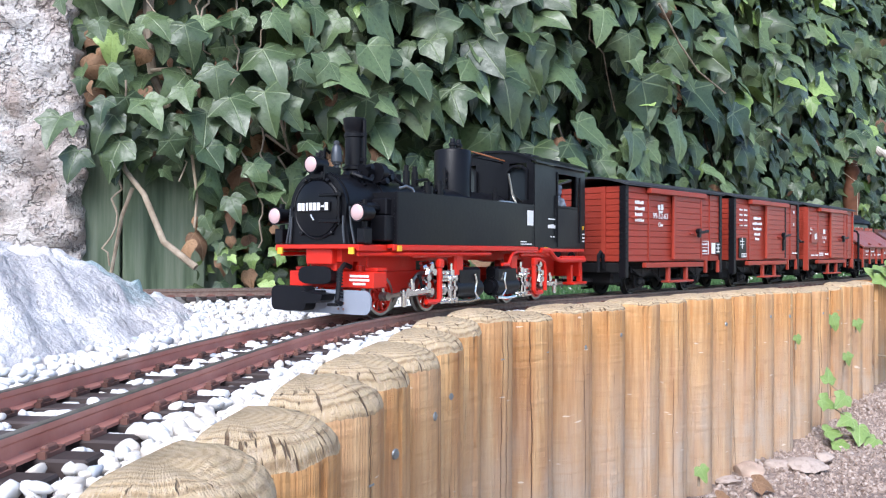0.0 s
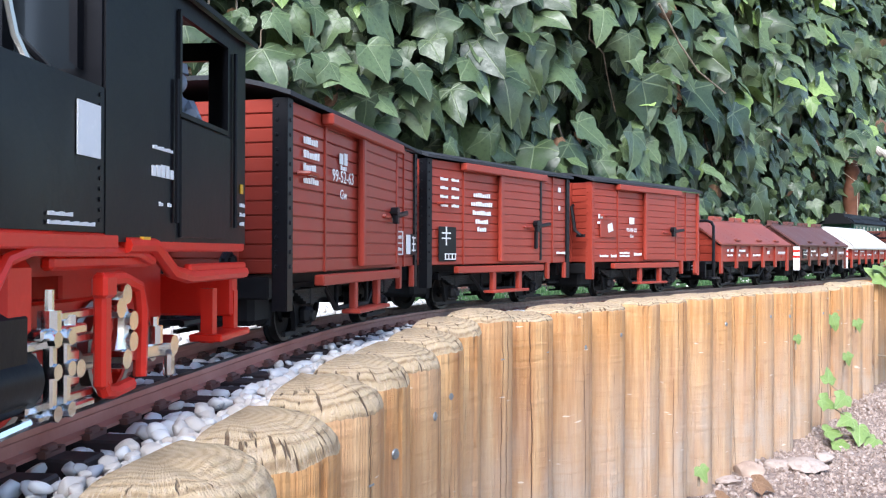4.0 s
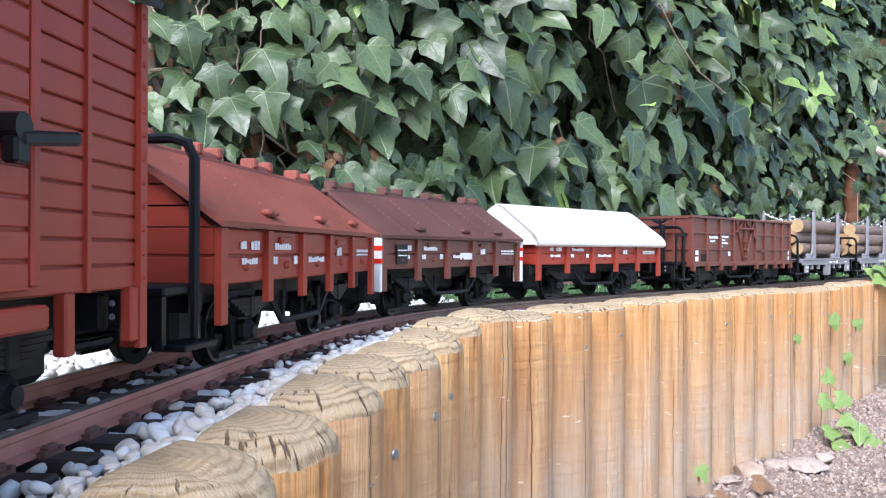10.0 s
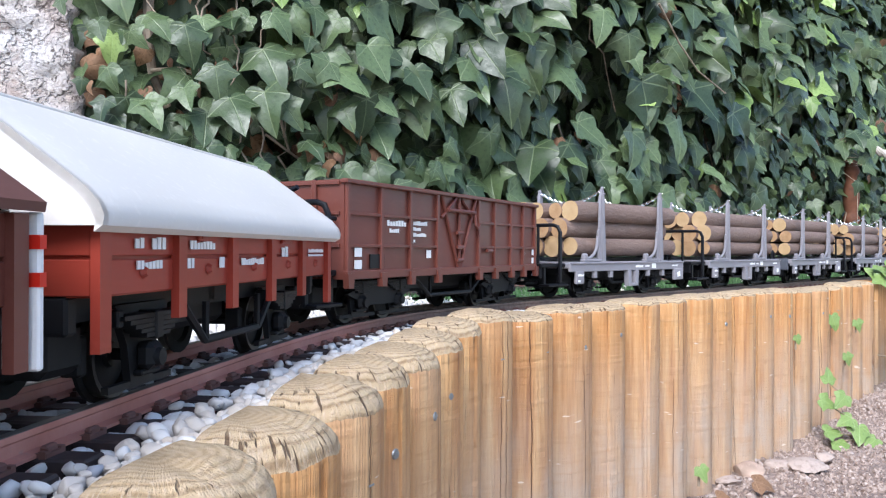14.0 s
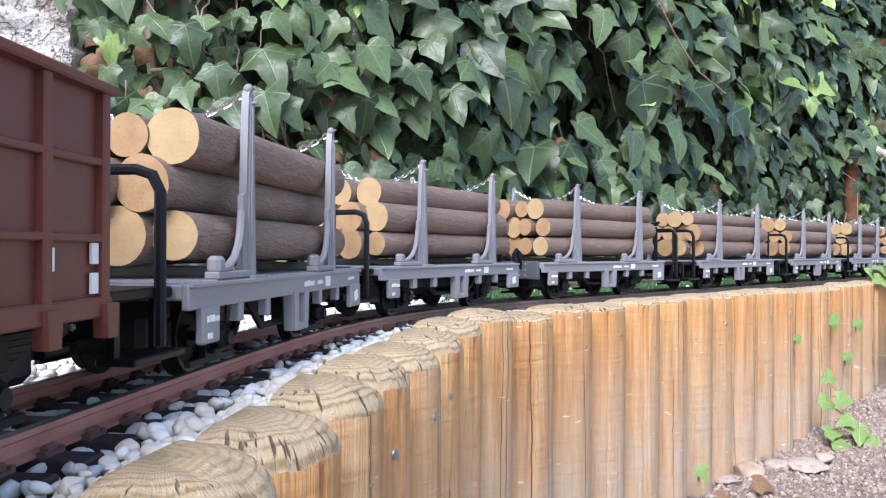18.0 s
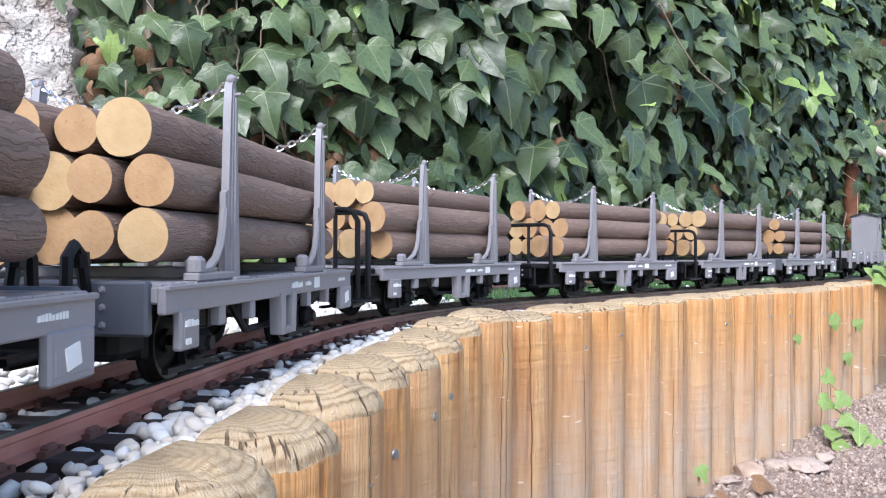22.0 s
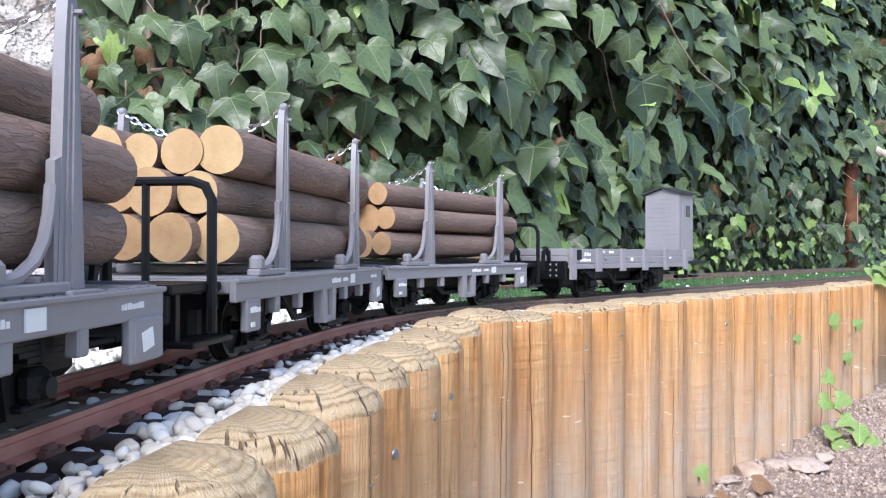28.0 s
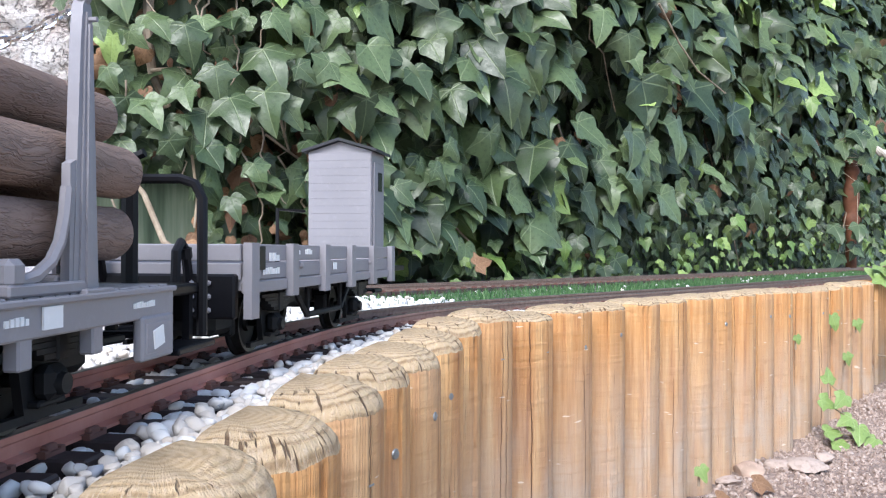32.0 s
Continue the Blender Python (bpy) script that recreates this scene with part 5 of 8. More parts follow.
def running_gear(e, length, base, sc, bogie=0.0, tail=0.0):
    """Under-frame, axles, brake gear and couplings."""
    b = B()
    for s in (-1, 1):
        box(b, 0, s * 0.028, 0.0345, length - 0.004, 0.004, 0.010)
    for x in (-length / 2 + 0.004, length / 2 - 0.004):
        box(b, x, 0, 0.033, 0.006, 0.078, 0.012, 0.001)
    for x in (-0.05, 0.0, 0.05):
        box(b, x, 0, 0.034, 0.006, 0.06, 0.006)
    part("under_frame", b, DULL_BLACK, e)
    b = B()
    box(b, 0, 0, 0.0255, 2 * base - 0.050, 0.0340, 0.0150, 0.003)
    for x in (base, -base):
        box(b, x, 0, 0.0290, 0.040, 0.0300, 0.0060, 0.001)
    for s in (-1, 1):
        box(b, s * (base + bogie + 0.0330), 0, 0.0210, 0.0240, 0.0500, 0.0180, 0.003)
    part("gear_tray", b, DULL_BLACK, e)
    xs = [base, -base] if not bogie else [base + bogie, base - bogie, -base + bogie, -base - bogie]
    for x in xs:
        wheelset(e, x, sc)
        axle_guards(e, x)
    for s in (-1, 1):
        b = B()
        y = s * 0.040
        w = base - 0.022 - bogie
        tube(b, [(w, y, 0.031), (w * 0.62, y, 0.0165), (-w * 0.62, y, 0.0165), (-w, y, 0.031)], 0.0017, 6)
        for x in (w * 0.6, -w * 0.6):
            rod(b, (x, y, 0.016), (x, y, 0.032), 0.0016, seg=6)
        part("truss_rod", b, DULL_BLACK, e)
    for x in xs:
        b = B()
        box(b, x + 0.020, 0.020, 0.017, 0.005, 0.008, 0.014, 0.001)
        box(b, x + 0.020, -0.020, 0.017, 0.005, 0.008, 0.014, 0.001)
        rod(b, (x + 0.02, -0.024, 0.02), (x + 0.02, 0.024, 0.02), 0.0014, seg=6)
        part("brake_block", b, DULL_BLACK, e)
    coupler(e, length / 2, 1)
    coupler(e, -length / 2 - tail, -1)


def rivets(parent, spots, r, material, axis="y"):
    """Round heads along one side, each a piece of its own on one mesh."""
    b = B()
    rod(b, (0, 0, 0), (0, 0, r * 0.8), r, r * 0.55, 6)
    me = mesh_of(b, "rivet", material, 30)
    for x, y, z in spots:
        d = Vector((0, 1, 0)) if axis == "y" else Vector((1, 0, 0)) if axis == "x" else Vector((0, 0, 1))
        if axis == "y" and y < 0 or axis == "x" and x < 0:
            d = -d
        head = new("rivet", me)
        head.parent = parent
        head.matrix_basis = Matrix.Translation((x, y, z)) @ d.to_track_quat("Z", "Y").to_matrix().to_4x4()


def hoses(parent, x, s, z=0.036):
    for y in (-0.020, 0.022):
        b = B()
        tube(b, [(x, y, z - 0.004), (x + s * 0.004, y, z + 0.013), (x + s * 0.008, y, z + 0.016), (x + s * 0.012, y, z + 0.012), (x + s * 0.013, y, z - 0.008)], 0.0022, 7)
        rod(b, (x + s * 0.0035, y, z + 0.009), (x + s * 0.0045, y, z + 0.0135), 0.0030, seg=7)
        part("brake_hose", b, BLACK, parent, "black rubber brake hose")


def end_rail(parent, x, top=0.087, bars_n=4, foot=0.036, column=False):
    """Black end railing across a brake platform."""
    b = B()
    w = 0.044
    tube(b, [(x, -w, foot - 0.02), (x, -w, top - 0.008), (x, -w + 0.003, top - 0.002), (x, -w + 0.009, top), (x, w - 0.009, top), (x, w - 0.003, top - 0.002), (x, w, top - 0.008), (x, w, foot - 0.02)], 0.0021, 8)
    for k in range(1, bars_n - 1):
        y = -w + 2 * w * k / (bars_n - 1)
        rod(b, (x, y, foot), (x, y, top), 0.0017, seg=7)
    part("railing", b, BLACK, parent, "black end railing")
    if column:
        b = B()
        rod(b, (x + 0.004, 0.016, foot), (x + 0.004, 0.016, top + 0.004), 0.0034, seg=8)
        tube(b, [(x + 0.004, 0.002, top + 0.010), (x + 0.004, 0.012, top + 0.006), (x + 0.004, 0.022, top + 0.010)], 0.0020, 6)
        rod(b, (x + 0.004, 0.012, top), (x + 0.004, 0.012, top + 0.010), 0.0020, seg=6)
        part("brake_column", b, BLACK, parent, "black hand brake column")


def platform(parent, x0, s, length=0.046, top=0.087, bars_n=4, column=False, rail_at=0.012):
    """Open brake platform that begins at x0 and juts out in the sense of s, with railing and steps."""
    xm, xe = x0 + s * length / 2, x0 + s * (length - 0.004)
    b = B()
    box(b, xm, 0, 0.0375, length, 0.086, 0.004, 0.0008)
    box(b, xe, 0, 0.031, 0.005, 0.080, 0.014, 0.001)
    part("platform", b, BLACK, parent, "black brake platform")
    end_rail(parent, x0 + s * rail_at, top, bars_n, 0.039, column)
    for y in (-0.043, 0.043):
        b = B()
        box(b, xm, y, 0.0165, length * 0.82, 0.014, 0.0025, 0.0006)
        for q in (-0.014, 0.014):
            box(b, xm + q, y * 0.93, 0.027, 0.0035, 0.003, 0.022)
        part("step", b, BLACK, parent)
    spots = [(xe + s * 0.0026, y, z) for y in (-0.03, -0.022, 0.022, 0.03) for z in (0.028, 0.033)]
    rivets(parent, spots, 0.0014, GREY, "x")


# ---- covered vans ----
def plank_mesh(name, length, height, thick, material):
    b = B()
    box(b, 0, 0, 0, length, thick, height, min(0.0004, thick * 0.4))
    return mesh_of(b, name, material, 30)


def van(sc, label, material, dark_posts, door_hand=1):
    L, z0, z1, n = 0.257, 0.0405, 0.1305, 12
    e = empty("covered_van", label, "goods wagon", "wagons of the train")
    TRAIN.append((e, sc, 0.072))
    h = (z1 - z0) / n
    b = B()
    box(b, 0, 0, (z0 + z1) / 2, L - 0.004, 0.0945, z1 - z0)
    part("body", b, material, e)
    side = plank_mesh("plank", L - 0.006, h - 0.0006, 0.0016, material)
    end = plank_mesh("plank", 0.0935, h - 0.0006, 0.0016, material)
    for k in range(n):
        z = z0 + (k + 0.5) * h
        for s in (-1, 1):
            p = new("plank", side)
            p.parent = e
            p.location = (0, s * 0.0478, z)
            p = new("plank", end)
            p.parent = e
            p.matrix_basis = Matrix.Translation((s * (L / 2 - 0.0016), 0, z)) @ Matrix.Rotation(math.pi / 2, 4, "Z")
    def fx(f):
        return L / 2 - f * L
    # roof
    b = B()
    pts = []
    for k in range(13):
        y = -0.0535 + 0.107 * k / 12
        pts.append((y, z1 + 0.0005 + 0.0095 * (1 - (y / 0.0535) ** 2)))
    prism(b, pts + [(y, z + 0.0024) for y, z in reversed(pts)], "x", -L / 2 - 0.005, L / 2 + 0.005)
    part("roof", b, ROOF_GREY, e, "dark grey arched roof")
    # corner posts
    pm = BLACK if dark_posts else material
    b = B()
    rod(b, (0, 0, 0), (0, 0, 0.0009), 0.0013, 0.0007, 6)
    rivet = mesh_of(b, "rivet", pm, 30)
    for sx in (-1, 1):
        for sy in (-1, 1):
            b = B()
            low = 0.0215 if (sx > 0 or not dark_posts) else 0.024
            w = 0.0068 if dark_posts else 0.0048
            box(b, sx * (L / 2 - w / 2 + 0.0012), sy * 0.0495, (low + z1) / 2, w, 0.0018, z1 - low)
            w = 0.0075
            box(b, sx * (L / 2 + 0.0006), sy * (0.0495 - w / 2), (low + z1) / 2, 0.0016, w, z1 - low)
            part("corner_post", b, pm, e, "black corner post" if dark_posts else "")
        spots = [(sx * (L / 2 - 0.0018), sy * 0.0503, z0 + (k + 0.5) * h) for k in range(n) for sy in (-1, 1)]
        spots += [(sx * (L / 2 + 0.0012), sy * 0.0445, z0 + (k + 0.5) * h) for k in range(n) for sy in (-1, 1)]
        for k, at in enumerate(spots):
            head = new("rivet", rivet)
            head.parent = e
            d = Vector((0, math.copysign(1, at[1]), 0)) if k < 2 * n else Vector((sx, 0, 0))
            head.matrix_basis = Matrix.Translation(at) @ d.to_track_quat("Z", "Y").to_matrix().to_4x4()
    # side furniture on both sides
    for s in (-1, 1):
        b = B()
        box(b, fx(0.59), s * 0.0508, (z0 + z1) / 2 - 0.001, 0.30 * L, 0.0030, z1 - z0 - 0.008)
        door = part("door", b, material, e)
        door_planks = plank_mesh("plank", 0.27 * L, h - 0.0007, 0.0012, material)
        for k in range(n - 1):
            p = new("plank", door_planks)
            p.parent = door
            p.location = (fx(0.592), s * 0.0526, z0 + (k + 0.75) * h)
        b = B()
        box(b, fx(0.445), s * 0.0522, (z0 + z1) / 2 - 0.001, 0.0062, 0.0036, z1 - z0 - 0.006, 0.0008)
        part("door_post", b, material, door)
        b = B()
        box(b, fx(0.735), s * 0.0522, (z0 + z1) / 2 - 0.001, 0.0035, 0.0036, z1 - z0 - 0.008, 0.0006)
        part("door_post", b, BLACK if dark_posts and sc > 0.8 else material, door)
        b = B()
        box(b, fx(0.48), s * 0.0528, z1 - 0.0035, 0.58 * L, 0.0075, 0.0065, 0.0008)
        part("door_rail", b, material, e)
        b = B()
        box(b, fx(0.455), s * 0.0515, z0 - 0.0045, 0.60 * L, 0.0060, 0.0062, 0.0008)
        part("door_sill", b, material, e)
        for f in (0.215, 0.865):
            b = B()
            box(b, fx(f), s * 0.0490, (z0 + z1) / 2, 0.0022, 0.0014, z1 - z0)
            part("strap", b, material, e)
        # step
        b = B()
        for f in (0.40, 0.585):
            box(b, fx(f), s * 0.0500, 0.0255, 0.0060, 0.0045, 0.0195, 0.0006)
        box(b, fx(0.49), s * 0.0515, 0.0150, 0.066, 0.0120, 0.0026, 0.0006)
        part("step", b, material, e)
        for f in (0.825, 0.975):
            b = B()
            box(b, fx(f), s * 0.0480, 0.0325, 0.0050, 0.0040, 0.0170, 0.0006)
            part("bracket", b, material, e)
        # latch
        b = B()
        x = fx(0.685)
        rod(b, (x, s * 0.0515, 0.0800), (x, s * 0.0585, 0.0800), 0.0036, seg=10)
        box(b, x - 0.012, s * 0.0575, 0.0790, 0.026, 0.0030, 0.0036, 0.0008, Matrix.Rotation(s * 0.12, 4, "Y"))
        box(b, x, s * 0.0565, 0.0750, 0.0060, 0.0040, 0.0065, 0.0008)
        if sc > 0.9 and sc < 1.0:
            box(b, x - 0.001, s * 0.0545, 0.0640, 0.0040, 0.0030, 0.0180, 0.0006)
        part("latch", b, BLACK, door, "black door latch")
        for f, z in ((0.09, 0.0935), (0.625, 0.0765)):
            b = B()
            tube(b, [(fx(f) + 0.007, s * 0.0485, z), (fx(f) + 0.006, s * 0.0545, z), (fx(f) - 0.006, s * 0.0545, z), (fx(f) - 0.007, s * 0.0485, z)], 0.0014, 6)
            part("grab_handle", b, material, e)
    b = B()
    for y in (-0.02, 0.02):
        box(b, L / 2 + 0.001, y, (z0 + z1) / 2, 0.0018, 0.006, z1 - z0)
    part("end_strap", b, material, e)
    running_gear(e, L, 0.072, sc)
    return e, fx


def vans():
    e, fx = van(0.6325, "red-brown plank van with black corner posts and sliding door", RED_BROWN, True)
    y = 0.0500
    glyphs("number", "99-52-63", 0.0105, fx(0.325), y, 0.0935, WHITE, e, "white wagon number")
    bars(e, y, [(fx(0.295), fx(0.355), 0.1085, 0.0080), (fx(0.305), fx(0.345), 0.1025, 0.0028)])
    glyphs("class_letters", "Gw", 0.0085, fx(0.325), y, 0.0835, WHITE, e)
    bars(e, y, [(fx(0.08), fx(0.16), 0.112, 0.004), (fx(0.08), fx(0.17), 0.1045, 0.004), (fx(0.08), fx(0.15), 0.0975, 0.004), (fx(0.08), fx(0.165), 0.0905, 0.0035)])
    b = B()
    for x0, x1, z0, z1 in ((fx(0.755), fx(0.845), 0.0665, 0.0675), (fx(0.755), fx(0.845), 0.0495, 0.0505), (fx(0.755), fx(0.759), 0.050, 0.067), (fx(0.841), fx(0.845), 0.050, 0.067), (fx(0.755), fx(0.845), 0.0580, 0.0588)):
        box(b, (x0 + x1) / 2, y, (z0 + z1) / 2, abs(x1 - x0), 0.0006, z1 - z0)
    part("label_frame", b, WHITE, e)
    bars(e, y, [(fx(0.77), fx(0.83), 0.063, 0.0026), (fx(0.77), fx(0.83), 0.054, 0.0026)])
    b = B()
    box(b, fx(0.90), y + 0.0004, 0.0575, 0.0105, 0.0008, 0.0150)
    part("paper_label", b, WHITE, e)
    b = B()
    box(b, fx(0.955), y + 0.0004, 0.0575, 0.0130, 0.0008, 0.0165)
    board = part("notice_board", b, BLACK, e, "small black notice board")
    bars(board, y + 0.0010, [(fx(0.935), fx(0.975), 0.063, 0.0012), (fx(0.935), fx(0.975), 0.058, 0.0012), (fx(0.935), fx(0.975), 0.053, 0.0012), (fx(0.950), fx(0.956), 0.058, 0.012)])
    hoses(e, 0.131, 1)

    e, fx = van(0.933, "ox-red plank van with black corner posts and framed door", OX_RED, True)
    bars(e, y, [(fx(0.07), fx(0.115), z, 0.0026) for z in (0.1145, 0.1070, 0.0995, 0.0920)] + [(fx(0.135), fx(0.18), z, 0.0026) for z in (0.1145, 0.1070, 0.0995, 0.0920)])
    for z, w in ((0.1035, 0.055), (0.0955, 0.070), (0.0875, 0.060), (0.0795, 0.042), (0.0725, 0.030)):
        bars(e, y, [(fx(0.325 - w), fx(0.325 + w), z, 0.0040)])
    b = B()
    box(b, fx(0.110), y + 0.0003, 0.0585, 0.0260, 0.0010, 0.0300, 0.0004)
    board = part("notice_board", b, BLACK, e, "black notice board with chalk-white signs")
    b = B()
    for x0, z0, w, hh in ((fx(0.10), 0.0655, 0.0012, 0.0160), (fx(0.10), 0.0680, 0.0130, 0.0012), (fx(0.10), 0.0635, 0.0130, 0.0012), (fx(0.125), 0.0500, 0.0170, 0.0009), (fx(0.125), 0.0455, 0.0170, 0.0009), (fx(0.095), 0.0478, 0.0009, 0.0050), (fx(0.155), 0.0478, 0.0009, 0.0050), (fx(0.115), 0.0478, 0.0009, 0.0050), (fx(0.135), 0.0478, 0.0009, 0.0050)):
        box(b, x0, y + 0.0010, z0, w, 0.0005, hh)
    part("signs", b, WHITE, board)
    bars(e, y, [(fx(0.90), fx(0.93), 0.118, 0.005), (fx(0.905), fx(0.925), 0.099, 0.006), (fx(0.89), fx(0.97), 0.051, 0.0026)])
    b = B()
    tube(b, [(-0.131, 0.030, 0.090), (-0.134, 0.030, 0.088), (-0.142, 0.010, 0.055)], 0.0020, 6)
    part("brake_lever", b, BLACK, e)

    e, fx = van(1.235, "bright ox-red plank van with riveted red corner posts", OX_RED, False)
    bars(e, y, [(fx(0.300), fx(0.360), 0.0905, 0.0105)])
    glyphs("number", "99-02-25", 0.0066, fx(0.330), y, 0.0760, WHITE, e, "white wagon number")
    glyphs("class_letters", "Gw", 0.0056, fx(0.330), y, 0.0690, WHITE, e)
    b = B()
    box(b, fx(0.125), y + 0.0002, 0.0785, 0.0330, 0.0009, 0.0200, 0.0003)
    panel = part("label_panel", b, OX_RED, e)
    b = B()
    box(b, fx(0.140), y + 0.0010, 0.0800, 0.0095, 0.0006, 0.0095, 0, Matrix.Rotation(0.25, 4, "Y"))
    part("paper_label", b, WHITE, panel, "crooked white paper label")
    bars(e, y, [(fx(0.045), fx(0.085), 0.0925, 0.0050), (fx(0.04), fx(0.115), 0.0855, 0.0036), (fx(0.06), fx(0.13), 0.0475, 0.0026), (fx(0.15), fx(0.20), 0.0475, 0.0030), (fx(0.225), fx(0.31), 0.0510, 0.0022), (fx(0.225), fx(0.31), 0.0475, 0.0022), (fx(0.35), fx(0.42), 0.0495, 0.0034)])
    b = B()
    tube(b, [(0.1335, 0.028, 0.105), (0.137, 0.028, 0.103), (0.142, 0.036, 0.076), (0.142, 0.044, 0.070)], 0.0019, 6)
    box(b, 0.140, 0.042, 0.070, 0.004, 0.010, 0.003)
    part("brake_lever", b, BLACK, e, "black diagonal brake lever")


vans()


# ---- lidded wagons ----
DUSTY = paint("dusty_rivets", (0.27, 0.18, 0.16), 0.6, 0.05, board=False)
def lid_wagon(sc, label, material, lid_material, hood, front_platform, striped):
    L, z0, z1 = 0.256, 0.0385, 0.0620
    e = empty("lidded_wagon", label, "goods wagon", "wagons of the train")
    TRAIN.append((e, sc, 0.072))
    def fx(f):
        return L / 2 - f * L
    b = B()
    box(b, 0, 0, (z0 + z1) / 2, L - 0.004, 0.0925, z1 - z0)
    part("body", b, material, e)
    side = plank_mesh("plank", L - 0.003, 0.0108, 0.0016, material)
    end = plank_mesh("plank", 0.0930, 0.0108, 0.0016, material)
    for k in range(2):
        z = z0 + 0.0058 + k * 0.0118
        for s in (-1, 1):
            p = new("plank", side)
            p.parent = e
            p.location = (0, s * 0.0468, z)
            p = new("plank", end)
            p.parent = e
            p.matrix_basis = Matrix.Translation((s * (L / 2 - 0.0014), 0, z)) @ Matrix.Rotation(math.pi / 2, 4, "Z")
    fr = (0.012, 0.215, 0.41, 0.60, 0.79, 0.988)
    for s in (-1, 1):
        for k, f in enumerate(fr):
            b = B()
            low = 0.0225 if k in (0, 5) else 0.0290
            x = fx(f)
            prism(b, [(x - 0.0032, 0.0615), (x + 0.0032, 0.0615), (x + 0.0032, low), (x - 0.0032, low)], "y", s * 0.0470, s * 0.0500)
            part("post", b, material, e)
        spots = []
        for f in fr[:-1]:
            spots += [(fx(f + 0.105), s * 0.0478, 0.0455)]
        rivets(e, spots, 0.0022, material)
        for f in (0.31, 0.69):
            b = B()
            box(b, fx(f), s * 0.0482, 0.0575, 0.0160, 0.0016, 0.0032, 0.0004)
            box(b, fx(f), s * 0.0488, 0.0575, 0.0120, 0.0012, 0.0012)
            part("ventilator", b, material, e)
    # gables of boards
    for s in (-1, 1):
        for k in range(4):
            za = z1 + 0.0002 + k * 0.0088
            zb = za + 0.0080
            wa = 0.0455 * (1 - (za - z1) / 0.0385)
            wb = 0.0455 * (1 - min(1.0, (zb - z1) / 0.0385))
            b = B()
            xo = s * (L / 2 - 0.002)
            prism(b, [(-wa, za), (wa, za), (wb, zb), (-wb, zb)], "x", xo - 0.002, xo + 0.0015)
            part("gable_board", b, material, e)
    if hood:
        b = B()
        half = [(0.0540, 0.0595), (0.0545, 0.0625), (0.0530, 0.0660), (0.0490, 0.0705), (0.0080, 0.1000), (0.0030, 0.1020)]
        ring = half + [(-y, z) for y, z in reversed(half)]
        inner = [(y * 0.95, z - 0.0018) for y, z in ring]
        prism(b, ring + inner[::-1], "x", -L / 2 - 0.006, L / 2 + 0.006)
        for s in (-1, 1):
            prism(b, half + [(-y, z) for y, z in reversed(half)], "x", s * (L / 2 + 0.0035), s * (L / 2 + 0.006))
        part("hood", b, lid_material, e, "smooth cream-white hood")
        b = B()
        box(b, 0, 0, 0.1022, L + 0.010, 0.007, 0.0016, 0.0005)
        part("ridge", b, lid_material, e)
    else:
        for s in (-1, 1):
            b = B()
            prism(b, [(s * 0.0520, 0.0620), (s * 0.0525, 0.0645), (s * 0.0040, 0.0985), (s * 0.0030, 0.0960)], "x", -L / 2 - 0.004, L / 2 + 0.004)
            lid = part("lid", b, lid_material, e)
            sl = (0.0985 - 0.0645) / (0.0040 - 0.0525)
            b = B()
            for f in (0.14, 0.29, 0.5, 0.72, 0.86):
                x = fx(f)
                n = 11
                for k in range(n):
                    yy = 0.0505 - 0.045 * k / (n - 1)
                    zz = 0.0645 + sl * (yy - 0.0525)
                    rod(b, (x, s * yy, zz), (x, s * (yy + 0.0003), zz + 0.0005), 0.0006, 0.0003, 5)
            part("rivets", b, DUSTY if sc > 1.8 else lid_material, lid)
            for f in (0.24, 0.55, 0.82):
                b = B()
                zz = 0.0645 + sl * (0.0470 - 0.0525)
                box(b, fx(f), s * 0.0470, zz + 0.0018, 0.0130, 0.0055, 0.0034, 0.0012)
                part("knob", b, lid_material, lid)
        b = B()
        box(b, 0, 0, 0.0985, L + 0.006, 0.009, 0.0035, 0.0008)
        for k in range(4):
            x = fx(0.06 + 0.29 * k)
            box(b, x, 0, 0.1010, 0.030, 0.007, 0.0040, 0.0008)
            for d in (-0.012, 0.012):
                box(b, x + d, 0, 0.1035, 0.0055, 0.010, 0.0060, 0.0010)
        part("hinge_ridge", b, lid_material, e)
    y = 0.0484
    bars(e, y, [(fx(0.09), fx(0.115), 0.0548, 0.0034), (fx(0.135), fx(0.175), 0.0548, 0.0040), (fx(0.095), fx(0.165), 0.0478, 0.0028), (fx(0.25), fx(0.34), 0.0545, 0.0032), (fx(0.24), fx(0.265), 0.0478, 0.0036), (fx(0.355), fx(0.38), 0.0478, 0.0042), (fx(0.45), fx(0.56), 0.0478, 0.0030), (fx(0.66), fx(0.70), 0.0520, 0.0050), (fx(0.84), fx(0.955), 0.0525, 0.0020), (fx(0.84), fx(0.955), 0.0500, 0.0012)])
    if sc > 1.8 and not hood:
        b = B()
        box(b, fx(0.115), y + 0.0004, 0.0500, 0.0160, 0.0010, 0.0150)
        board = part("notice_board", b, BLACK, e)
        bars(board, y + 0.0012, [(fx(0.09), fx(0.14), 0.053, 0.0010), (fx(0.09), fx(0.14), 0.049, 0.0010)])
        b = B()
        box(b, fx(0.56), y + 0.0004, 0.0480, 0.0290, 0.0008, 0.0058)
        part("paper_label", b, WHITE, e)
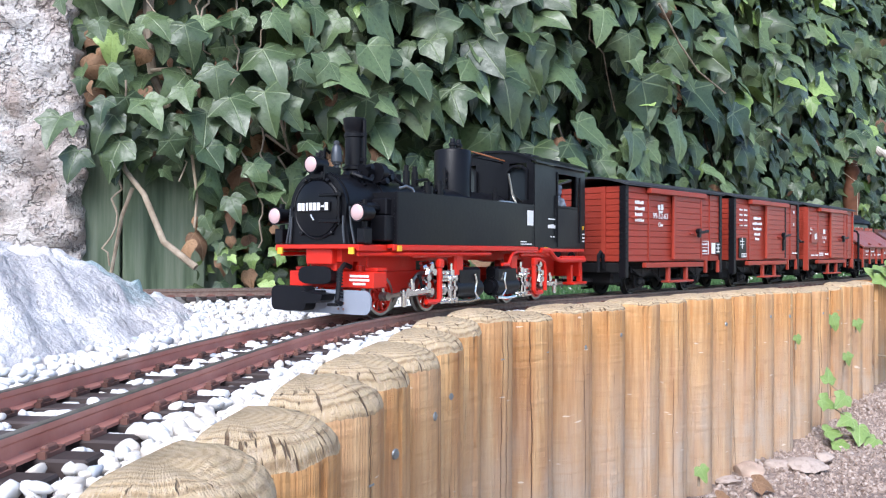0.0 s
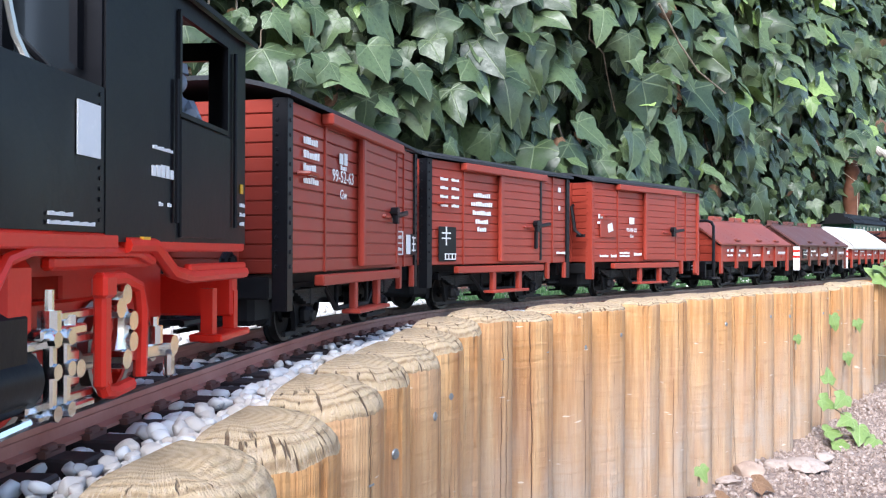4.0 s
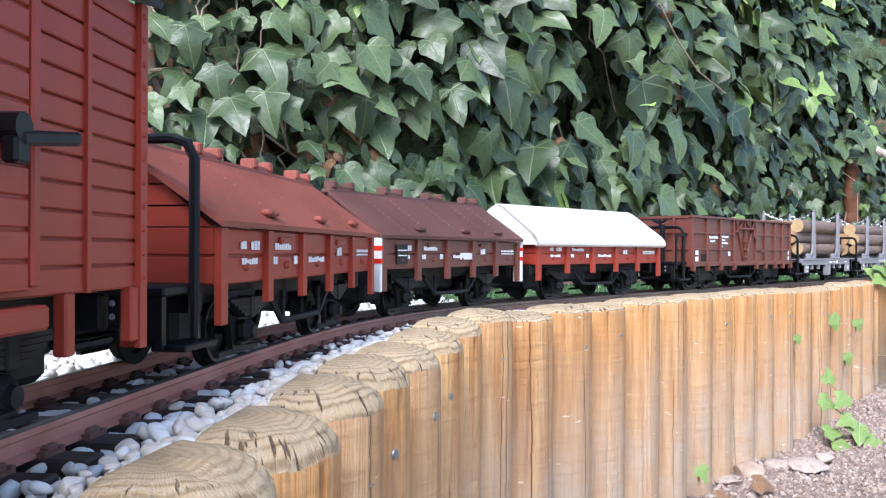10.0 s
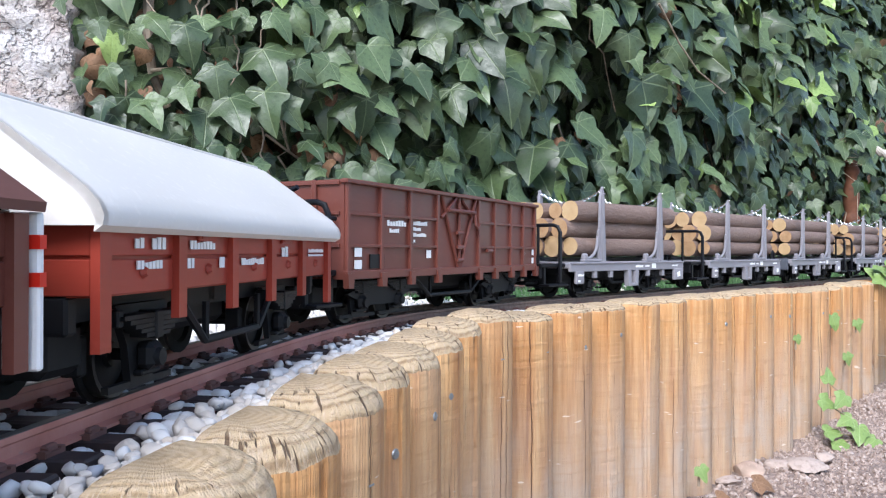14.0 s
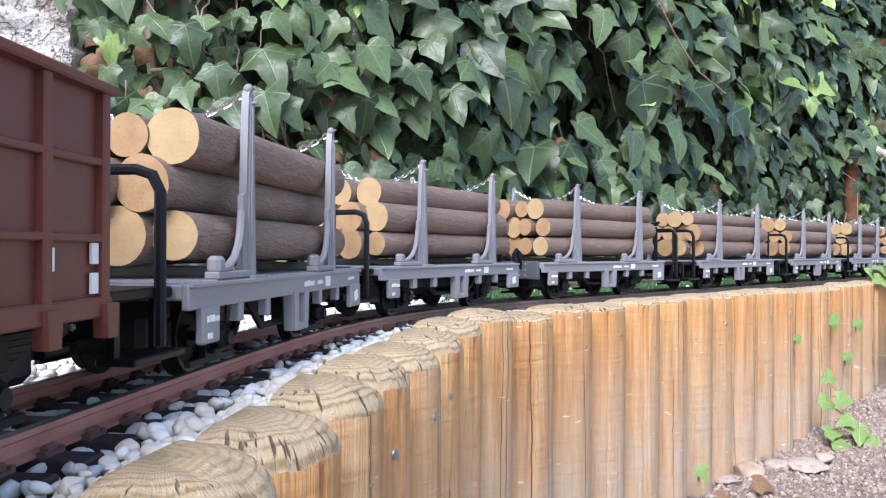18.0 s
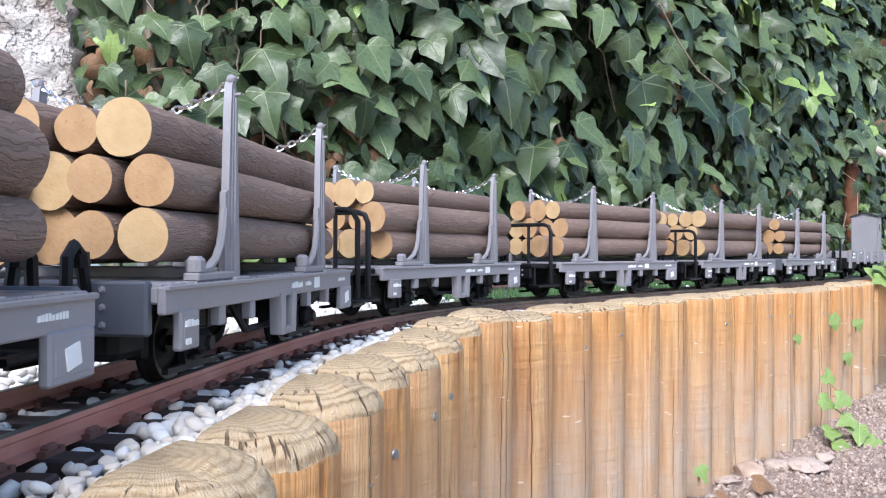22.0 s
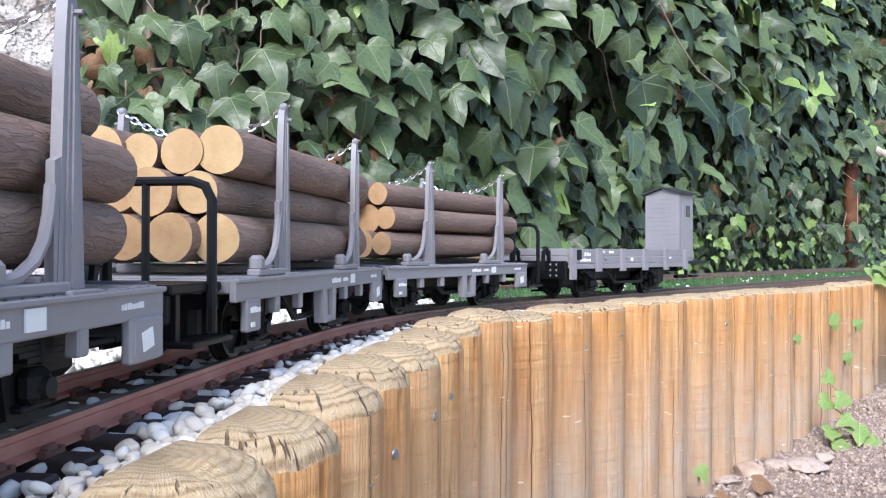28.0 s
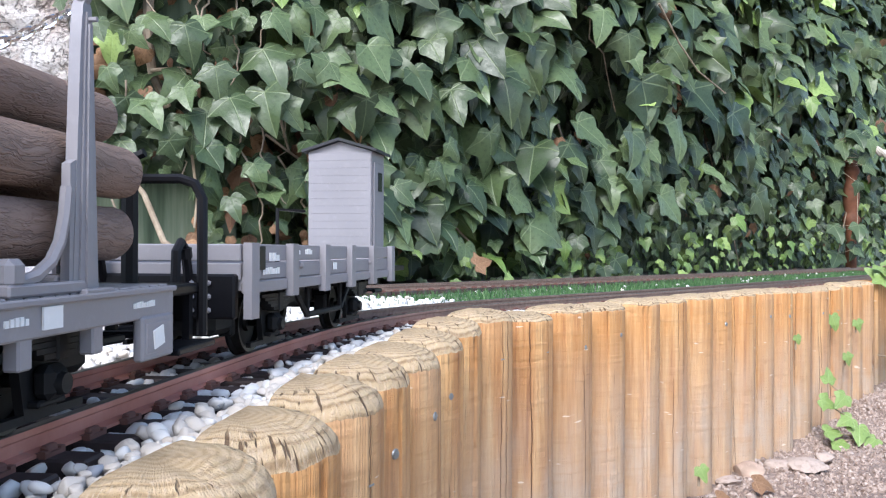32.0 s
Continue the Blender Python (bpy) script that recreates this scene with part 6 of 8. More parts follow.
    if striped:
        for sx, s in ((1, 1), (1, -1), (-1, 1), (-1, -1)):
            b = B()
            box(b, sx * (L / 2 + 0.0035), s * 0.0465, 0.0420, 0.0026, 0.0100, 0.0400, 0.0006)
            st = part("marker_post", b, WHITE, e, "white end post with two red bands")
            for z in (0.0450, 0.0545):
                b = B()
                box(b, sx * (L / 2 + 0.0035), s * 0.0465, z, 0.0032, 0.0106, 0.0036)
                part("red_band", b, LOCO_RED, st)
    if front_platform:
        platform(e, L / 2, 1, 0.034, 0.096, 2)
    else:
        hoses(e, L / 2, 1, 0.032)
    running_gear(e, L, 0.072, sc)


lid_wagon(1.562, "ox-red lidded wagon with brake platform and hinged lids", OX_RED, FADED_RED, False, True, False)
lid_wagon(1.8655, "dull brown lidded wagon with red and white end post", BROWN, paint("faded_brown_lid", (0.125, 0.052, 0.043), 0.55), False, False, True)
lid_wagon(2.158, "red wagon under a smooth cream-white hood", OX_RED, TARP, True, False, False)


# ---- high-sided open wagon ----
def open_wagon(sc):
    L, z0, z1, w = 0.354, 0.0330, 0.1008, 0.0485
    e = empty("open_wagon", "brown high-sided open wagon with ribbed steel walls", "goods wagon", "wagons of the train")
    TRAIN.append((e, sc, 0.112))
    def fx(f):
        return L / 2 - f * L
    b = B()
    box(b, 0, 0, 0.0375, L - 0.002, 2 * w - 0.004, 0.004)
    part("floor", b, BROWN, e)
    for s in (-1, 1):
        b = B()
        box(b, 0, s * (w - 0.0015), (z0 + z1) / 2, L, 0.0030, z1 - z0)
        wall = part("side_wall", b, BROWN, e)
        b = B()
        box(b, 0, s * (w + 0.0012), z1 - 0.0012, L + 0.004, 0.0060, 0.0030, 0.0006)
        part("top_rim", b, BROWN, wall)
        b = B()
        box(b, 0, s * (w + 0.0010), z0 + 0.0030, L, 0.0040, 0.0060, 0.0006)
        part("sole_bar", b, BROWN, wall)
        for f in (0.008, 0.13, 0.25, 0.375, 0.60, 0.70, 0.81, 0.90, 0.992):
            b = B()
            x = fx(f)
            box(b, x, s * (w + 0.0010), (z0 + z1) / 2, 0.0042, 0.0034, z1 - z0, 0.0006)
            prism(b, [(x - 0.0040, z0 + 0.004), (x + 0.0040, z0 + 0.004), (x + 0.0030, z0 - 0.0060), (x - 0.0030, z0 - 0.0060)], "y", s * w, s * (w + 0.0045))
            part("rib", b, BROWN, wall)
        for f0, f1, z in ((0.008, 0.25, 0.078), (0.008, 0.375, 0.056), (0.25, 0.375, 0.078), (0.60, 0.992, 0.078), (0.60, 0.992, 0.056)):
            b = B()
            box(b, (fx(f0) + fx(f1)) / 2, s * (w + 0.0008), z, abs(fx(f1) - fx(f0)), 0.0026, 0.0024, 0.0004)
            part("rib", b, BROWN, wall)
        # the middle door with its braces
        ya = s * (w + 0.0014)
        for p, q in (((0.395, 0.098), (0.485, 0.036)), ((0.580, 0.098), (0.490, 0.036)), ((0.395, 0.080), (0.47, 0.097)), ((0.580, 0.078), (0.500, 0.097)), ((0.487, 0.098), (0.487, 0.036))):
            b = B()
            tube(b, [(fx(p[0]), ya, p[1]), (fx(q[0]), ya, q[1])], 0.0015, 6)
            part("door_brace", b, BROWN, wall)
        b = B()
        rod(b, (fx(0.42), ya + s * 0.002, 0.0865), (fx(0.565), ya + s * 0.002, 0.0865), 0.0017, seg=8)
        tube(b, [(fx(0.565), ya + s * 0.002, 0.0865), (fx(0.565), ya + s * 0.003, 0.075), (fx(0.575), ya + s * 0.003, 0.072), (fx(0.585), ya + s * 0.003, 0.076)], 0.0014, 6)
        part("locking_bar", b, BROWN, wall)
        for f, z in ((0.485, 0.068), (0.485, 0.056), (0.485, 0.045), (0.43, 0.0865), (0.66, 0.0530)):
            b = B()
            rod(b, (fx(f) - 0.006, ya + s * 0.0012, z), (fx(f) + 0.006, ya + s * 0.0012, z), 0.0016, seg=7)
            part("hinge", b, BROWN, wall)
    for s in (-1, 1):
        b = B()
        box(b, s * (L / 2 - 0.0015), 0, (z0 + z1) / 2, 0.0030, 2 * w - 0.006, z1 - z0)
        wall = part("end_wall", b, BROWN, e)
        for z in (0.056, 0.078, 0.0985):
            b = B()
            box(b, s * (L / 2 + 0.0008), 0, z, 0.0026, 2 * w - 0.006, 0.0026, 0.0004)
            part("rib", b, BROWN, wall)
        for yy in (-0.025, 0.025):
            b = B()
            box(b, s * (L / 2 + 0.0010), yy, (z0 + z1) / 2, 0.0034, 0.0040, z1 - z0, 0.0005)
            part("rib", b, BROWN, wall)
    y = w + 0.0006
    bars(e, y, [(fx(0.155), fx(0.235), 0.0730, 0.0042), (fx(0.165), fx(0.205), 0.0675, 0.0030), (fx(0.265), fx(0.33), 0.0740, 0.0032), (fx(0.265), fx(0.30), 0.0695, 0.0028), (fx(0.265), fx(0.325), 0.0650, 0.0028), (fx(0.265), fx(0.275), 0.0605, 0.0028)])
    for f, z, sx, sz in ((0.045, 0.0515, 0.0085, 0.0062), (0.045, 0.0430, 0.0085, 0.0062), (0.335, 0.0500, 0.0065, 0.0062), (0.905, 0.0500, 0.0065, 0.0062), (0.978, 0.0515, 0.0040, 0.0060), (0.978, 0.0430, 0.0040, 0.0060)):
        b = B()
        box(b, fx(f), y + 0.0004, z, sx, 0.0008, sz)
        part("paper_label", b, WHITE, e)
    b = B()
    box(b, fx(0.115), y + 0.0003, 0.0450, 0.0190, 0.0008, 0.0100)
    part("notice_board", b, BLACK, e)
    platform(e, L / 2, 1, 0.036, 0.085, 2, True)
    b = B()
    tube(b, [(L / 2 + 0.004, 0.044, 0.074), (L / 2 + 0.026, 0.044, 0.074), (L / 2 + 0.032, 0.044, 0.070), (L / 2 + 0.032, 0.044, 0.03)], 0.0017, 6)
    part("hand_rail", b, BLACK, e)
    running_gear(e, L, 0.112, sc, 0.026)
    for x in (0.112, -0.112):
        for s in (-1, 1):
            b = B()
            prism(b, [(x - 0.045, 0.022), (x - 0.02, 0.028), (x + 0.02, 0.028), (x + 0.045, 0.022), (x + 0.02, 0.013), (x - 0.02, 0.013)], "y", s * 0.034, s * 0.038)
            part("bogie_frame", b, DULL_BLACK, e)


open_wagon(2.546)


# ---- stake wagons with logs ----
def stake_mesh():
    """Tapered stake: a flanged plate with a raised rib down its middle and an eye on top."""
    b = B()
    prism(b, [(-0.0072, 0.0), (0.0072, 0.0), (0.0056, 0.030), (0.0036, 0.070), (0.0024, 0.081), (0.0012, 0.083), (-0.0012, 0.083), (-0.0024, 0.081), (-0.0036, 0.070), (-0.0056, 0.030)], "y", -0.0030, 0.0004)
    prism(b, [(-0.0044, 0.0), (0.0044, 0.0), (0.0032, 0.030), (0.0018, 0.070), (0.0010, 0.0795), (-0.0010, 0.0795), (-0.0018, 0.070), (-0.0032, 0.030)], "y", 0.0004, 0.0010)
    prism(b, [(-0.0018, 0.0), (0.0018, 0.0), (0.0008, 0.076), (-0.0008, 0.076)], "y", 0.0010, 0.0017)
    prism(b, [(0.0050, 0.002), (0.0088, 0.002), (0.0084, 0.0355), (0.0050, 0.0370)], "y", -0.0024, 0.0002)
    box(b, 0.0, 0.0, -0.0002, 0.0160, 0.0100, 0.0016, 0.0004)
    ball(b, (0, -0.0008, 0.0838), 0.0023, 9, 7)
    rod(b, (0, -0.0034, 0.0775), (0, 0.0034, 0.0775), 0.0008, seg=6)
    return mesh_of(b, "stake", GREY, 30)


def foot_mesh():
    b = B()
    box(b, 0.023, 0, 0.0016, 0.036, 0.0064, 0.0032, 0.0006)
    box(b, 0.0365, 0, 0.0058, 0.0075, 0.0060, 0.0075, 0.0016)
    tube(b, [(0.033, 0, 0.0034), (0.0250, 0, 0.0048), (0.0180, 0, 0.0085), (0.0135, 0, 0.0140), (0.0112, 0, 0.0210), (0.0100, 0, 0.0290)], 0.0018, 7)
    return mesh_of(b, "stake_foot", GREY, 30)


def log_mesh(seed, r, length):
    rng = np.random.default_rng(seed)
    seg, rings = 22, 9
    off = rng.uniform(-9, 9, 3)
    vs, fs, mi = [], [], []
    for j in range(rings + 1):
        x = -length / 2 + length * j / rings
        bend = 0.0006 * noise.noise((x * 12, off[0], 0))
        for i in range(seg):
            a = 2 * math.pi * i / seg
            rr = r * (1 + 0.05 * noise.noise((x * 22 + off[0], math.cos(a) * 1.3 + off[1], math.sin(a) * 1.3 + off[2])))
            vs.append((x, rr * math.cos(a) + bend, rr * math.sin(a)))
    for j in range(rings):
        for i in range(seg):
            a, b_ = j * seg + i, j * seg + (i + 1) % seg
            fs.append((a, b_, b_ + seg, a + seg))
            mi.append(0)
    fs += [tuple(reversed(range(seg))), tuple(rings * seg + i for i in range(seg))]
    mi += [1, 1]
    me = raw_mesh("log", vs, fs, BARK, 40)
    me.materials.append(LOG_END)
    me.polygons.foreach_set("material_index", mi)
    return me


def chain_mesh(y0, y1, z, sag):
    """Links from stake to stake across the load."""
    b = B()
    n = 26
    for k in range(n):
        f = (k + 0.5) / n
        y = y0 + (y1 - y0) * f
        zz = z - sag * 4 * f * (1 - f)
        slope = -sag * 4 * (1 - 2 * f) / (y1 - y0)
        d = Vector((0, 1, slope)).normalized()
        side = Vector((1, 0, 0)) if k % 2 else d.cross(Vector((1, 0, 0)))
        c = Vector((0, y, zz))
        pts = []
        for i in range(9):
            a = 2 * math.pi * i / 8
            pts.append(c + d * 0.0027 * math.cos(a) + side * 0.0015 * math.sin(a))
        tube(b, pts, 0.00055, 4)
    return mesh_of(b, "chain", CHROME, 60)


STAKE, FOOT = stake_mesh(), foot_mesh()
LOGS = [(log_mesh(200 + i, r, ln), r) for i, (r, ln) in enumerate(((0.0112, 0.232), (0.0100, 0.226), (0.0120, 0.236), (0.0105, 0.230), (0.0090, 0.228), (0.0114, 0.224)))]
CHAIN = chain_mesh(-0.0465, 0.0465, 0.1255, 0.016)


DECK_BOARD = plank_mesh("deck_board", 0.0060, 0.0014, 0.0950, GREY)


def stake_wagon(sc, label, seed, front, rear, tall=False):
    L = 0.256
    rng = np.random.default_rng(seed)
    e = empty("stake_wagon", label, "log wagon", "log wagons")
    TRAIN.append((e, sc, 0.072))
    def fx(f):
        return L / 2 - f * L
    b = B()
    box(b, 0, 0, 0.0370, L, 0.0960, 0.0062, 0.0008)
    part("deck", b, GREY, e)
    for k in range(36):
        p = new("deck_board", DECK_BOARD)
        p.parent = e
        p.location = (-L / 2 + 0.0036 + k * 0.00711, 0, 0.0402)
    for s in (-1, 1):
        b = B()
        box(b, 0, s * 0.0478, 0.0352, L + 0.001, 0.0030, 0.0098, 0.0006)
        part("side_sill", b, GREY, e)
        b = B()
        box(b, 0, s * 0.0495, 0.0395, L, 0.0024, 0.0018, 0.0004)
        part("rub_rail", b, GREY, e)
        for f in (0.058, 0.942):
            b = B()
            cx, half = (fx(f) - 0.0030, 0.0078) if f < 0.5 else (fx(f) - 0.0012, 0.0120)
            box(b, cx, s * 0.0485, 0.0240, 2 * half, 0.0036, 0.0145, 0.0008)
            box(b, cx, s * 0.0500, 0.0240, 2 * half - 0.004, 0.0012, 0.0105, 0.0005)
            plate = part("label_plate", b, GREY, e)
            if f < 0.5:
                bars(plate, s * 0.0508, [(cx + 0.0056, cx - 0.0056, 0.0265, 0.0026), (cx + 0.0052, cx + 0.0005, 0.0200, 0.0022)])
            else:
                b = B()
                box(b, fx(f), s * 0.0508, 0.0240, 0.0075, 0.0005, 0.0062, 0, Matrix.Rotation(0.2, 4, "Y"))
                part("paper_label", b, WHITE, plate)
        b = B()
        x = fx(0.51)
        for d in (-0.0088, 0.0088):
            prism(b, [(x + d - 0.0035, 0.032), (x + d + 0.0035, 0.032), (x + d * 0.85 + 0.0032, 0.012), (x + d * 0.85 - 0.0032, 0.012)], "y", s * 0.0440, s * 0.0500)
        box(b, x, s * 0.0470, 0.0135, 0.0150, 0.0060, 0.0040, 0.0012)
        part("stirrup", b, GREY, e)
        for f in (0.20, 0.33, 0.66, 0.80):
            b = B()
            box(b, fx(f), s * 0.0465, 0.0270, 0.0060, 0.0045, 0.0085, 0.0006)
            part("bracket", b, GREY, e)
        bars(e, s * 0.0495, [(fx(0.53), fx(0.60), 0.0352, 0.0030), (fx(0.62), fx(0.66), 0.0352, 0.0022), (fx(0.88), fx(0.94), 0.0352, 0.0020)])
        b = B()
        box(b, fx(0.70), s * 0.0497, 0.0352, 0.0090, 0.0006, 0.0058)
        part("paper_label", b, WHITE, e)
        for x in (0.058, -0.076):
            p = new("stake", STAKE)
            p.parent = e
            p.matrix_basis = Matrix.Translation((x, s * 0.0450, 0.0410)) @ (Matrix.Identity(4) if s > 0 else Matrix.Diagonal((1, -1, 1, 1)))
            p = new("stake_foot", FOOT)
            p.parent = e
            p.location = (x, s * 0.0450, 0.0408)
    for x in (0.058, -0.076):
        b = B()
        box(b, x + 0.002, 0, 0.0432, 0.016, 0.084, 0.0046, 0.0006)
        part("bolster", b, GREY, e)
        p = new("chain", CHAIN)
        p.parent = e
        p.location = (x, 0, 0)
        tagged(p, "bright steel chain between the stakes")
    # logs in three tiers
    tiers = ((4, 0.0582), (4, 0.0788), (3, 0.0985)) if not tall else ((4, 0.0582), (3, 0.0790), (4, 0.0985))
    for n, z in tiers:
        order = rng.permutation(len(LOGS))
        for k in range(n):
            me, r = LOGS[order[k % len(LOGS)]]
            y = (k - (n - 1) / 2) * 0.0208 + rng.uniform(-0.0006, 0.0006)
            y = max(-0.0405 + r, min(0.0405 - r, y)) if n == 4 else y
            p = new("log", me)
            p.parent = e
            flip = math.pi if rng.random() < 0.5 else 0.0
            p.matrix_basis = Matrix.Translation((-0.008 + rng.uniform(-0.006, 0.008), y, z)) @ Matrix.Rotation(flip, 4, "Z") @ Matrix.Rotation(rng.uniform(0, 6.28), 4, "X")
            tagged(p, "dark bark log with pale sawn ends")
    for s, has in ((1, front), (-1, rear)):
        if has:
            platform(e, s * L / 2, s, 0.044, 0.0810, 4, seed in (3, 7), 0.012 if s > 0 else 0.041)
        else:
            b = B()
            box(b, s * (L / 2 + 0.0005), 0, 0.0325, 0.0050, 0.0880, 0.0190, 0.001)
            part("head_stock", b, DARK_GREY, e)
            rivets(e, [(s * (L / 2 + 0.003), yy, z) for yy in (-0.028, -0.020, 0.020, 0.028) for z in (0.027, 0.033, 0.039)], 0.0014, GREY, "x")
            hoses(e, s * (L / 2 + 0.002), s, 0.038)
    running_gear(e, L, 0.072, sc)


DARK_GREY = paint("slate_grey_plastic", (0.085, 0.092, 0.112), 0.42, 0.06, board=False)
stake_wagon(2.912, "grey stake wagon loaded with bark logs, railing in front", 1, True, False, True)
stake_wagon(3.246, "grey stake wagon with log load and front railing", 2, True, False)
stake_wagon(3.550, "grey stake wagon with log load and rear railing", 3, False, True)
stake_wagon(3.9075, "grey stake wagon piled with logs, black front railing", 4, True, False)
stake_wagon(4.2415, "grey stake wagon with chained logs and platform", 5, True, False)
stake_wagon(4.572, "grey stake wagon carrying bark logs behind a railing", 6, True, False, True)
stake_wagon(4.871, "grey stake wagon with logs and slate head stock", 7, False, True)


# ---- low-sided wagon with brake cabin ----
def cabin_wagon(sc):
    L = 0.264
    e = empty("low_sided_wagon", "grey low-sided wagon with a small brake cabin", "goods wagon", "wagons of the train")
    TRAIN.append((e, sc, 0.072))
    def fx(f):
        return L / 2 - f * L
    b = B()
    box(b, 0, 0, 0.0375, L - 0.004, 0.0930, 0.0060)
    part("floor", b, GREY, e)
    low = plank_mesh("plank", L - 0.006, 0.0078, 0.0030, GREY)
    for s in (-1, 1):
        for k in range(2):
            p = new("plank", low)
            p.parent = e
            p.location = (0, s * 0.0460, 0.0430 + k * 0.0085)
        for f in (0.012, 0.205, 0.40, 0.595, 0.79, 0.985):
            b = B()
            prism(b, [(fx(f) - 0.0042, 0.0560), (fx(f) + 0.0042, 0.0560), (fx(f) + 0.0042, 0.0220 if f < 0.1 else 0.0300), (fx(f) - 0.0042, 0.0220 if f < 0.1 else 0.0300)], "y", s * 0.0472, s * 0.0512)
            part("post", b, GREY, e)
        rivets(e, [(fx(f), s * 0.0478, 0.0450) for f in (0.265, 0.435, 0.605, 0.775)], 0.0022, GREY)
        b = B()
        box(b, 0, s * 0.0470, 0.0360, L, 0.0030, 0.0055, 0.0006)
        part("side_sill", b, GREY, e)
    bars(e, 0.0480, [(fx(0.10), fx(0.15), 0.0495, 0.0040), (fx(0.07), fx(0.15), 0.0430, 0.0034), (fx(0.22), fx(0.26), 0.0520, 0.0030), (fx(0.29), fx(0.33), 0.0520, 0.0030), (fx(0.39), fx(0.41), 0.0440, 0.0050), (fx(0.47), fx(0.50), 0.0440, 0.0050), (fx(0.80), fx(0.85), 0.0450, 0.0024)])
    b = B()
    box(b, fx(0.062), 0.0482, 0.0490, 0.0085, 0.0010, 0.0110, 0.0003)
    part("notice_board", b, BLACK, e)
    for x in (L / 2 - 0.002, -L / 2 + 0.002):
        for k in range(2):
            b = B()
            box(b, x, 0, 0.0430 + k * 0.0085, 0.0030, 0.0900, 0.0078, 0.0005)
            part("plank", b, GREY, e)
    # cabin
    x0, x1, zt = -0.157, -0.196, 0.1310
    b = B()
    box(b, (x0 + x1) / 2, 0, (0.0405 + zt) / 2, abs(x1 - x0) - 0.002, 0.0520, zt - 0.0405)
    cab = part("cabin", b, GREY, e, "grey boarded brake cabin")
    for k in range(15):
        b = B()
        box(b, x0 - 0.0002, 0, 0.0430 + k * 0.0060, 0.0016, 0.0512, 0.00594, 0.0001)
        part("plank", b, GREY, cab)
    for s in (-1, 1):
        b = B()
        prism(b, [(-0.0262, zt), (0.0262, zt), (0.0, zt + 0.0080)], "x", x1 + 0.001, x0 - 0.001)
        part("gable", b, GREY, cab) if s > 0 else b.free()
        b = B()
        prism(b, [(s * 0.0305, zt - 0.0005), (s * 0.0305, zt + 0.0018), (0.0, zt + 0.0108), (0.0, zt + 0.0085)], "x", x1 - 0.004, x0 + 0.004)
        part("roof", b, ROOF_GREY, cab, "dark pitched roof")
        b = B()
        box(b, (x0 + x1) / 2, s * 0.0266, 0.0840, 0.0290, 0.0014, 0.0780, 0.0004)
        door = part("door", b, GREY, cab)
        b = B()
        box(b, (x0 + x1) / 2 - 0.001, s * 0.0276, 0.1080, 0.0105, 0.0008, 0.0150)
        part("window", b, GLASS, door, "dark cabin window")
        b = B()
        box(b, (x0 + x1) / 2 - 0.009, s * 0.0282, 0.0830, 0.0030, 0.0020, 0.0015)
        part("handle", b, CHROME, door)
    b = B()
    box(b, -0.167, 0, 0.0385, 0.072, 0.084, 0.004, 0.0006)
    part("platform", b, BLACK, e)
    b = B()
    tube(b, [(x0 + 0.030, -0.040, 0.040), (x0 + 0.030, -0.040, 0.084), (x0 - 0.002, -0.030, 0.084)], 0.0014, 6)
    part("hand_rail", b, BLACK, e)
    b = B()
    box(b, L / 2 + 0.001, 0, 0.0320, 0.0050, 0.0880, 0.0200, 0.001)
    part("head_stock", b, BLACK, e)
    rivets(e, [(L / 2 + 0.004, yy, z) for yy in (-0.032, -0.024, 0.024, 0.032) for z in (0.026, 0.032, 0.038)], 0.0014, GREY, "x")
    hoses(e, L / 2 + 0.002, 1, 0.040)
    running_gear(e, L, 0.072, sc, 0.0, 0.066)


cabin_wagon(5.216)


# ---- the locomotive ----
def red_wheel_meshes(r):
    """Axle, and the centre and tyre of the wheel on either side."""
    b = B()
    rod(b, (0, -0.030, 0), (0, 0.030, 0), 0.0022, seg=8)
    axle = mesh_of(b, "axle", DULL_BLACK, 30)
    sides = []
    for s in (-1, 1):
        b = B()
        y = s * 0.0225
        for k in range(10):
            a = 2 * math.pi * k / 10
            box(b, math.cos(a) * r * 0.46, y, math.sin(a) * r * 0.46, r * 0.86, 0.0022, 0.0020, 0, Matrix.Rotation(-a, 4, "Y"))
        m = Matrix.Translation((0, y, 0)) @ Matrix.Rotation(-s * math.pi / 2, 4, "X")
        lathe(b, [(0.0005, -0.002), (r * 0.26, -0.002), (r * 0.26, 0.0035), (0.0005, 0.0036)], 14, m)
        box(b, 0.0035, y + s * 0.001, 0, 0.0125, 0.0036, 0.0062, 0.001)
        lathe(b, [(r * 0.76, -0.0016), (r * 0.86, -0.0016), (r * 0.86, 0.0020), (r * 0.76, 0.0020)], 24, m, True)
        prism(b, [(-r * 0.82 * math.cos(a), r * 0.82 * math.sin(a)) for a in (-0.8, -0.4, 0, 0.4, 0.8)], "y", y - 0.001, y + 0.001)
        hub = mesh_of(b, "wheel_centre", LOCO_RED, 30)
        b = B()
        m = Matrix.Translation((0, s * 0.0215, 0)) @ Matrix.Rotation(-s * math.pi / 2, 4, "X")
        lathe(b, [(r * 0.84, -0.0026), (r + 0.0022, -0.0028), (r + 0.0022, -0.0014), (r, -0.0006), (r * 0.985, 0.0032), (r * 0.85, 0.0032)], 26, m, True)
        sides.append((hub, mesh_of(b, "tyre", BRIGHT_TREAD, 35)))
    return axle, sides


BRIGHT_TREAD = Mat("bright_wheel_tread", 0.35, 1.0).color((0.30, 0.29, 0.27)).m
CRANKS = []
BELL = Mat("grey_bell_metal", 0.4, 0.6).color((0.07, 0.075, 0.085)).m


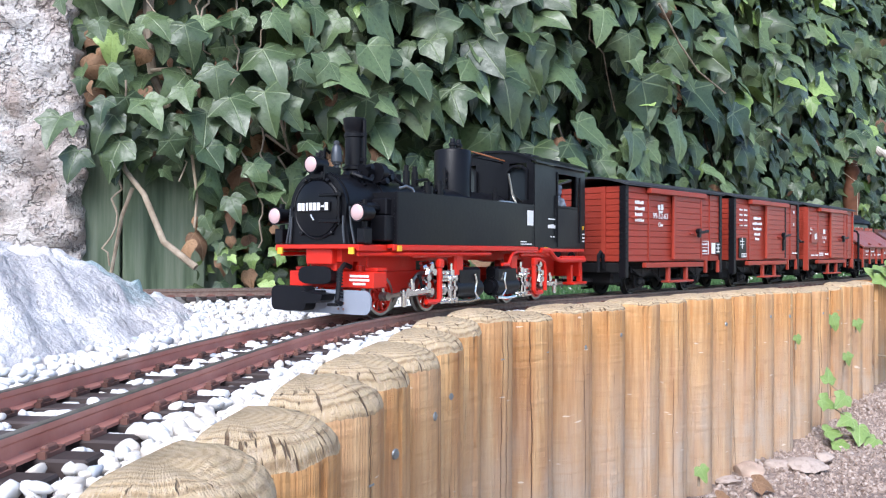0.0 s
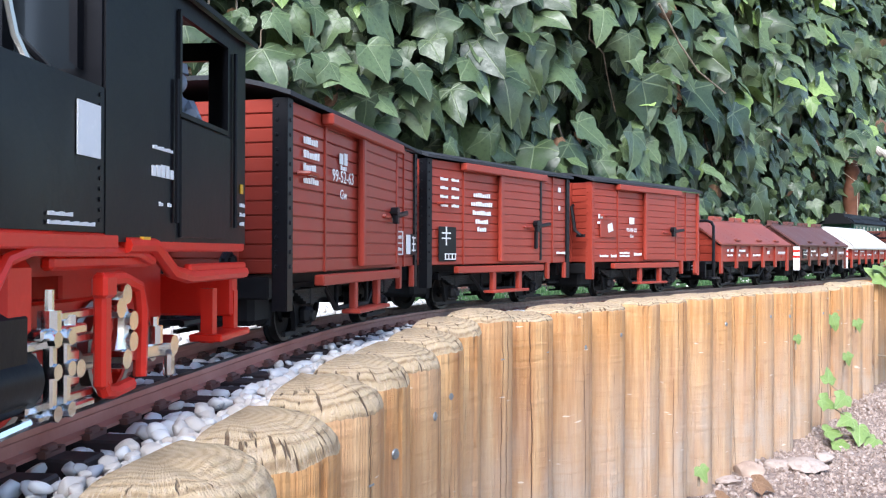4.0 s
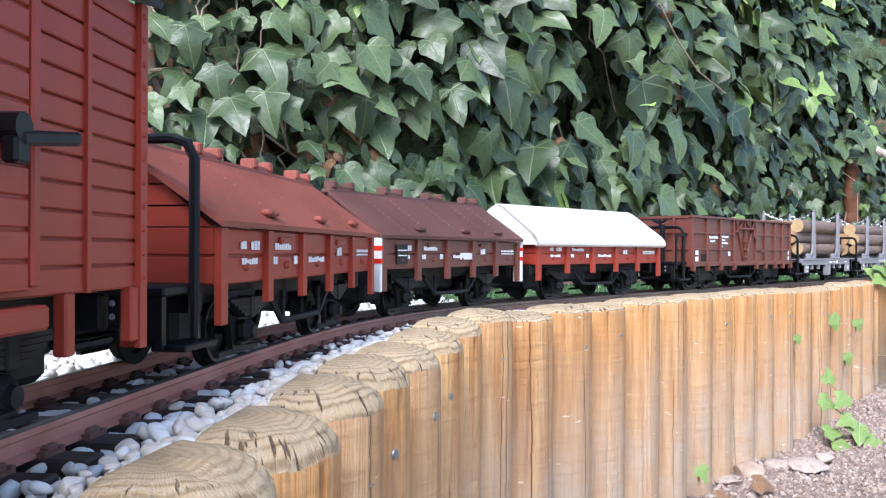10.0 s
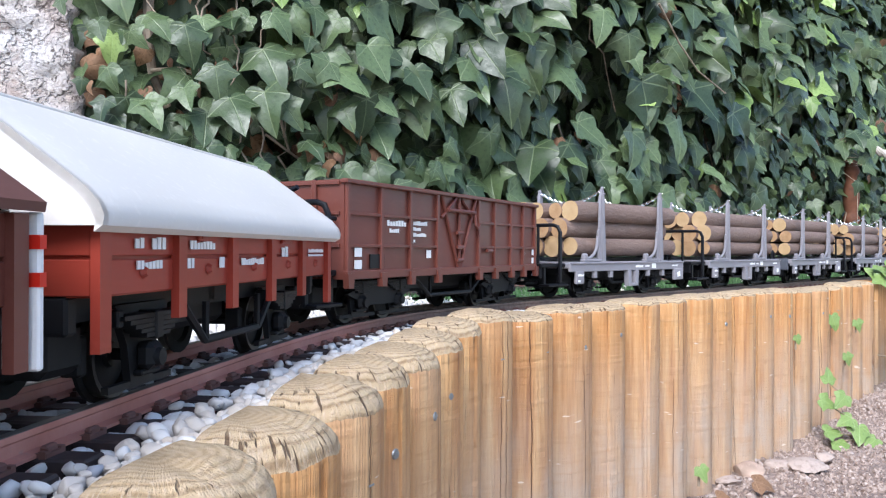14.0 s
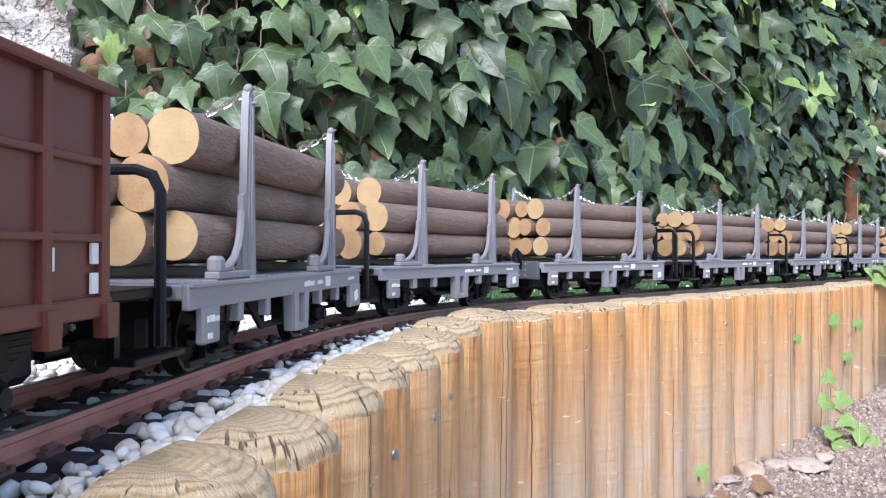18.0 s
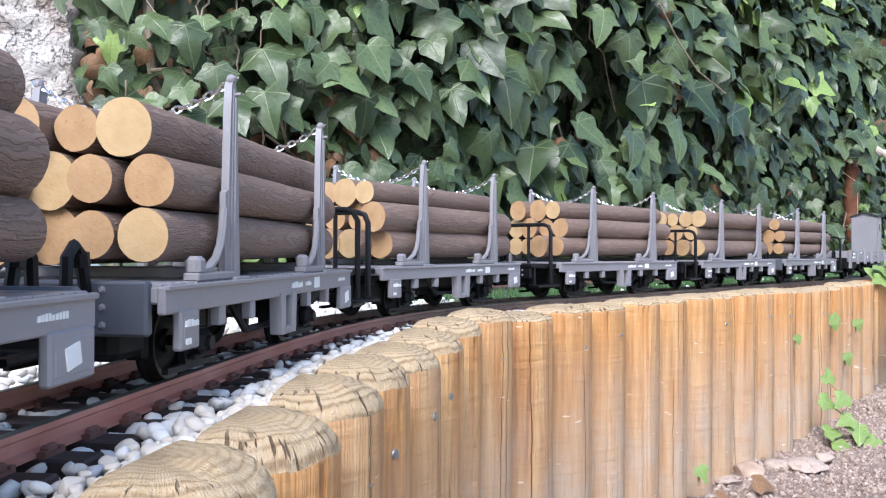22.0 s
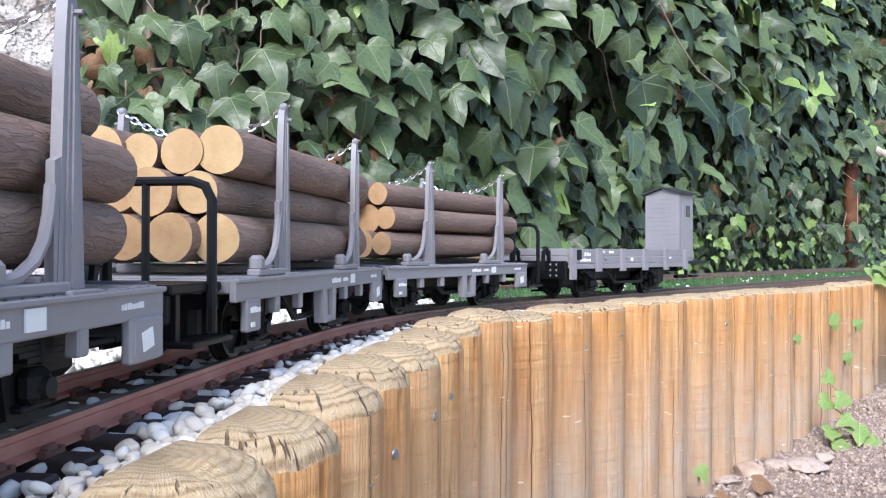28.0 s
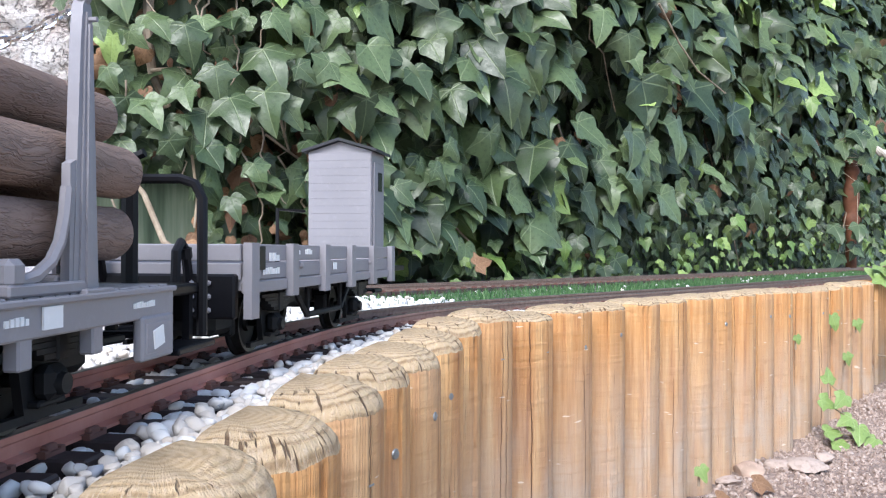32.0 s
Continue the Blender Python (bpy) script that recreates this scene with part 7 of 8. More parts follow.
def rounded(y0, y1, z0, z1, r):
    """Outline of an upright plate with rounded corners."""
    out = []
    for cy, cz, a0 in ((y1 - r, z1 - r, 0), (y0 + r, z1 - r, 90), (y0 + r, z0 + r, 180), (y1 - r, z0 + r, 270)):
        out += [(cy + r * math.cos(radians(a0 + k * 18)), cz + r * math.sin(radians(a0 + k * 18))) for k in range(6)]
    return out


def locomotive(sc):
    e = empty("steam_locomotive", "black and red narrow-gauge tank locomotive with lit lamps", "locomotive")
    TRAIN.append((e, sc, 0.106))
    # running plate and main frame
    b = B()
    box(b, 0.030, 0, 0.0560, 0.250, 0.0970, 0.0030, 0.0006)
    box(b, 0.172, 0, 0.0555, 0.036, 0.0840, 0.0034, 0.0006)
    box(b, -0.158, 0, 0.0540, 0.110, 0.0980, 0.0040, 0.0008)
    for s in (-1, 1):
        box(b, 0.030, s * 0.0480, 0.0550, 0.250, 0.0022, 0.0044, 0.0006)
        box(b, 0.172, s * 0.0410, 0.0545, 0.036, 0.0022, 0.0046, 0.0006)
        tube(b, [(-0.100, s * 0.0485, 0.0540), (-0.120, s * 0.0485, 0.0540), (-0.136, s * 0.0485, 0.0450), (-0.150, s * 0.0485, 0.0430), (-0.213, s * 0.0485, 0.0430)], 0.0026, 8)
        box(b, -0.182, s * 0.0480, 0.0440, 0.064, 0.0030, 0.0070, 0.0008)
    frame_ob = part("running_plate", b, LOCO_RED, e, "signal-red running plate")
    b = B()
    for s in (-1, 1):
        tube(b, [(0.186, s * 0.0385, 0.0500), (0.155, s * 0.0400, 0.0500), (0.145, s * 0.0465, 0.0500), (0.000, s * 0.0465, 0.0500)], 0.0017, 8)
        tube(b, [(-0.022, s * 0.0470, 0.0400), (-0.034, s * 0.0470, 0.0400), (-0.042, s * 0.0470, 0.0500), (-0.052, s * 0.0470, 0.0525), (-0.110, s * 0.0470, 0.0520), (-0.122, s * 0.0470, 0.0490)], 0.0018, 8)
        for x in (0.130, 0.090, 0.050, 0.012):
            rod(b, (x, s * 0.0455, 0.0495), (x, s * 0.0455, 0.0550), 0.0012, seg=6)
    part("pipe", b, LOCO_RED, frame_ob)
    b = B()
    box(b, 0.0, 0, 0.0490, 0.360, 0.0360, 0.0100)
    box(b, 0.118, 0, 0.0340, 0.080, 0.0340, 0.0320, 0.001)
    box(b, -0.160, 0, 0.0360, 0.080, 0.0340, 0.0260, 0.001)
    part("main_frame", b, LOCO_RED, e)
    b = B()
    for s in (-1, 1):
        box(b, 0.1905, s * 0.0360, 0.0525, 0.0014, 0.0050, 0.0050)
        for x in (0.148, -0.112):
            box(b, x, s * 0.0495, 0.0545, 0.0050, 0.0014, 0.0046)
    part("inspection_mark", b, YELLOW, e, "small yellow marks")
    # boiler and smokebox
    zc, rb = 0.0850, 0.0265
    turn_x = Matrix.Rotation(math.pi / 2, 4, "Y")
    b = B()
    lathe(b, [(rb, -0.100), (rb, 0.105), (rb + 0.0014, 0.106), (rb + 0.0014, 0.110), (rb, 0.111)], 32, Matrix.Translation((0.02, 0, zc)) @ turn_x)
    part("boiler", b, LOCO_BLACK, e)
    # smokebox: round above, its front plate and saddle spread down to the running plate
    xs, rs = 0.1870, rb + 0.0018
    arch = [(rs * math.cos(a), zc + rs * math.sin(a)) for a in (radians(-12 + 204 * k / 32) for k in range(33))]
    b = B()
    prism(b, arch + [(-0.0285, 0.0720), (-0.0315, 0.0575), (0.0315, 0.0575), (0.0285, 0.0720)], "x", 0.1290, xs)
    smoke = part("smokebox", b, LOCO_BLACK, e)
    for x in (0.134, 0.180):
        b = B()
        prism(b, [(y * 1.028, zc + (z - zc) * 1.028) for y, z in arch] + [(y, z) for y, z in reversed(arch)], "x", x, x + 0.0035)
        part("smokebox_band", b, LOCO_BLACK, smoke)
    b = B()
    lathe(b, [(0.0240, 0.0), (0.0238, 0.0014), (0.0226, 0.0020), (0.0218, 0.0014), (0.0214, 0.0022), (0.0170, 0.0036), (0.0090, 0.0047), (0.0003, 0.0050)], 40, Matrix.Translation((xs - 0.0002, 0, zc)) @ turn_x)
    door = part("smokebox_door", b, LOCO_BLACK, smoke, "round black smokebox door")
    for z in (zc + 0.0100, zc - 0.0100):
        b = B()
        box(b, xs + 0.0036, 0.0140, z, 0.0026, 0.0190, 0.0024, 0.0005)
        box(b, xs + 0.0025, 0.0232, z, 0.0034, 0.0030, 0.0036, 0.0006)
        part("hinge_strap", b, LOCO_BLACK, door)
    b = B()
    rod(b, (xs + 0.0030, 0.0232, zc - 0.0130), (xs + 0.0030, 0.0232, zc + 0.0130), 0.0009, seg=8)
    part("hinge_pin", b, LOCO_BLACK, door)
    for deg in (232, 308, 62, 118, 180):
        a = radians(deg)
        b = B()
        box(b, xs + 0.0020, 0.0242 * math.cos(a), zc + 0.0242 * math.sin(a), 0.0030, 0.0026, 0.0034, 0.0006, Matrix.Rotation(a, 4, "X"))
        part("clamp", b, LOCO_BLACK, door)
    b = B()
    rod(b, (0, 0, 0), (0.0005, 0, 0), 0.0006, 0.0004, 6)
    rivet = mesh_of(b, "rivet", LOCO_BLACK, 30)
    for s in (-1, 1):
        for y, z in [(0.0295 - 0.0036 * k, 0.0597) for k in range(8)] + [(0.0297, 0.0632), (0.0288, 0.0667), (0.0280, 0.0702)]:
            head = new("rivet", rivet)
            head.parent = smoke
            head.location = (xs, s * y, z)
    b = B()
    box(b, xs + 0.0052, 0.0, 0.0862, 0.0012, 0.0330, 0.0076, 0.0004)
    plate = part("number_plate", b, LOCO_BLACK, smoke, "black plate with white bars")
    for k in range(8):
        b = B()
        box(b, xs + 0.0060, 0.0136 - k * 0.0039, 0.0862, 0.0006, 0.0016 if k == 5 else 0.0029, 0.0012 if k == 1 else 0.0058)
        part("bar", b, WHITE, plate)
    b = B()
    rod(b, (xs + 0.0060, -0.002, 0.0800), (xs + 0.0068, 0.002, 0.0755), 0.0007, seg=6)
    part("door_handle", b, CHROME, door)
    # chimney
    b = B()
    lathe(b, [(0.0145, 0.108), (0.0112, 0.1135), (0.0086, 0.1175), (0.0098, 0.1185), (0.0098, 0.1205), (0.0078, 0.122), (0.0080, 0.1445), (0.0088, 0.1450), (0.0088, 0.1475), (0.0080, 0.148), (0.0080, 0.150), (0.0090, 0.1515), (0.0094, 0.1600), (0.0086, 0.1605), (0.0070, 0.1600), (0.0068, 0.150)], 24, Matrix.Translation((0.1425, 0, 0)))
    part("chimney", b, LOCO_BLACK, e)
    # bell and generator beside it
    b = B()
    lathe(b, [(0.0020, 0.110), (0.0020, 0.1205), (0.0034, 0.1208), (0.0036, 0.1225), (0.0046, 0.1228), (0.0047, 0.1245), (0.0043, 0.130), (0.0036, 0.1345), (0.0022, 0.1365), (0.0024, 0.1370), (0.0024, 0.1395), (0.0005, 0.1400)], 16, Matrix.Translation((0.1650, 0.0, 0.0)))
    part("bell", b, BELL, e, "small grey metal signal bell")
    b = B()
    rod(b, (0.118, 0.012, 0.1155), (0.148, 0.012, 0.1155), 0.0068, seg=14)
    rod(b, (0.112, 0.012, 0.1155), (0.118, 0.012, 0.1155), 0.0048, seg=12)
    rod(b, (0.128, 0.012, 0.1155), (0.128, 0.012, 0.1230), 0.0030, seg=10)
    tube(b, [(0.150, 0.012, 0.1155), (0.156, 0.015, 0.1120), (0.156, 0.022, 0.1040)], 0.0018, 7)
    tube(b, [(0.126, 0.0185, 0.1155), (0.120, 0.024, 0.1120), (0.108, 0.026, 0.1060)], 0.0016, 7)
    rod(b, (0.132, 0.0190, 0.1155), (0.139, 0.0190, 0.1155), 0.0085, seg=14)
    ball(b, (0.112, 0.012, 0.1155), 0.0058, 10, 7)
    tube(b, [(0.158, 0.010, 0.1130), (0.163, 0.016, 0.1130), (0.161, 0.022, 0.1100), (0.152, 0.024, 0.1080), (0.146, 0.021, 0.1120)], 0.0020, 8)
    for x, y, z in ((0.124, 0.020, 0.112), (0.147, 0.017, 0.119), (0.136, 0.024, 0.108)):
        rod(b, (x, y, z), (x, y + 0.005, z + 0.001), 0.0026, seg=8)
    part("turbo_generator", b, LOCO_BLACK, e)
    b = B()
    tube(b, [(0.1430, 0.0105, 0.1170), (0.1430, 0.0108, 0.1350), (0.1430, 0.0105, 0.1580)], 0.0016, 8)
    for z in (0.1260, 0.1465):
        box(b, 0.1430, 0.0095, z, 0.0042, 0.0050, 0.0036, 0.0006)
    part("exhaust_pipe", b, LOCO_BLACK, e)
    b = B()
    for y in (-0.006, 0.008):
        box(b, 0.180, y, 0.1120, 0.020, 0.0016, 0.0110, 0.0004)
    rod(b, (0.170, -0.010, 0.118), (0.170, -0.010, 0.132), 0.0030, seg=9)
    tube(b, [(0.178, -0.002, 0.124), (0.178, -0.002, 0.130), (0.172, -0.006, 0.1335), (0.166, -0.006, 0.130)], 0.0010, 6)
    part("lamp_bracket", b, LOCO_BLACK, e)
    b = B()
    tube(b, [(0.118, 0.027, 0.1040), (0.112, 0.030, 0.1060), (0.106, 0.032, 0.1040), (0.104, 0.033, 0.0995)], 0.0013, 7)
    part("steam_pipe", b, NICKEL, e)
    for x, y, z, rr in ((0.060, 0.016, 0.104, 0.0055), (0.044, 0.018, 0.106, 0.0042)):
        b = B()
        rod(b, (x, y, z - 0.006), (x, y, z + 0.006), rr, seg=12)
        rod(b, (x, y, z + 0.006), (x, y, z + 0.010), rr * 0.55, seg=8)
        rod(b, (x - 0.008, y, z), (x + 0.008, y, z), rr * 0.4, seg=8)
        part("valve", b, LOCO_BLACK, e)
    b = B()
    for z in (0.104, 0.112, 0.120, 0.128):
        rod(b, (0.0125, 0.004, z), (0.0150, 0.005, z), 0.0024, seg=8)
    rod(b, (0.0150, 0.005, 0.102), (0.0150, 0.005, 0.131), 0.0015, seg=7)
    part("water_gauge", b, LOCO_BLACK, e)
    b = B()
    for x in (0.075, 0.062):
        rod(b, (x, 0.004, 0.110), (x, 0.004, 0.123), 0.0032, seg=10)
        rod(b, (x, 0.004, 0.123), (x, 0.004, 0.128), 0.0022, seg=8)
    rod(b, (0.069, -0.012, 0.110), (0.069, -0.012, 0.121), 0.0050, seg=12)
    tube(b, [(0.052, 0.014, 0.105), (0.052, 0.016, 0.112), (0.060, 0.016, 0.116), (0.075, 0.014, 0.114)], 0.0014, 6)
    part("boiler_valve", b, LOCO_BLACK, e)
    # dome
    b = B()
    lathe(b, [(0.0235, 0.098), (0.0215, 0.1015), (0.0182, 0.1030), (0.0180, 0.1045), (0.0180, 0.1480), (0.0172, 0.1495), (0.0100, 0.1510), (0.0005, 0.1512)], 32, Matrix.Translation((-0.008, 0, 0)))
    dome = part("dome", b, LOCO_BLACK, e)
    b = B()
    for x, y in ((-0.003, 0.003), (-0.013, 0.003)):
        lathe(b, [(0.0032, 0.150), (0.0032, 0.1535), (0.0040, 0.1540), (0.0040, 0.1560), (0.0026, 0.1570), (0.0022, 0.1605), (0.0005, 0.1608)], 12, Matrix.Translation((x, y, 0)))
    part("safety_valve", b, LOCO_BLACK, dome)
    # side tanks
    for s in (-1, 1):
        b = B()
        prism(b, [(0.150, 0.0575), (0.150, 0.0985), (0.136, 0.0995), (-0.087, 0.0995), (-0.087, 0.0575)], "y", s * 0.0240, s * 0.0485)
        tank = part("side_tank", b, LOCO_BLACK, e)
        b = B()
        for k in range(12):
            z = 0.062 + k * 0.0032
            for x in (0.1505,):
                rod(b, (x, s * 0.0462, z), (x + 0.0005, s * 0.0462, z), 0.0007, seg=5)
        for k in range(13):
            rod(b, (-0.084, s * 0.0485, 0.061 + k * 0.003), (-0.084, s * 0.0489, 0.061 + k * 0.003), 0.0007, seg=5)
        part("rivets", b, LOCO_BLACK, tank)
        b = B()
        box(b, 0.148, s * 0.0475, 0.0780, 0.0030, 0.0030, 0.0420, 0.0006)
        part("corner_angle", b, LOCO_BLACK, tank)
        b = B()
        box(b, 0.154, s * 0.038, 0.0700, 0.014, 0.0150, 0.0200, 0.001)
        rod(b, (0.158, s * 0.034, 0.0860), (0.178, s * 0.034, 0.0860), 0.0040, seg=10)
        box(b, 0.152, s * 0.036, 0.0870, 0.010, 0.0140, 0.0130, 0.001)
        part("air_pump", b, LOCO_BLACK, e)
        b = B()
        tube(b, [(0.1885, s * 0.0275, 0.0580), (0.1885, s * 0.0262, 0.0700), (0.1880, s * 0.0262, 0.0790)], 0.0010, 6)
        tube(b, [(0.1850, s * 0.0345, 0.0580), (0.1850, s * 0.0312, 0.0720), (0.1850, s * 0.0300, 0.0860)], 0.0010, 6)
        part("conduit", b, BELL, e)
    b = B()
    tube(b, [(-0.040, 0.030, 0.1000), (-0.050, 0.030, 0.1020), (-0.064, 0.034, 0.1015), (-0.072, 0.038, 0.0995)], 0.0011, 6)
    tube(b, [(-0.072, 0.036, 0.0998), (-0.066, 0.034, 0.1100), (-0.060, 0.033, 0.1300)], 0.0011, 6)
    tube(b, [(-0.066, 0.034, 0.1100), (-0.078, 0.034, 0.1060), (-0.088, 0.034, 0.1020)], 0.0011, 6)
    part("pipework", b, NICKEL, e, "bright steel pipes by the cab")
    b = B()
    rod(b, (-0.052, 0.022, 0.098), (-0.052, 0.022, 0.1120), 0.0024, seg=9)
    rod(b, (-0.052, 0.022, 0.1120), (-0.052, 0.022, 0.1160), 0.0014, seg=7)
    rod(b, (-0.030, 0.006, 0.1460), (-0.086, 0.012, 0.1440), 0.0007, seg=6)
    part("whistle", b, LOCO_BLACK, e)
    b = B()
    tube(b, [(-0.008, 0.010, 0.1505), (-0.040, 0.012, 0.1490), (-0.086, 0.014, 0.1460)], 0.0008, 6)
    part("copper_pipe", b, paint("copper", (0.45, 0.16, 0.06), 0.35, 0.05, board=False), e, "thin copper pipe")
    # cab
    x0, x1 = -0.087, -0.214
    b = B()
    box(b, x1, 0, 0.0790, 0.0022, 0.0950, 0.0500)
    cab = part("cab", b, LOCO_BLACK, e)

    def panel(cx, cy, cz, sx, sy, sz):
        pb = B()
        box(pb, cx, cy, cz, sx, sy, sz)
        part("cab_panel", pb, LOCO_BLACK, cab)

    for s in (-1, 1):
        y = s * 0.0478
        panel((x0 + x1) / 2, y, 0.0775, x0 - x1, 0.0020, 0.0450)
        panel(-0.1125, y, 0.1215, 0.0510, 0.0020, 0.0430)
        panel(-0.2020, y, 0.1215, 0.0240, 0.0020, 0.0430)
        panel(-0.1640, y, 0.1400, 0.0520, 0.0020, 0.0070)
    # front wall with two arched windows
    for y0, y1 in ((-0.0480, -0.0400), (-0.0200, 0.0200), (0.0400, 0.0480)):
        panel(x0, (y0 + y1) / 2, 0.1215, 0.0022, y1 - y0, 0.0430)
    panel(x0, 0, 0.1430 + 0.004, 0.0022, 0.0900, 0.0080)
    panel(x0, 0, 0.1020, 0.0022, 0.0950, 0.0060)
    panel(x1, 0, 0.1400, 0.0022, 0.0950, 0.0080)
    for y in (-0.040, 0.0, 0.040):
        panel(x1, y, 0.1200, 0.0022, 0.0150, 0.0400)
    b = B()
    pts = []
    for k in range(15):
        y = -0.0525 + 0.105 * k / 14
        pts.append((y, 0.1425 + 0.0125 * (1 - (abs(y) / 0.0525) ** 2.4)))
    prism(b, pts + [(y, z + 0.0022) for y, z in reversed(pts)], "x", x1 - 0.006, x0 + 0.004)
    roof = part("roof", b, LOCO_BLACK, cab, "black arched cab roof")
    b = B()
    box(b, -0.150, 0.0, 0.1575, 0.034, 0.030, 0.0030, 0.001)
    part("roof_hatch", b, LOCO_BLACK, roof)
    b = B()
    prism(b, [(y, z) for y, z in pts[1:-1]] + [(pts[-2][0], 0.1440), (pts[1][0], 0.1440)], "x", x0 - 0.0012, x0 + 0.0012)
    part("cab_front", b, LOCO_BLACK, cab)
    for s in (-1, 1):
        b = B()
        yc = s * 0.0300
        outer, inner = [], []
        for k in range(13):
            a = math.pi * k / 12
            outer.append((yc + 0.0125 * math.cos(a), 0.1340 + 0.0070 * math.sin(a)))
            inner.append((yc + 0.0100 * math.cos(a), 0.1330 + 0.0060 * math.sin(a)))
        ring = outer + [(yc - 0.0125, 0.1045), (yc - 0.0100, 0.1065)] + inner[::-1] + [(yc + 0.0100, 0.1065), (yc + 0.0125, 0.1045)]
        va = [b.verts.new((x0 + 0.0045, y, z)) for y, z in ring]
        n1 = len(outer)
        vb = [b.verts.new((x0 + 0.0008, y, z)) for y, z in ring]
        m_ = len(ring)
        for i in range(m_):
            b.faces.new((va[i], va[(i + 1) % m_], vb[(i + 1) % m_], vb[i]))
        for i in range(n1 - 1):
            b.faces.new((va[i], va[i + 1], va[n1 + 2 + (n1 - 1) - (i + 1)], va[n1 + 2 + (n1 - 1) - i]))
        b.faces.new((va[n1 - 1], va[n1], va[n1 + 1], va[n1 + 2]))
        b.faces.new((va[m_ - 2], va[m_ - 1], va[0], va[m_ - 3]))
        win = part("window_frame", b, LOCO_BLACK, cab)
        b = B()
        box(b, x0 - 0.0015, yc, 0.1215, 0.0008, 0.0220, 0.0330)
        part("pane", b, GLASS, win, "dark cab window pane")
        # side window frame
        b = B()
        for z in (0.1005, 0.1365):
            box(b, -0.1640, s * 0.0492, z, 0.0500, 0.0016, 0.0018)
        for x in (-0.1395, -0.1890):
            box(b, x, s * 0.0492, 0.1185, 0.0018, 0.0016, 0.0360)
        rod(b, (-0.136, s * 0.0500, 0.062), (-0.136, s * 0.0500, 0.112), 0.0009, seg=6)
        rod(b, (-0.197, s * 0.0500, 0.062), (-0.197, s * 0.0500, 0.135), 0.0009, seg=6)
        part("side_window_frame", b, LOCO_BLACK, cab)
        b = B()
        box(b, -0.1660, s * 0.0492, 0.0780, 0.0520, 0.0014, 0.0420, 0.0004)
        part("cab_door", b, LOCO_BLACK, cab)
        b = B()
        box(b, -0.0770, s * 0.0490, 0.0860, 0.0125, 0.0005, 0.0150)
        part("paper_label", b, WHITE, e, "white paper label")
        bars(e, s * 0.0492, [(-0.118, -0.134, 0.0865, 0.0012), (-0.117, -0.135, 0.0790, 0.0042), (-0.123, -0.126, 0.0680, 0.0014), (-0.130, -0.133, 0.0680, 0.0014), (-0.056, -0.068, 0.0620, 0.0011), (-0.056, -0.080, 0.0597, 0.0011)])
        bars(e, s * 0.0495, [(-0.205, -0.2115, 0.0720, 0.0016), (-0.205, -0.2115, 0.0680, 0.0016), (-0.205, -0.2105, 0.0640, 0.0016)])
        b = B()
        box(b, -0.2080, s * 0.0492, 0.0790, 0.0030, 0.0006, 0.0040)
        part("inspection_mark", b, YELLOW, e)
    # driver doll
    b = B()
    lathe(b, [(0.0075, 0.085), (0.0085, 0.104), (0.0080, 0.110), (0.0035, 0.1125), (0.0030, 0.1140)], 12, Matrix.Translation((-0.172, 0.034, 0)))
    ball(b, (-0.172, 0.034, 0.1185), 0.0050, 10, 8)
    rod(b, (-0.172, 0.034, 0.1215), (-0.172, 0.034, 0.1255), 0.0056, 0.0050, 10)
    tube(b, [(-0.170, 0.041, 0.109), (-0.164, 0.046, 0.1020), (-0.156, 0.047, 0.1030)], 0.0024, 7)
    part("driver_doll", b, paint("grey_blue_plastic", (0.20, 0.23, 0.28), 0.6, 0.05, board=False), e, "small plain doll at the cab window")
    b = B()
    box(b, -0.200, 0, 0.0800, 0.022, 0.086, 0.040, 0.001)
    rod(b, (-0.110, 0, 0.080), (-0.110, 0, 0.1300), 0.014, seg=14)
    part("cab_fittings", b, DULL_BLACK, cab)
    # lamps
    for x, y, z, r in ((0.1965, 0.0, 0.1185, 0.0064), (0.1900, 0.0400, 0.0812, 0.0066), (0.1900, -0.0440, 0.0800, 0.0066)):
        b = B()
        rod(b, (x - 0.016, y, z), (x - 0.004, y, z), r * 0.9, r, 18)
        rod(b, (x - 0.004, y, z), (x - 0.001, y, z), r * 1.08, seg=18)
        rod(b, (x - 0.010, y, z + r * 0.8), (x - 0.010, y, z + r * 1.5), 0.0022, seg=8)
        if y:
            tube(b, [(x - 0.010, y, z - r), (x - 0.010, y, z - 0.012), (x - 0.012, y * 0.95, 0.0575)], 0.0022, 7)
            box(b, x - 0.010, y, 0.0640, 0.010, 0.008, 0.0120, 0.001)
        else:
            box(b, x - 0.012, 0, z - 0.008, 0.012, 0.014, 0.0060, 0.001)
        lamp_ob = part("headlamp", b, LOCO_BLACK, e)
        b = B()
        lathe(b, [(r * 0.92, 0.0), (r * 0.80, 0.0008), (r * 0.45, 0.0015), (0.0003, 0.0018)], 20, Matrix.Translation((x - 0.0009, y, z)) @ turn_x)
        part("lens", b, LAMP, lamp_ob, "glowing pinkish lamp lens")
    # front: beam, coupling, rail guard
    fx0 = 0.168
    b = B()
    box(b, fx0, 0, 0.0300, 0.010, 0.0860, 0.0130, 0.001)
    box(b, fx0 + 0.002, 0, 0.0425, 0.022, 0.0260, 0.0120, 0.001)
    box(b, 0.180, 0, 0.0480, 0.012, 0.0260, 0.0120, 0.0006)
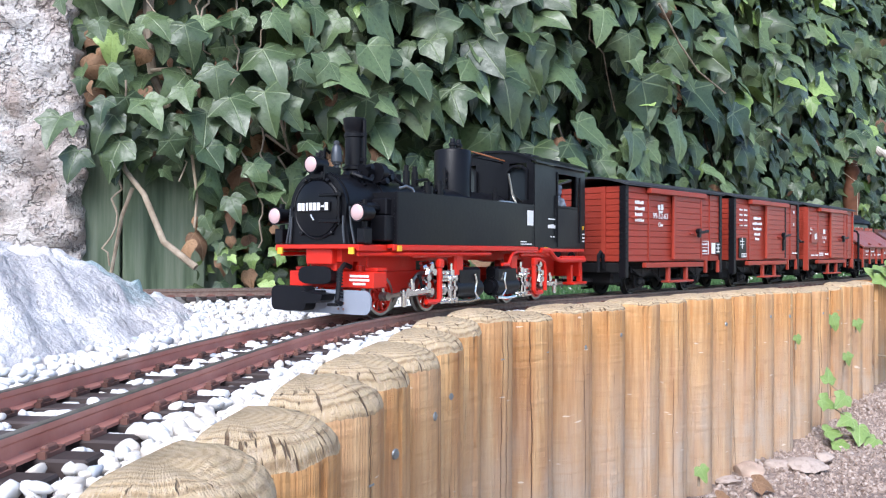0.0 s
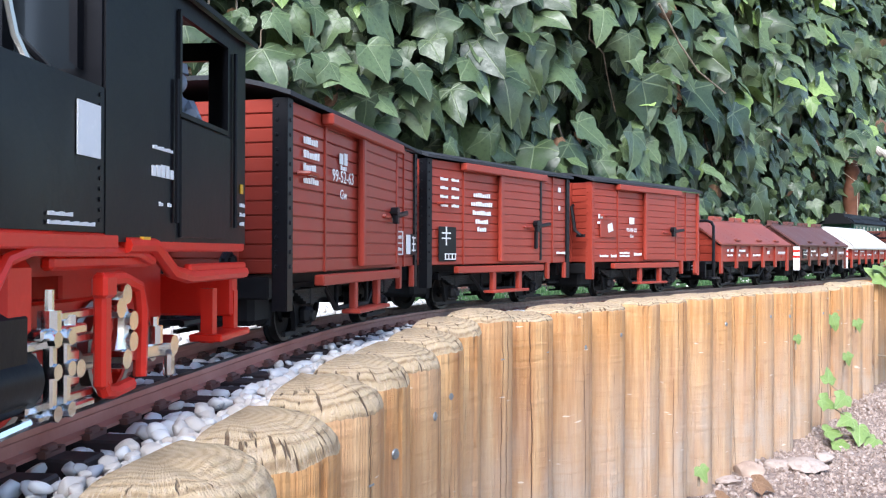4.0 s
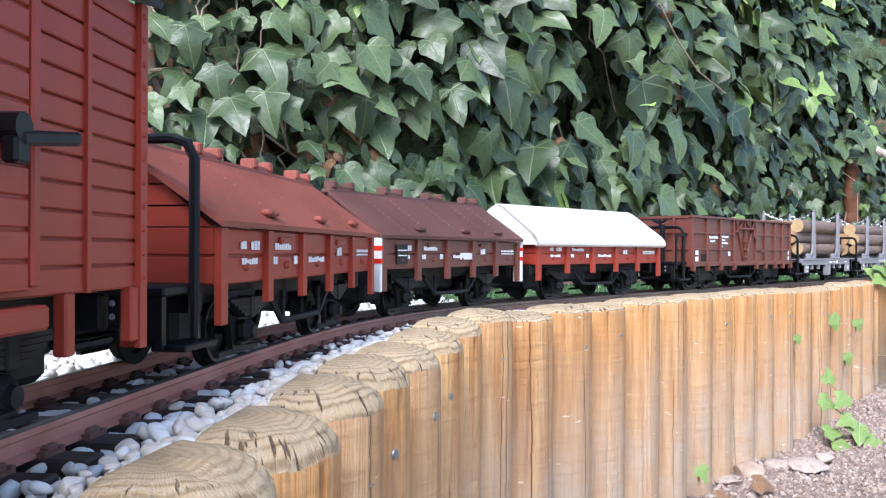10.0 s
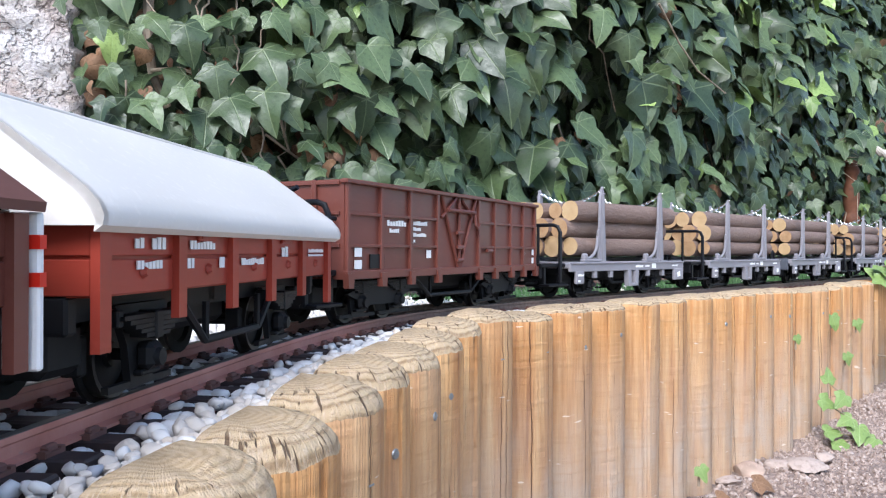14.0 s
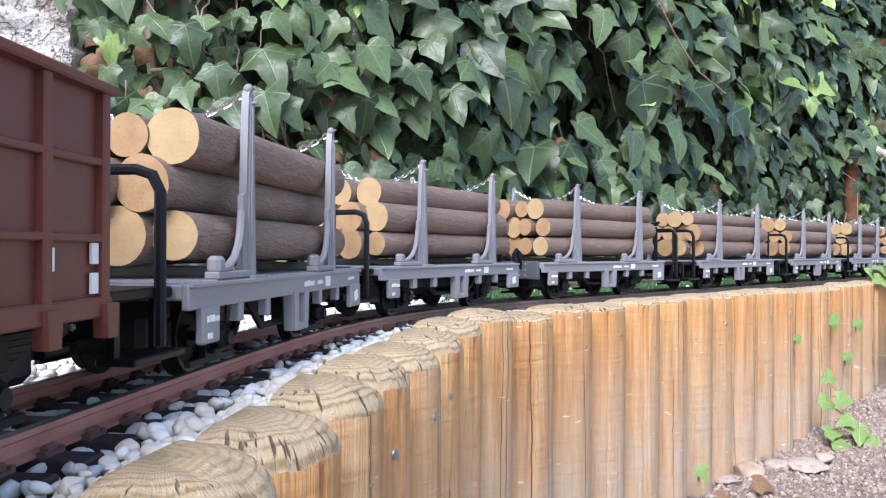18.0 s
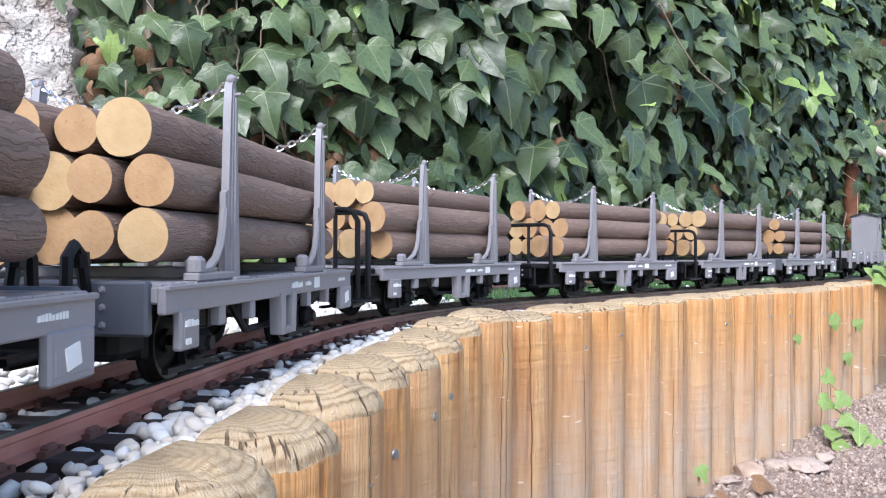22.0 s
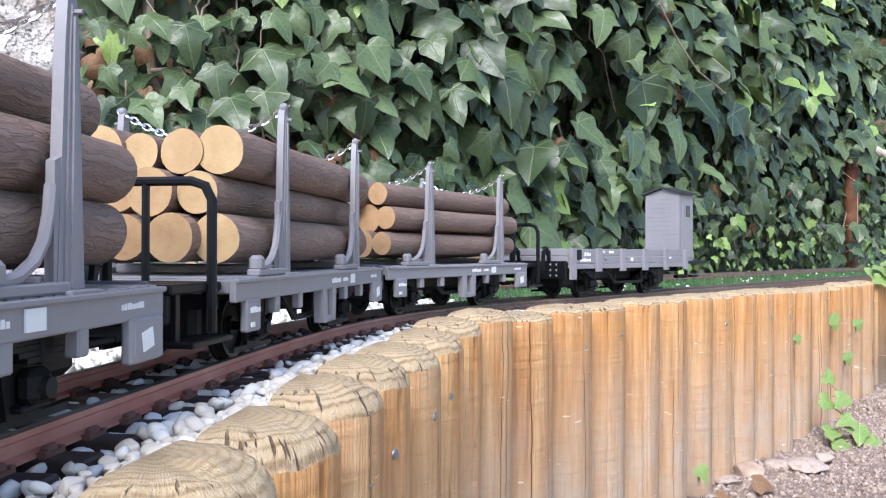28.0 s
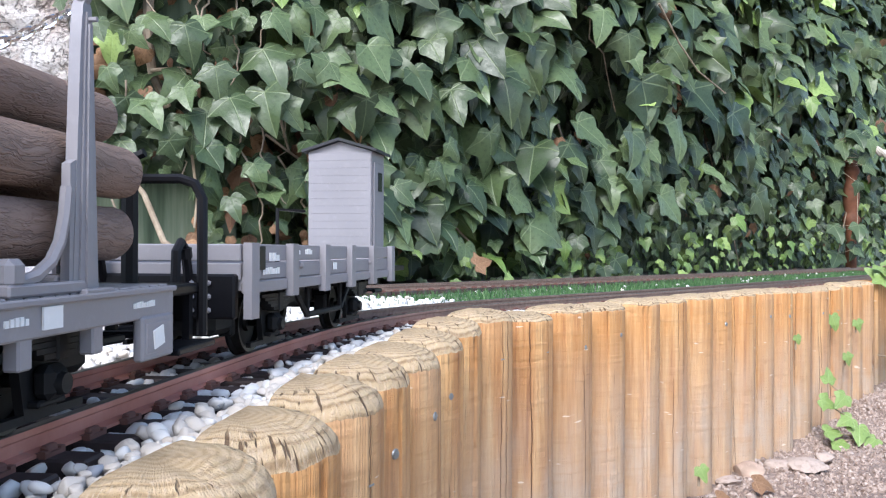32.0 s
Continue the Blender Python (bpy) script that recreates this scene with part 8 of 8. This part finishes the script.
    for s in (-1, 1):
        box(b, fx0 - 0.008, s * 0.0400, 0.0300, 0.010, 0.0060, 0.0125, 0.001)
        rod(b, (fx0 - 0.006, s * 0.022, 0.036), (fx0 - 0.006, s * 0.022, 0.041), 0.0035, seg=10)
        rod(b, (fx0 - 0.004, s * 0.030, 0.036), (fx0 - 0.004, s * 0.030, 0.050), 0.0010, seg=6)
        box(b, fx0 - 0.008, s * 0.036, 0.0380, 0.014, 0.012, 0.0030, 0.0008)
    beam = part("buffer_beam", b, LOCO_RED, e)
    b = B()
    for z, w in ((0.0330, 0.018), (0.0300, 0.019), (0.0270, 0.012)):
        box(b, fx0 + 0.0055, 0.0300, z, 0.0006, w, 0.0017)
    part("lettering", b, WHITE, beam, "white bars on red beam")
    b = B()
    outline = []
    for k in range(17):
        a = 2 * math.pi * k / 16
        outline.append((-0.006 + 0.017 * math.copysign(abs(math.cos(a)) ** 0.6, math.cos(a)), 0.0335 + 0.0070 * math.copysign(abs(math.sin(a)) ** 0.6, math.sin(a))))
    prism(b, outline[:-1], "x", fx0 + 0.006, fx0 + 0.016)
    part("buffer_plate", b, BLACK, e, "black oval buffer plate")
    b = B()
    prism(b, rounded(-0.0420, -0.0060, 0.0060, 0.0250, 0.0050), "x", fx0 + 0.0145, fx0 + 0.0260)
    prism(b, [(-0.0070, 0.0215), (0.0140, 0.0195), (0.0125, 0.0150), (0.0070, 0.0128), (-0.0070, 0.0120)], "x", fx0 + 0.0145, fx0 + 0.0300)
    box(b, fx0 + 0.008, -0.008, 0.0200, 0.024, 0.0240, 0.0040, 0.0006)
    part("coupling", b, BLACK, e, "black hook coupling")
    # rail guard: a plough with swept wings
    b = B()
    prism(b, rounded(-0.0460, 0.0475, 0.0042, 0.0225, 0.0065), "x", fx0 + 0.0124, fx0 + 0.0140)
    ap_ob = part("rail_guard", b, APRON, e, "light grey metal rail guard")
    rivets(ap_ob, [(fx0 + 0.0140, y, z) for y in (0.0165, 0.0215) for z in (0.0125, 0.0080)], 0.0012, DUSTY, "x")
    b = B()
    tube(b, [(fx0 + 0.004, 0.020, 0.0400), (fx0 + 0.011, 0.020, 0.0420), (fx0 + 0.016, 0.020, 0.0380), (fx0 + 0.018, 0.020, 0.0240), (fx0 + 0.021, 0.021, 0.0140), (fx0 + 0.022, 0.026, 0.0125)], 0.0021, 8)
    for k in range(9):
        z = 0.0370 - k * 0.0024
        rod(b, (fx0 + 0.0165, 0.020, z), (fx0 + 0.0167, 0.020, z - 0.0012), 0.0027, seg=9)
    box(b, fx0 + 0.021, 0.017, 0.0115, 0.003, 0.010, 0.0022, 0.0005)
    part("brake_hose", b, BLACK, e, "black ribbed brake hose")
    # bogies
    axle, wheel_sides = red_wheel_meshes(0.0165)
    for bx, inner in ((0.106, 0.034), (-0.106, -0.036)):
        sgn = 1 if bx > 0 else -1
        b = B()
        for s in (-1, 1):
            box(b, bx, s * 0.0165, 0.0260, 0.110, 0.0030, 0.0200, 0.001)
        box(b, bx, 0, 0.0320, 0.060, 0.034, 0.0080)
        part("bogie_frame", b, LOCO_RED, e)
        for dx in (0.033, -0.033):
            w = new("axle", axle)
            w.parent = e
            w.location = (bx + dx, 0, 0.0165)
            for hub, tyre in wheel_sides:
                wc = new("wheel_centre", hub)
                wc.parent = w
                ty = new("tyre", tyre)
                ty.parent = w
                tagged(ty, "bright steel tyre")
            SPIN.append((w, bx + dx, 0.0165, sc))
        for s in (-1, 1):
            b = B()
            def at(d):
                return inner + sgn * d
            # cylinder block with its valve chest and covers
            box(b, inner, s * 0.0385, 0.0245, 0.040, 0.0140, 0.0270, 0.0025)
            rod(b, (at(-0.021), s * 0.0385, 0.0190), (at(0.0225), s * 0.0385, 0.0190), 0.0088, seg=16)
            rod(b, (at(-0.021), s * 0.0385, 0.0330), (at(0.0225), s * 0.0385, 0.0330), 0.0052, seg=12)
            rod(b, (at(-0.026), s * 0.0385, 0.0190), (at(-0.020), s * 0.0385, 0.0190), 0.0062, seg=14)
            cyl = part("cylinder", b, LOCO_BLACK, e)
            b = B()
            tube(b, [(at(-0.006), s * 0.0462, 0.0320), (at(-0.009), s * 0.0466, 0.0250), (at(-0.006), s * 0.0466, 0.0160), (at(-0.012), s * 0.0460, 0.0105)], 0.0012, 7)
            tube(b, [(at(0.020), s * 0.0440, 0.0085), (at(0.0), s * 0.0440, 0.0075), (at(-0.018), s * 0.0440, 0.0090)], 0.0015, 7)
            part("drain_pipe", b, CHROME, cyl)
            for z in (0.0275, 0.0115):
                b = B()
                box(b, at(0.036), s * 0.0425, z, 0.034, 0.0040, 0.0026, 0.0005)
                part("slide_bar", b, CHROME, e)
            for d in (0.0275, 0.0345):
                b = B()
                box(b, at(d), s * 0.0455, 0.0195, 0.0030, 0.0030, 0.0240, 0.0006)
                for z in (0.0290, 0.0205, 0.0095):
                    rod(b, (at(d), s * 0.0460, z), (at(d), s * 0.0480, z), 0.0022, seg=8)
                part("guide_column", b, CHROME, e)
            b = B()
            box(b, at(0.034), s * 0.0440, 0.0305, 0.0230, 0.0050, 0.0030, 0.0006)
            box(b, at(0.036), s * 0.0440, 0.0090, 0.0280, 0.0050, 0.0022, 0.0006)
            rod(b, (at(0.030), s * 0.0440, 0.0310), (at(0.030), s * 0.0440, 0.0365), 0.0030, seg=9)
            rod(b, (at(0.030), s * 0.0440, 0.0365), (at(0.030), s * 0.0440, 0.0420), 0.0012, seg=7)
            rod(b, (at(0.0395), s * 0.0440, 0.0310), (at(0.0395), s * 0.0440, 0.0345), 0.0022, seg=8)
            part("guide_yoke", b, CHROME, e, "bright steel yoke with oil cups")
            b = B()
            rod(b, (at(0.020), s * 0.0395, 0.0195), (at(0.048), s * 0.0395, 0.0195), 0.0014, seg=8)
            box(b, at(0.0420), s * 0.0410, 0.0195, 0.0090, 0.0060, 0.0110, 0.001)
            rod(b, (at(0.0420), s * 0.0420, 0.0195), (at(0.0420), s * 0.0465, 0.0195), 0.0026, seg=10)
            part("crosshead", b, CHROME, e)
            # red hanger with its foot
            b = B()
            box(b, at(0.0530), s * 0.0470, 0.0290, 0.0050, 0.0040, 0.0340, 0.0010)
            box(b, at(0.0530), s * 0.0475, 0.0420, 0.0075, 0.0050, 0.0070, 0.0010)
            tube(b, [(at(0.0530), s * 0.0470, 0.0140), (at(0.0545), s * 0.0470, 0.0110), (at(0.0600), s * 0.0470, 0.0100), (at(0.0720), s * 0.0465, 0.0105)], 0.0022, 8)
            if sgn < 0:
                tube(b, [(at(0.0530), s * 0.0470, 0.0440), (at(0.0650), s * 0.0470, 0.0440), (at(0.0760), s * 0.0470, 0.0410), (at(0.0790), s * 0.0470, 0.0330), (at(0.0780), s * 0.0470, 0.0120)], 0.0022, 8)
            part("gear_hanger", b, LOCO_RED, e, "signal-red gear hanger")
            # swinging link and levers
            b = B()
            tube(b, [(at(0.066), s * 0.0450, 0.0180), (at(0.069), s * 0.0450, 0.0260), (at(0.069), s * 0.0450, 0.0330), (at(0.065), s * 0.0450, 0.0400)], 0.0024, 8)
            for d, z in ((0.066, 0.0190), (0.0705, 0.0240), (0.0705, 0.0305), (0.066, 0.0390), (0.062, 0.0350)):
                rod(b, (at(d), s * 0.0430, z), (at(d), s * 0.0485, z), 0.0031, seg=10)
            part("expansion_link", b, CHROME, e)
            b = B()
            box(b, at(0.052), s * 0.0440, 0.0345, 0.036, 0.0022, 0.0026, 0.0005)
            rod(b, (at(0.072), s * 0.0420, 0.0385), (at(0.060), s * 0.0440, 0.0420), 0.0022, seg=8)
            part("radius_rod", b, CHROME, e)
            b = B()
            box(b, at(0.0835), s * 0.0455, 0.0190, 0.036, 0.0024, 0.0046, 0.0006, Matrix.Rotation(sgn * 0.05, 4, "Y"))
            rod(b, (at(0.092), s * 0.0455, 0.0210), (at(0.092), s * 0.0455, 0.0270), 0.0028, seg=9)
            rod(b, (at(0.092), s * 0.0455, 0.0270), (at(0.092), s * 0.0455, 0.0300), 0.0014, seg=7)
            rod(b, (at(0.101), s * 0.0430, 0.0195), (at(0.101), s * 0.0490, 0.0195), 0.0036, seg=10)
            box(b, at(0.103), s * 0.0460, 0.0150, 0.0050, 0.0030, 0.0140, 0.001)
            part("eccentric_rod", b, CHROME, e)
            b = B()
            tube(b, [(at(0.074), s * 0.0440, 0.0210), (at(0.077), s * 0.0440, 0.0290), (at(0.079), s * 0.0430, 0.0330)], 0.0014, 6)
            part("brake_lever", b, LOCO_BLACK, e)
            b = B()
            box(b, 0, 0, 0, 0.0660, 0.0022, 0.0034, 0.0006)
            for dx in (0.033, -0.033):
                rod(b, (dx, -0.0016, 0), (dx, 0.0024 * s, 0), 0.0038, seg=12)
                rod(b, (dx, 0.001 * s, 0), (dx, 0.0046 * s, 0), 0.0022, seg=10)
                rod(b, (dx, 0, 0.003), (dx, 0, 0.0072), 0.0014, 0.0010, 7)
            cr = part("coupling_rod", b, NICKEL, e, "bright steel coupling rod")
            CRANKS.append((cr, bx, s * 0.0315, 0.0165, "couple", s))
            b = B()
            box(b, 0, 0, 0, 0.0520, 0.0020, 0.0032, 0.0006)
            rod(b, (0.026, -0.0015, 0), (0.026, 0.0015, 0), 0.0034, seg=10)
            rod(b, (-0.026, -0.0022, 0), (-0.026, 0.0022, 0), 0.0036, seg=10)
            cn = part("connecting_rod", b, NICKEL, e, "bright steel connecting rod")
            CRANKS.append((cn, bx + sgn * 0.033, s * 0.0355, 0.0165, "drive", s))
        for s in (-1, 1):
            b = B()
            box(b, bx - sgn * 0.012, s * 0.0440, 0.0490, 0.060, 0.0040, 0.0040, 0.001)
            part("frame_rail", b, LOCO_RED, e)
            b = B()
            box(b, bx - sgn * 0.055, s * 0.0400, 0.0400, 0.0140, 0.0100, 0.0200, 0.002)
            part("frame_bracket", b, LOCO_RED, e)
    b = B()
    box(b, -0.212, 0, 0.0330, 0.008, 0.0900, 0.0180, 0.001)
    box(b, -0.200, 0.043, 0.0170, 0.036, 0.014, 0.0030, 0.0006)
    box(b, -0.200, -0.043, 0.0170, 0.036, 0.014, 0.0030, 0.0006)
    for s in (-1, 1):
        box(b, -0.212, s * 0.043, 0.0260, 0.005, 0.005, 0.0180)
        box(b, -0.186, s * 0.043, 0.0260, 0.005, 0.005, 0.0220)
    part("rear_beam", b, LOCO_RED, e)
    coupler(e, -0.216, -1)


locomotive(0.225)


# ---- coaches on the side track ----
COACHES = []


def coach(q0, label):
    L = 0.46
    e = empty("passenger_coach", label, "coach", "coaches on the side track")
    COACHES.append((e, q0))
    b = B()
    box(b, 0, 0, 0.0960, L - 0.07, 0.098, 0.102, 0.001)
    body = part("body", b, COACH_GREEN, e)
    b = B()
    box(b, 0, 0, 0.0430, L, 0.096, 0.008, 0.001)
    part("floor", b, BLACK, e)
    b = B()
    pts = [(-0.056, 0.148), (-0.050, 0.157), (-0.036, 0.165), (-0.026, 0.167), (-0.022, 0.178), (0.0, 0.182), (0.022, 0.178), (0.026, 0.167), (0.036, 0.165), (0.050, 0.157), (0.056, 0.148)]
    prism(b, pts, "x", -L / 2 + 0.012, L / 2 - 0.012)
    prism(b, [(y * 0.96, z - 0.003) for y, z in pts[:4]] + [(0, 0.166)] + [(y * 0.96, z - 0.003) for y, z in pts[-4:]], "x", -L / 2, L / 2)
    part("roof", b, COACH_ROOF, e, "black clerestory roof")
    for s in (-1, 1):
        for k in range(9):
            x = -L / 2 + 0.058 + k * 0.043
            b = B()
            box(b, x, s * 0.0492, 0.1245, 0.0230, 0.0014, 0.0290, 0.0004)
            fr = part("window_frame", b, COACH_GREEN, e)
            b = B()
            box(b, x, s * 0.0500, 0.1245, 0.0180, 0.0008, 0.0240)
            # every fourth pane is plain cream, the others dark glass
            part("pane", b, CREAM_PANE if k % 4 == 2 else GLASS, fr)
        b = B()
        box(b, 0, s * 0.0494, 0.1030, L - 0.07, 0.0012, 0.0014)
        box(b, 0, s * 0.0494, 0.0640, L - 0.07, 0.0012, 0.0014)
        part("waist_line", b, YELLOW, body)
    for s in (-1, 1):
        b = B()
        for y in (-0.045, 0.045):
            rod(b, (s * (L / 2 - 0.006), y, 0.045), (s * (L / 2 - 0.006), y, 0.150), 0.0018, seg=6)
        for z in (0.060, 0.075):
            rod(b, (s * (L / 2 - 0.006), -0.045, z), (s * (L / 2 - 0.006), 0.045, z), 0.0013, seg=6)
        part("platform_railing", b, BLACK, e)
    for x in (0.145, 0.105, -0.105, -0.145):
        w = new("wheelset", WHEELS)
        w.parent = e
        w.location = (x, 0, WHEEL_R)
        for me in TYRES:
            ty = new("tyre", me)
            ty.parent = w
    for x in (0.125, -0.125):
        for s in (-1, 1):
            b = B()
            prism(b, [(x - 0.040, 0.020), (x - 0.02, 0.030), (x + 0.02, 0.030), (x + 0.040, 0.020), (x + 0.03, 0.010), (x - 0.03, 0.010)], "y", s * 0.030, s * 0.035)
            part("bogie_frame", b, BLACK, e)


CREAM_PANE = paint("cream_pane", (0.62, 0.58, 0.48), 0.6, 0.03, board=False)
coach(1.604 + 0.23, "dark green passenger coach with clerestory roof, rearmost of its train")
coach(1.604 + 0.23 + 0.485, "dark green passenger coach with clerestory roof running by the hedge")


# ---- what moves ----
def ride(sc, half, run):
    """Pose of a vehicle whose middle stood at sc, its axles or bogies half apart from it, after run metres."""
    xf, yf = line(sc - half - run)
    xr, yr = line(sc + half - run)
    return Matrix.Translation(((xf + xr) / 2, (yf + yr) / 2, 0)) @ Matrix.Rotation(math.atan2(yf - yr, xf - xr), 4, "Z")


def motions():
    for ob, sc, half in TRAIN:
        walk(ob, [(t * 0.5, ride(sc, half, gone(t * 0.5))) for t in range(65)])
    for ob, q0 in COACHES:
        rows = []
        for t in range(0, 33, 2):
            xf, yf, _ = side_line(q0 + 0.18 * t + 0.125)
            xr, yr, _ = side_line(q0 + 0.18 * t - 0.125)
            rows.append((t, Matrix.Translation(((xf + xr) / 2, (yf + yr) / 2, 0)) @ Matrix.Rotation(math.atan2(yf - yr, xf - xr), 4, "Z")))
        walk(ob, rows)
    for ob, x, r, sc in SPIN:
        seen = [k * 0.1 for k in range(321) if -0.45 < sc - x - gone(k * 0.1) < 1.95]
        if not seen:
            seen = [16.0]
        times = sorted({0.0, 32.0, *seen})
        rows = []
        for t in times:
            tt = min(max(t, seen[0]), seen[-1])
            rows.append((t, Matrix.Translation((x, 0, r)) @ Matrix.Rotation(gone(tt) / r, 4, "Y")))
        walk(ob, rows)
    throw = 0.0062
    for ob, x, y, r, job, s in CRANKS:
        rows = []
        for k in range(0, 81):
            t = k * 0.1 if k < 80 else 32.0
            a = gone(min(t, 7.9)) / r + (0.0 if s > 0 else math.pi / 2)
            px, pz = throw * math.cos(a), r - throw * math.sin(a)
            if job == "couple":
                rows.append((t, pose(x + px, y, pz)))
            else:
                side = -1 if x > 0 else 1
                tilt = math.asin((pz - r - 0.003) / 0.052)
                rows.append((t, pose(x + px + side * 0.026 * math.cos(tilt), y, (pz + r + 0.003) / 2, 0, math.degrees(tilt) * (1 if side > 0 else -1), 0)))
        walk(ob, rows)


motions()
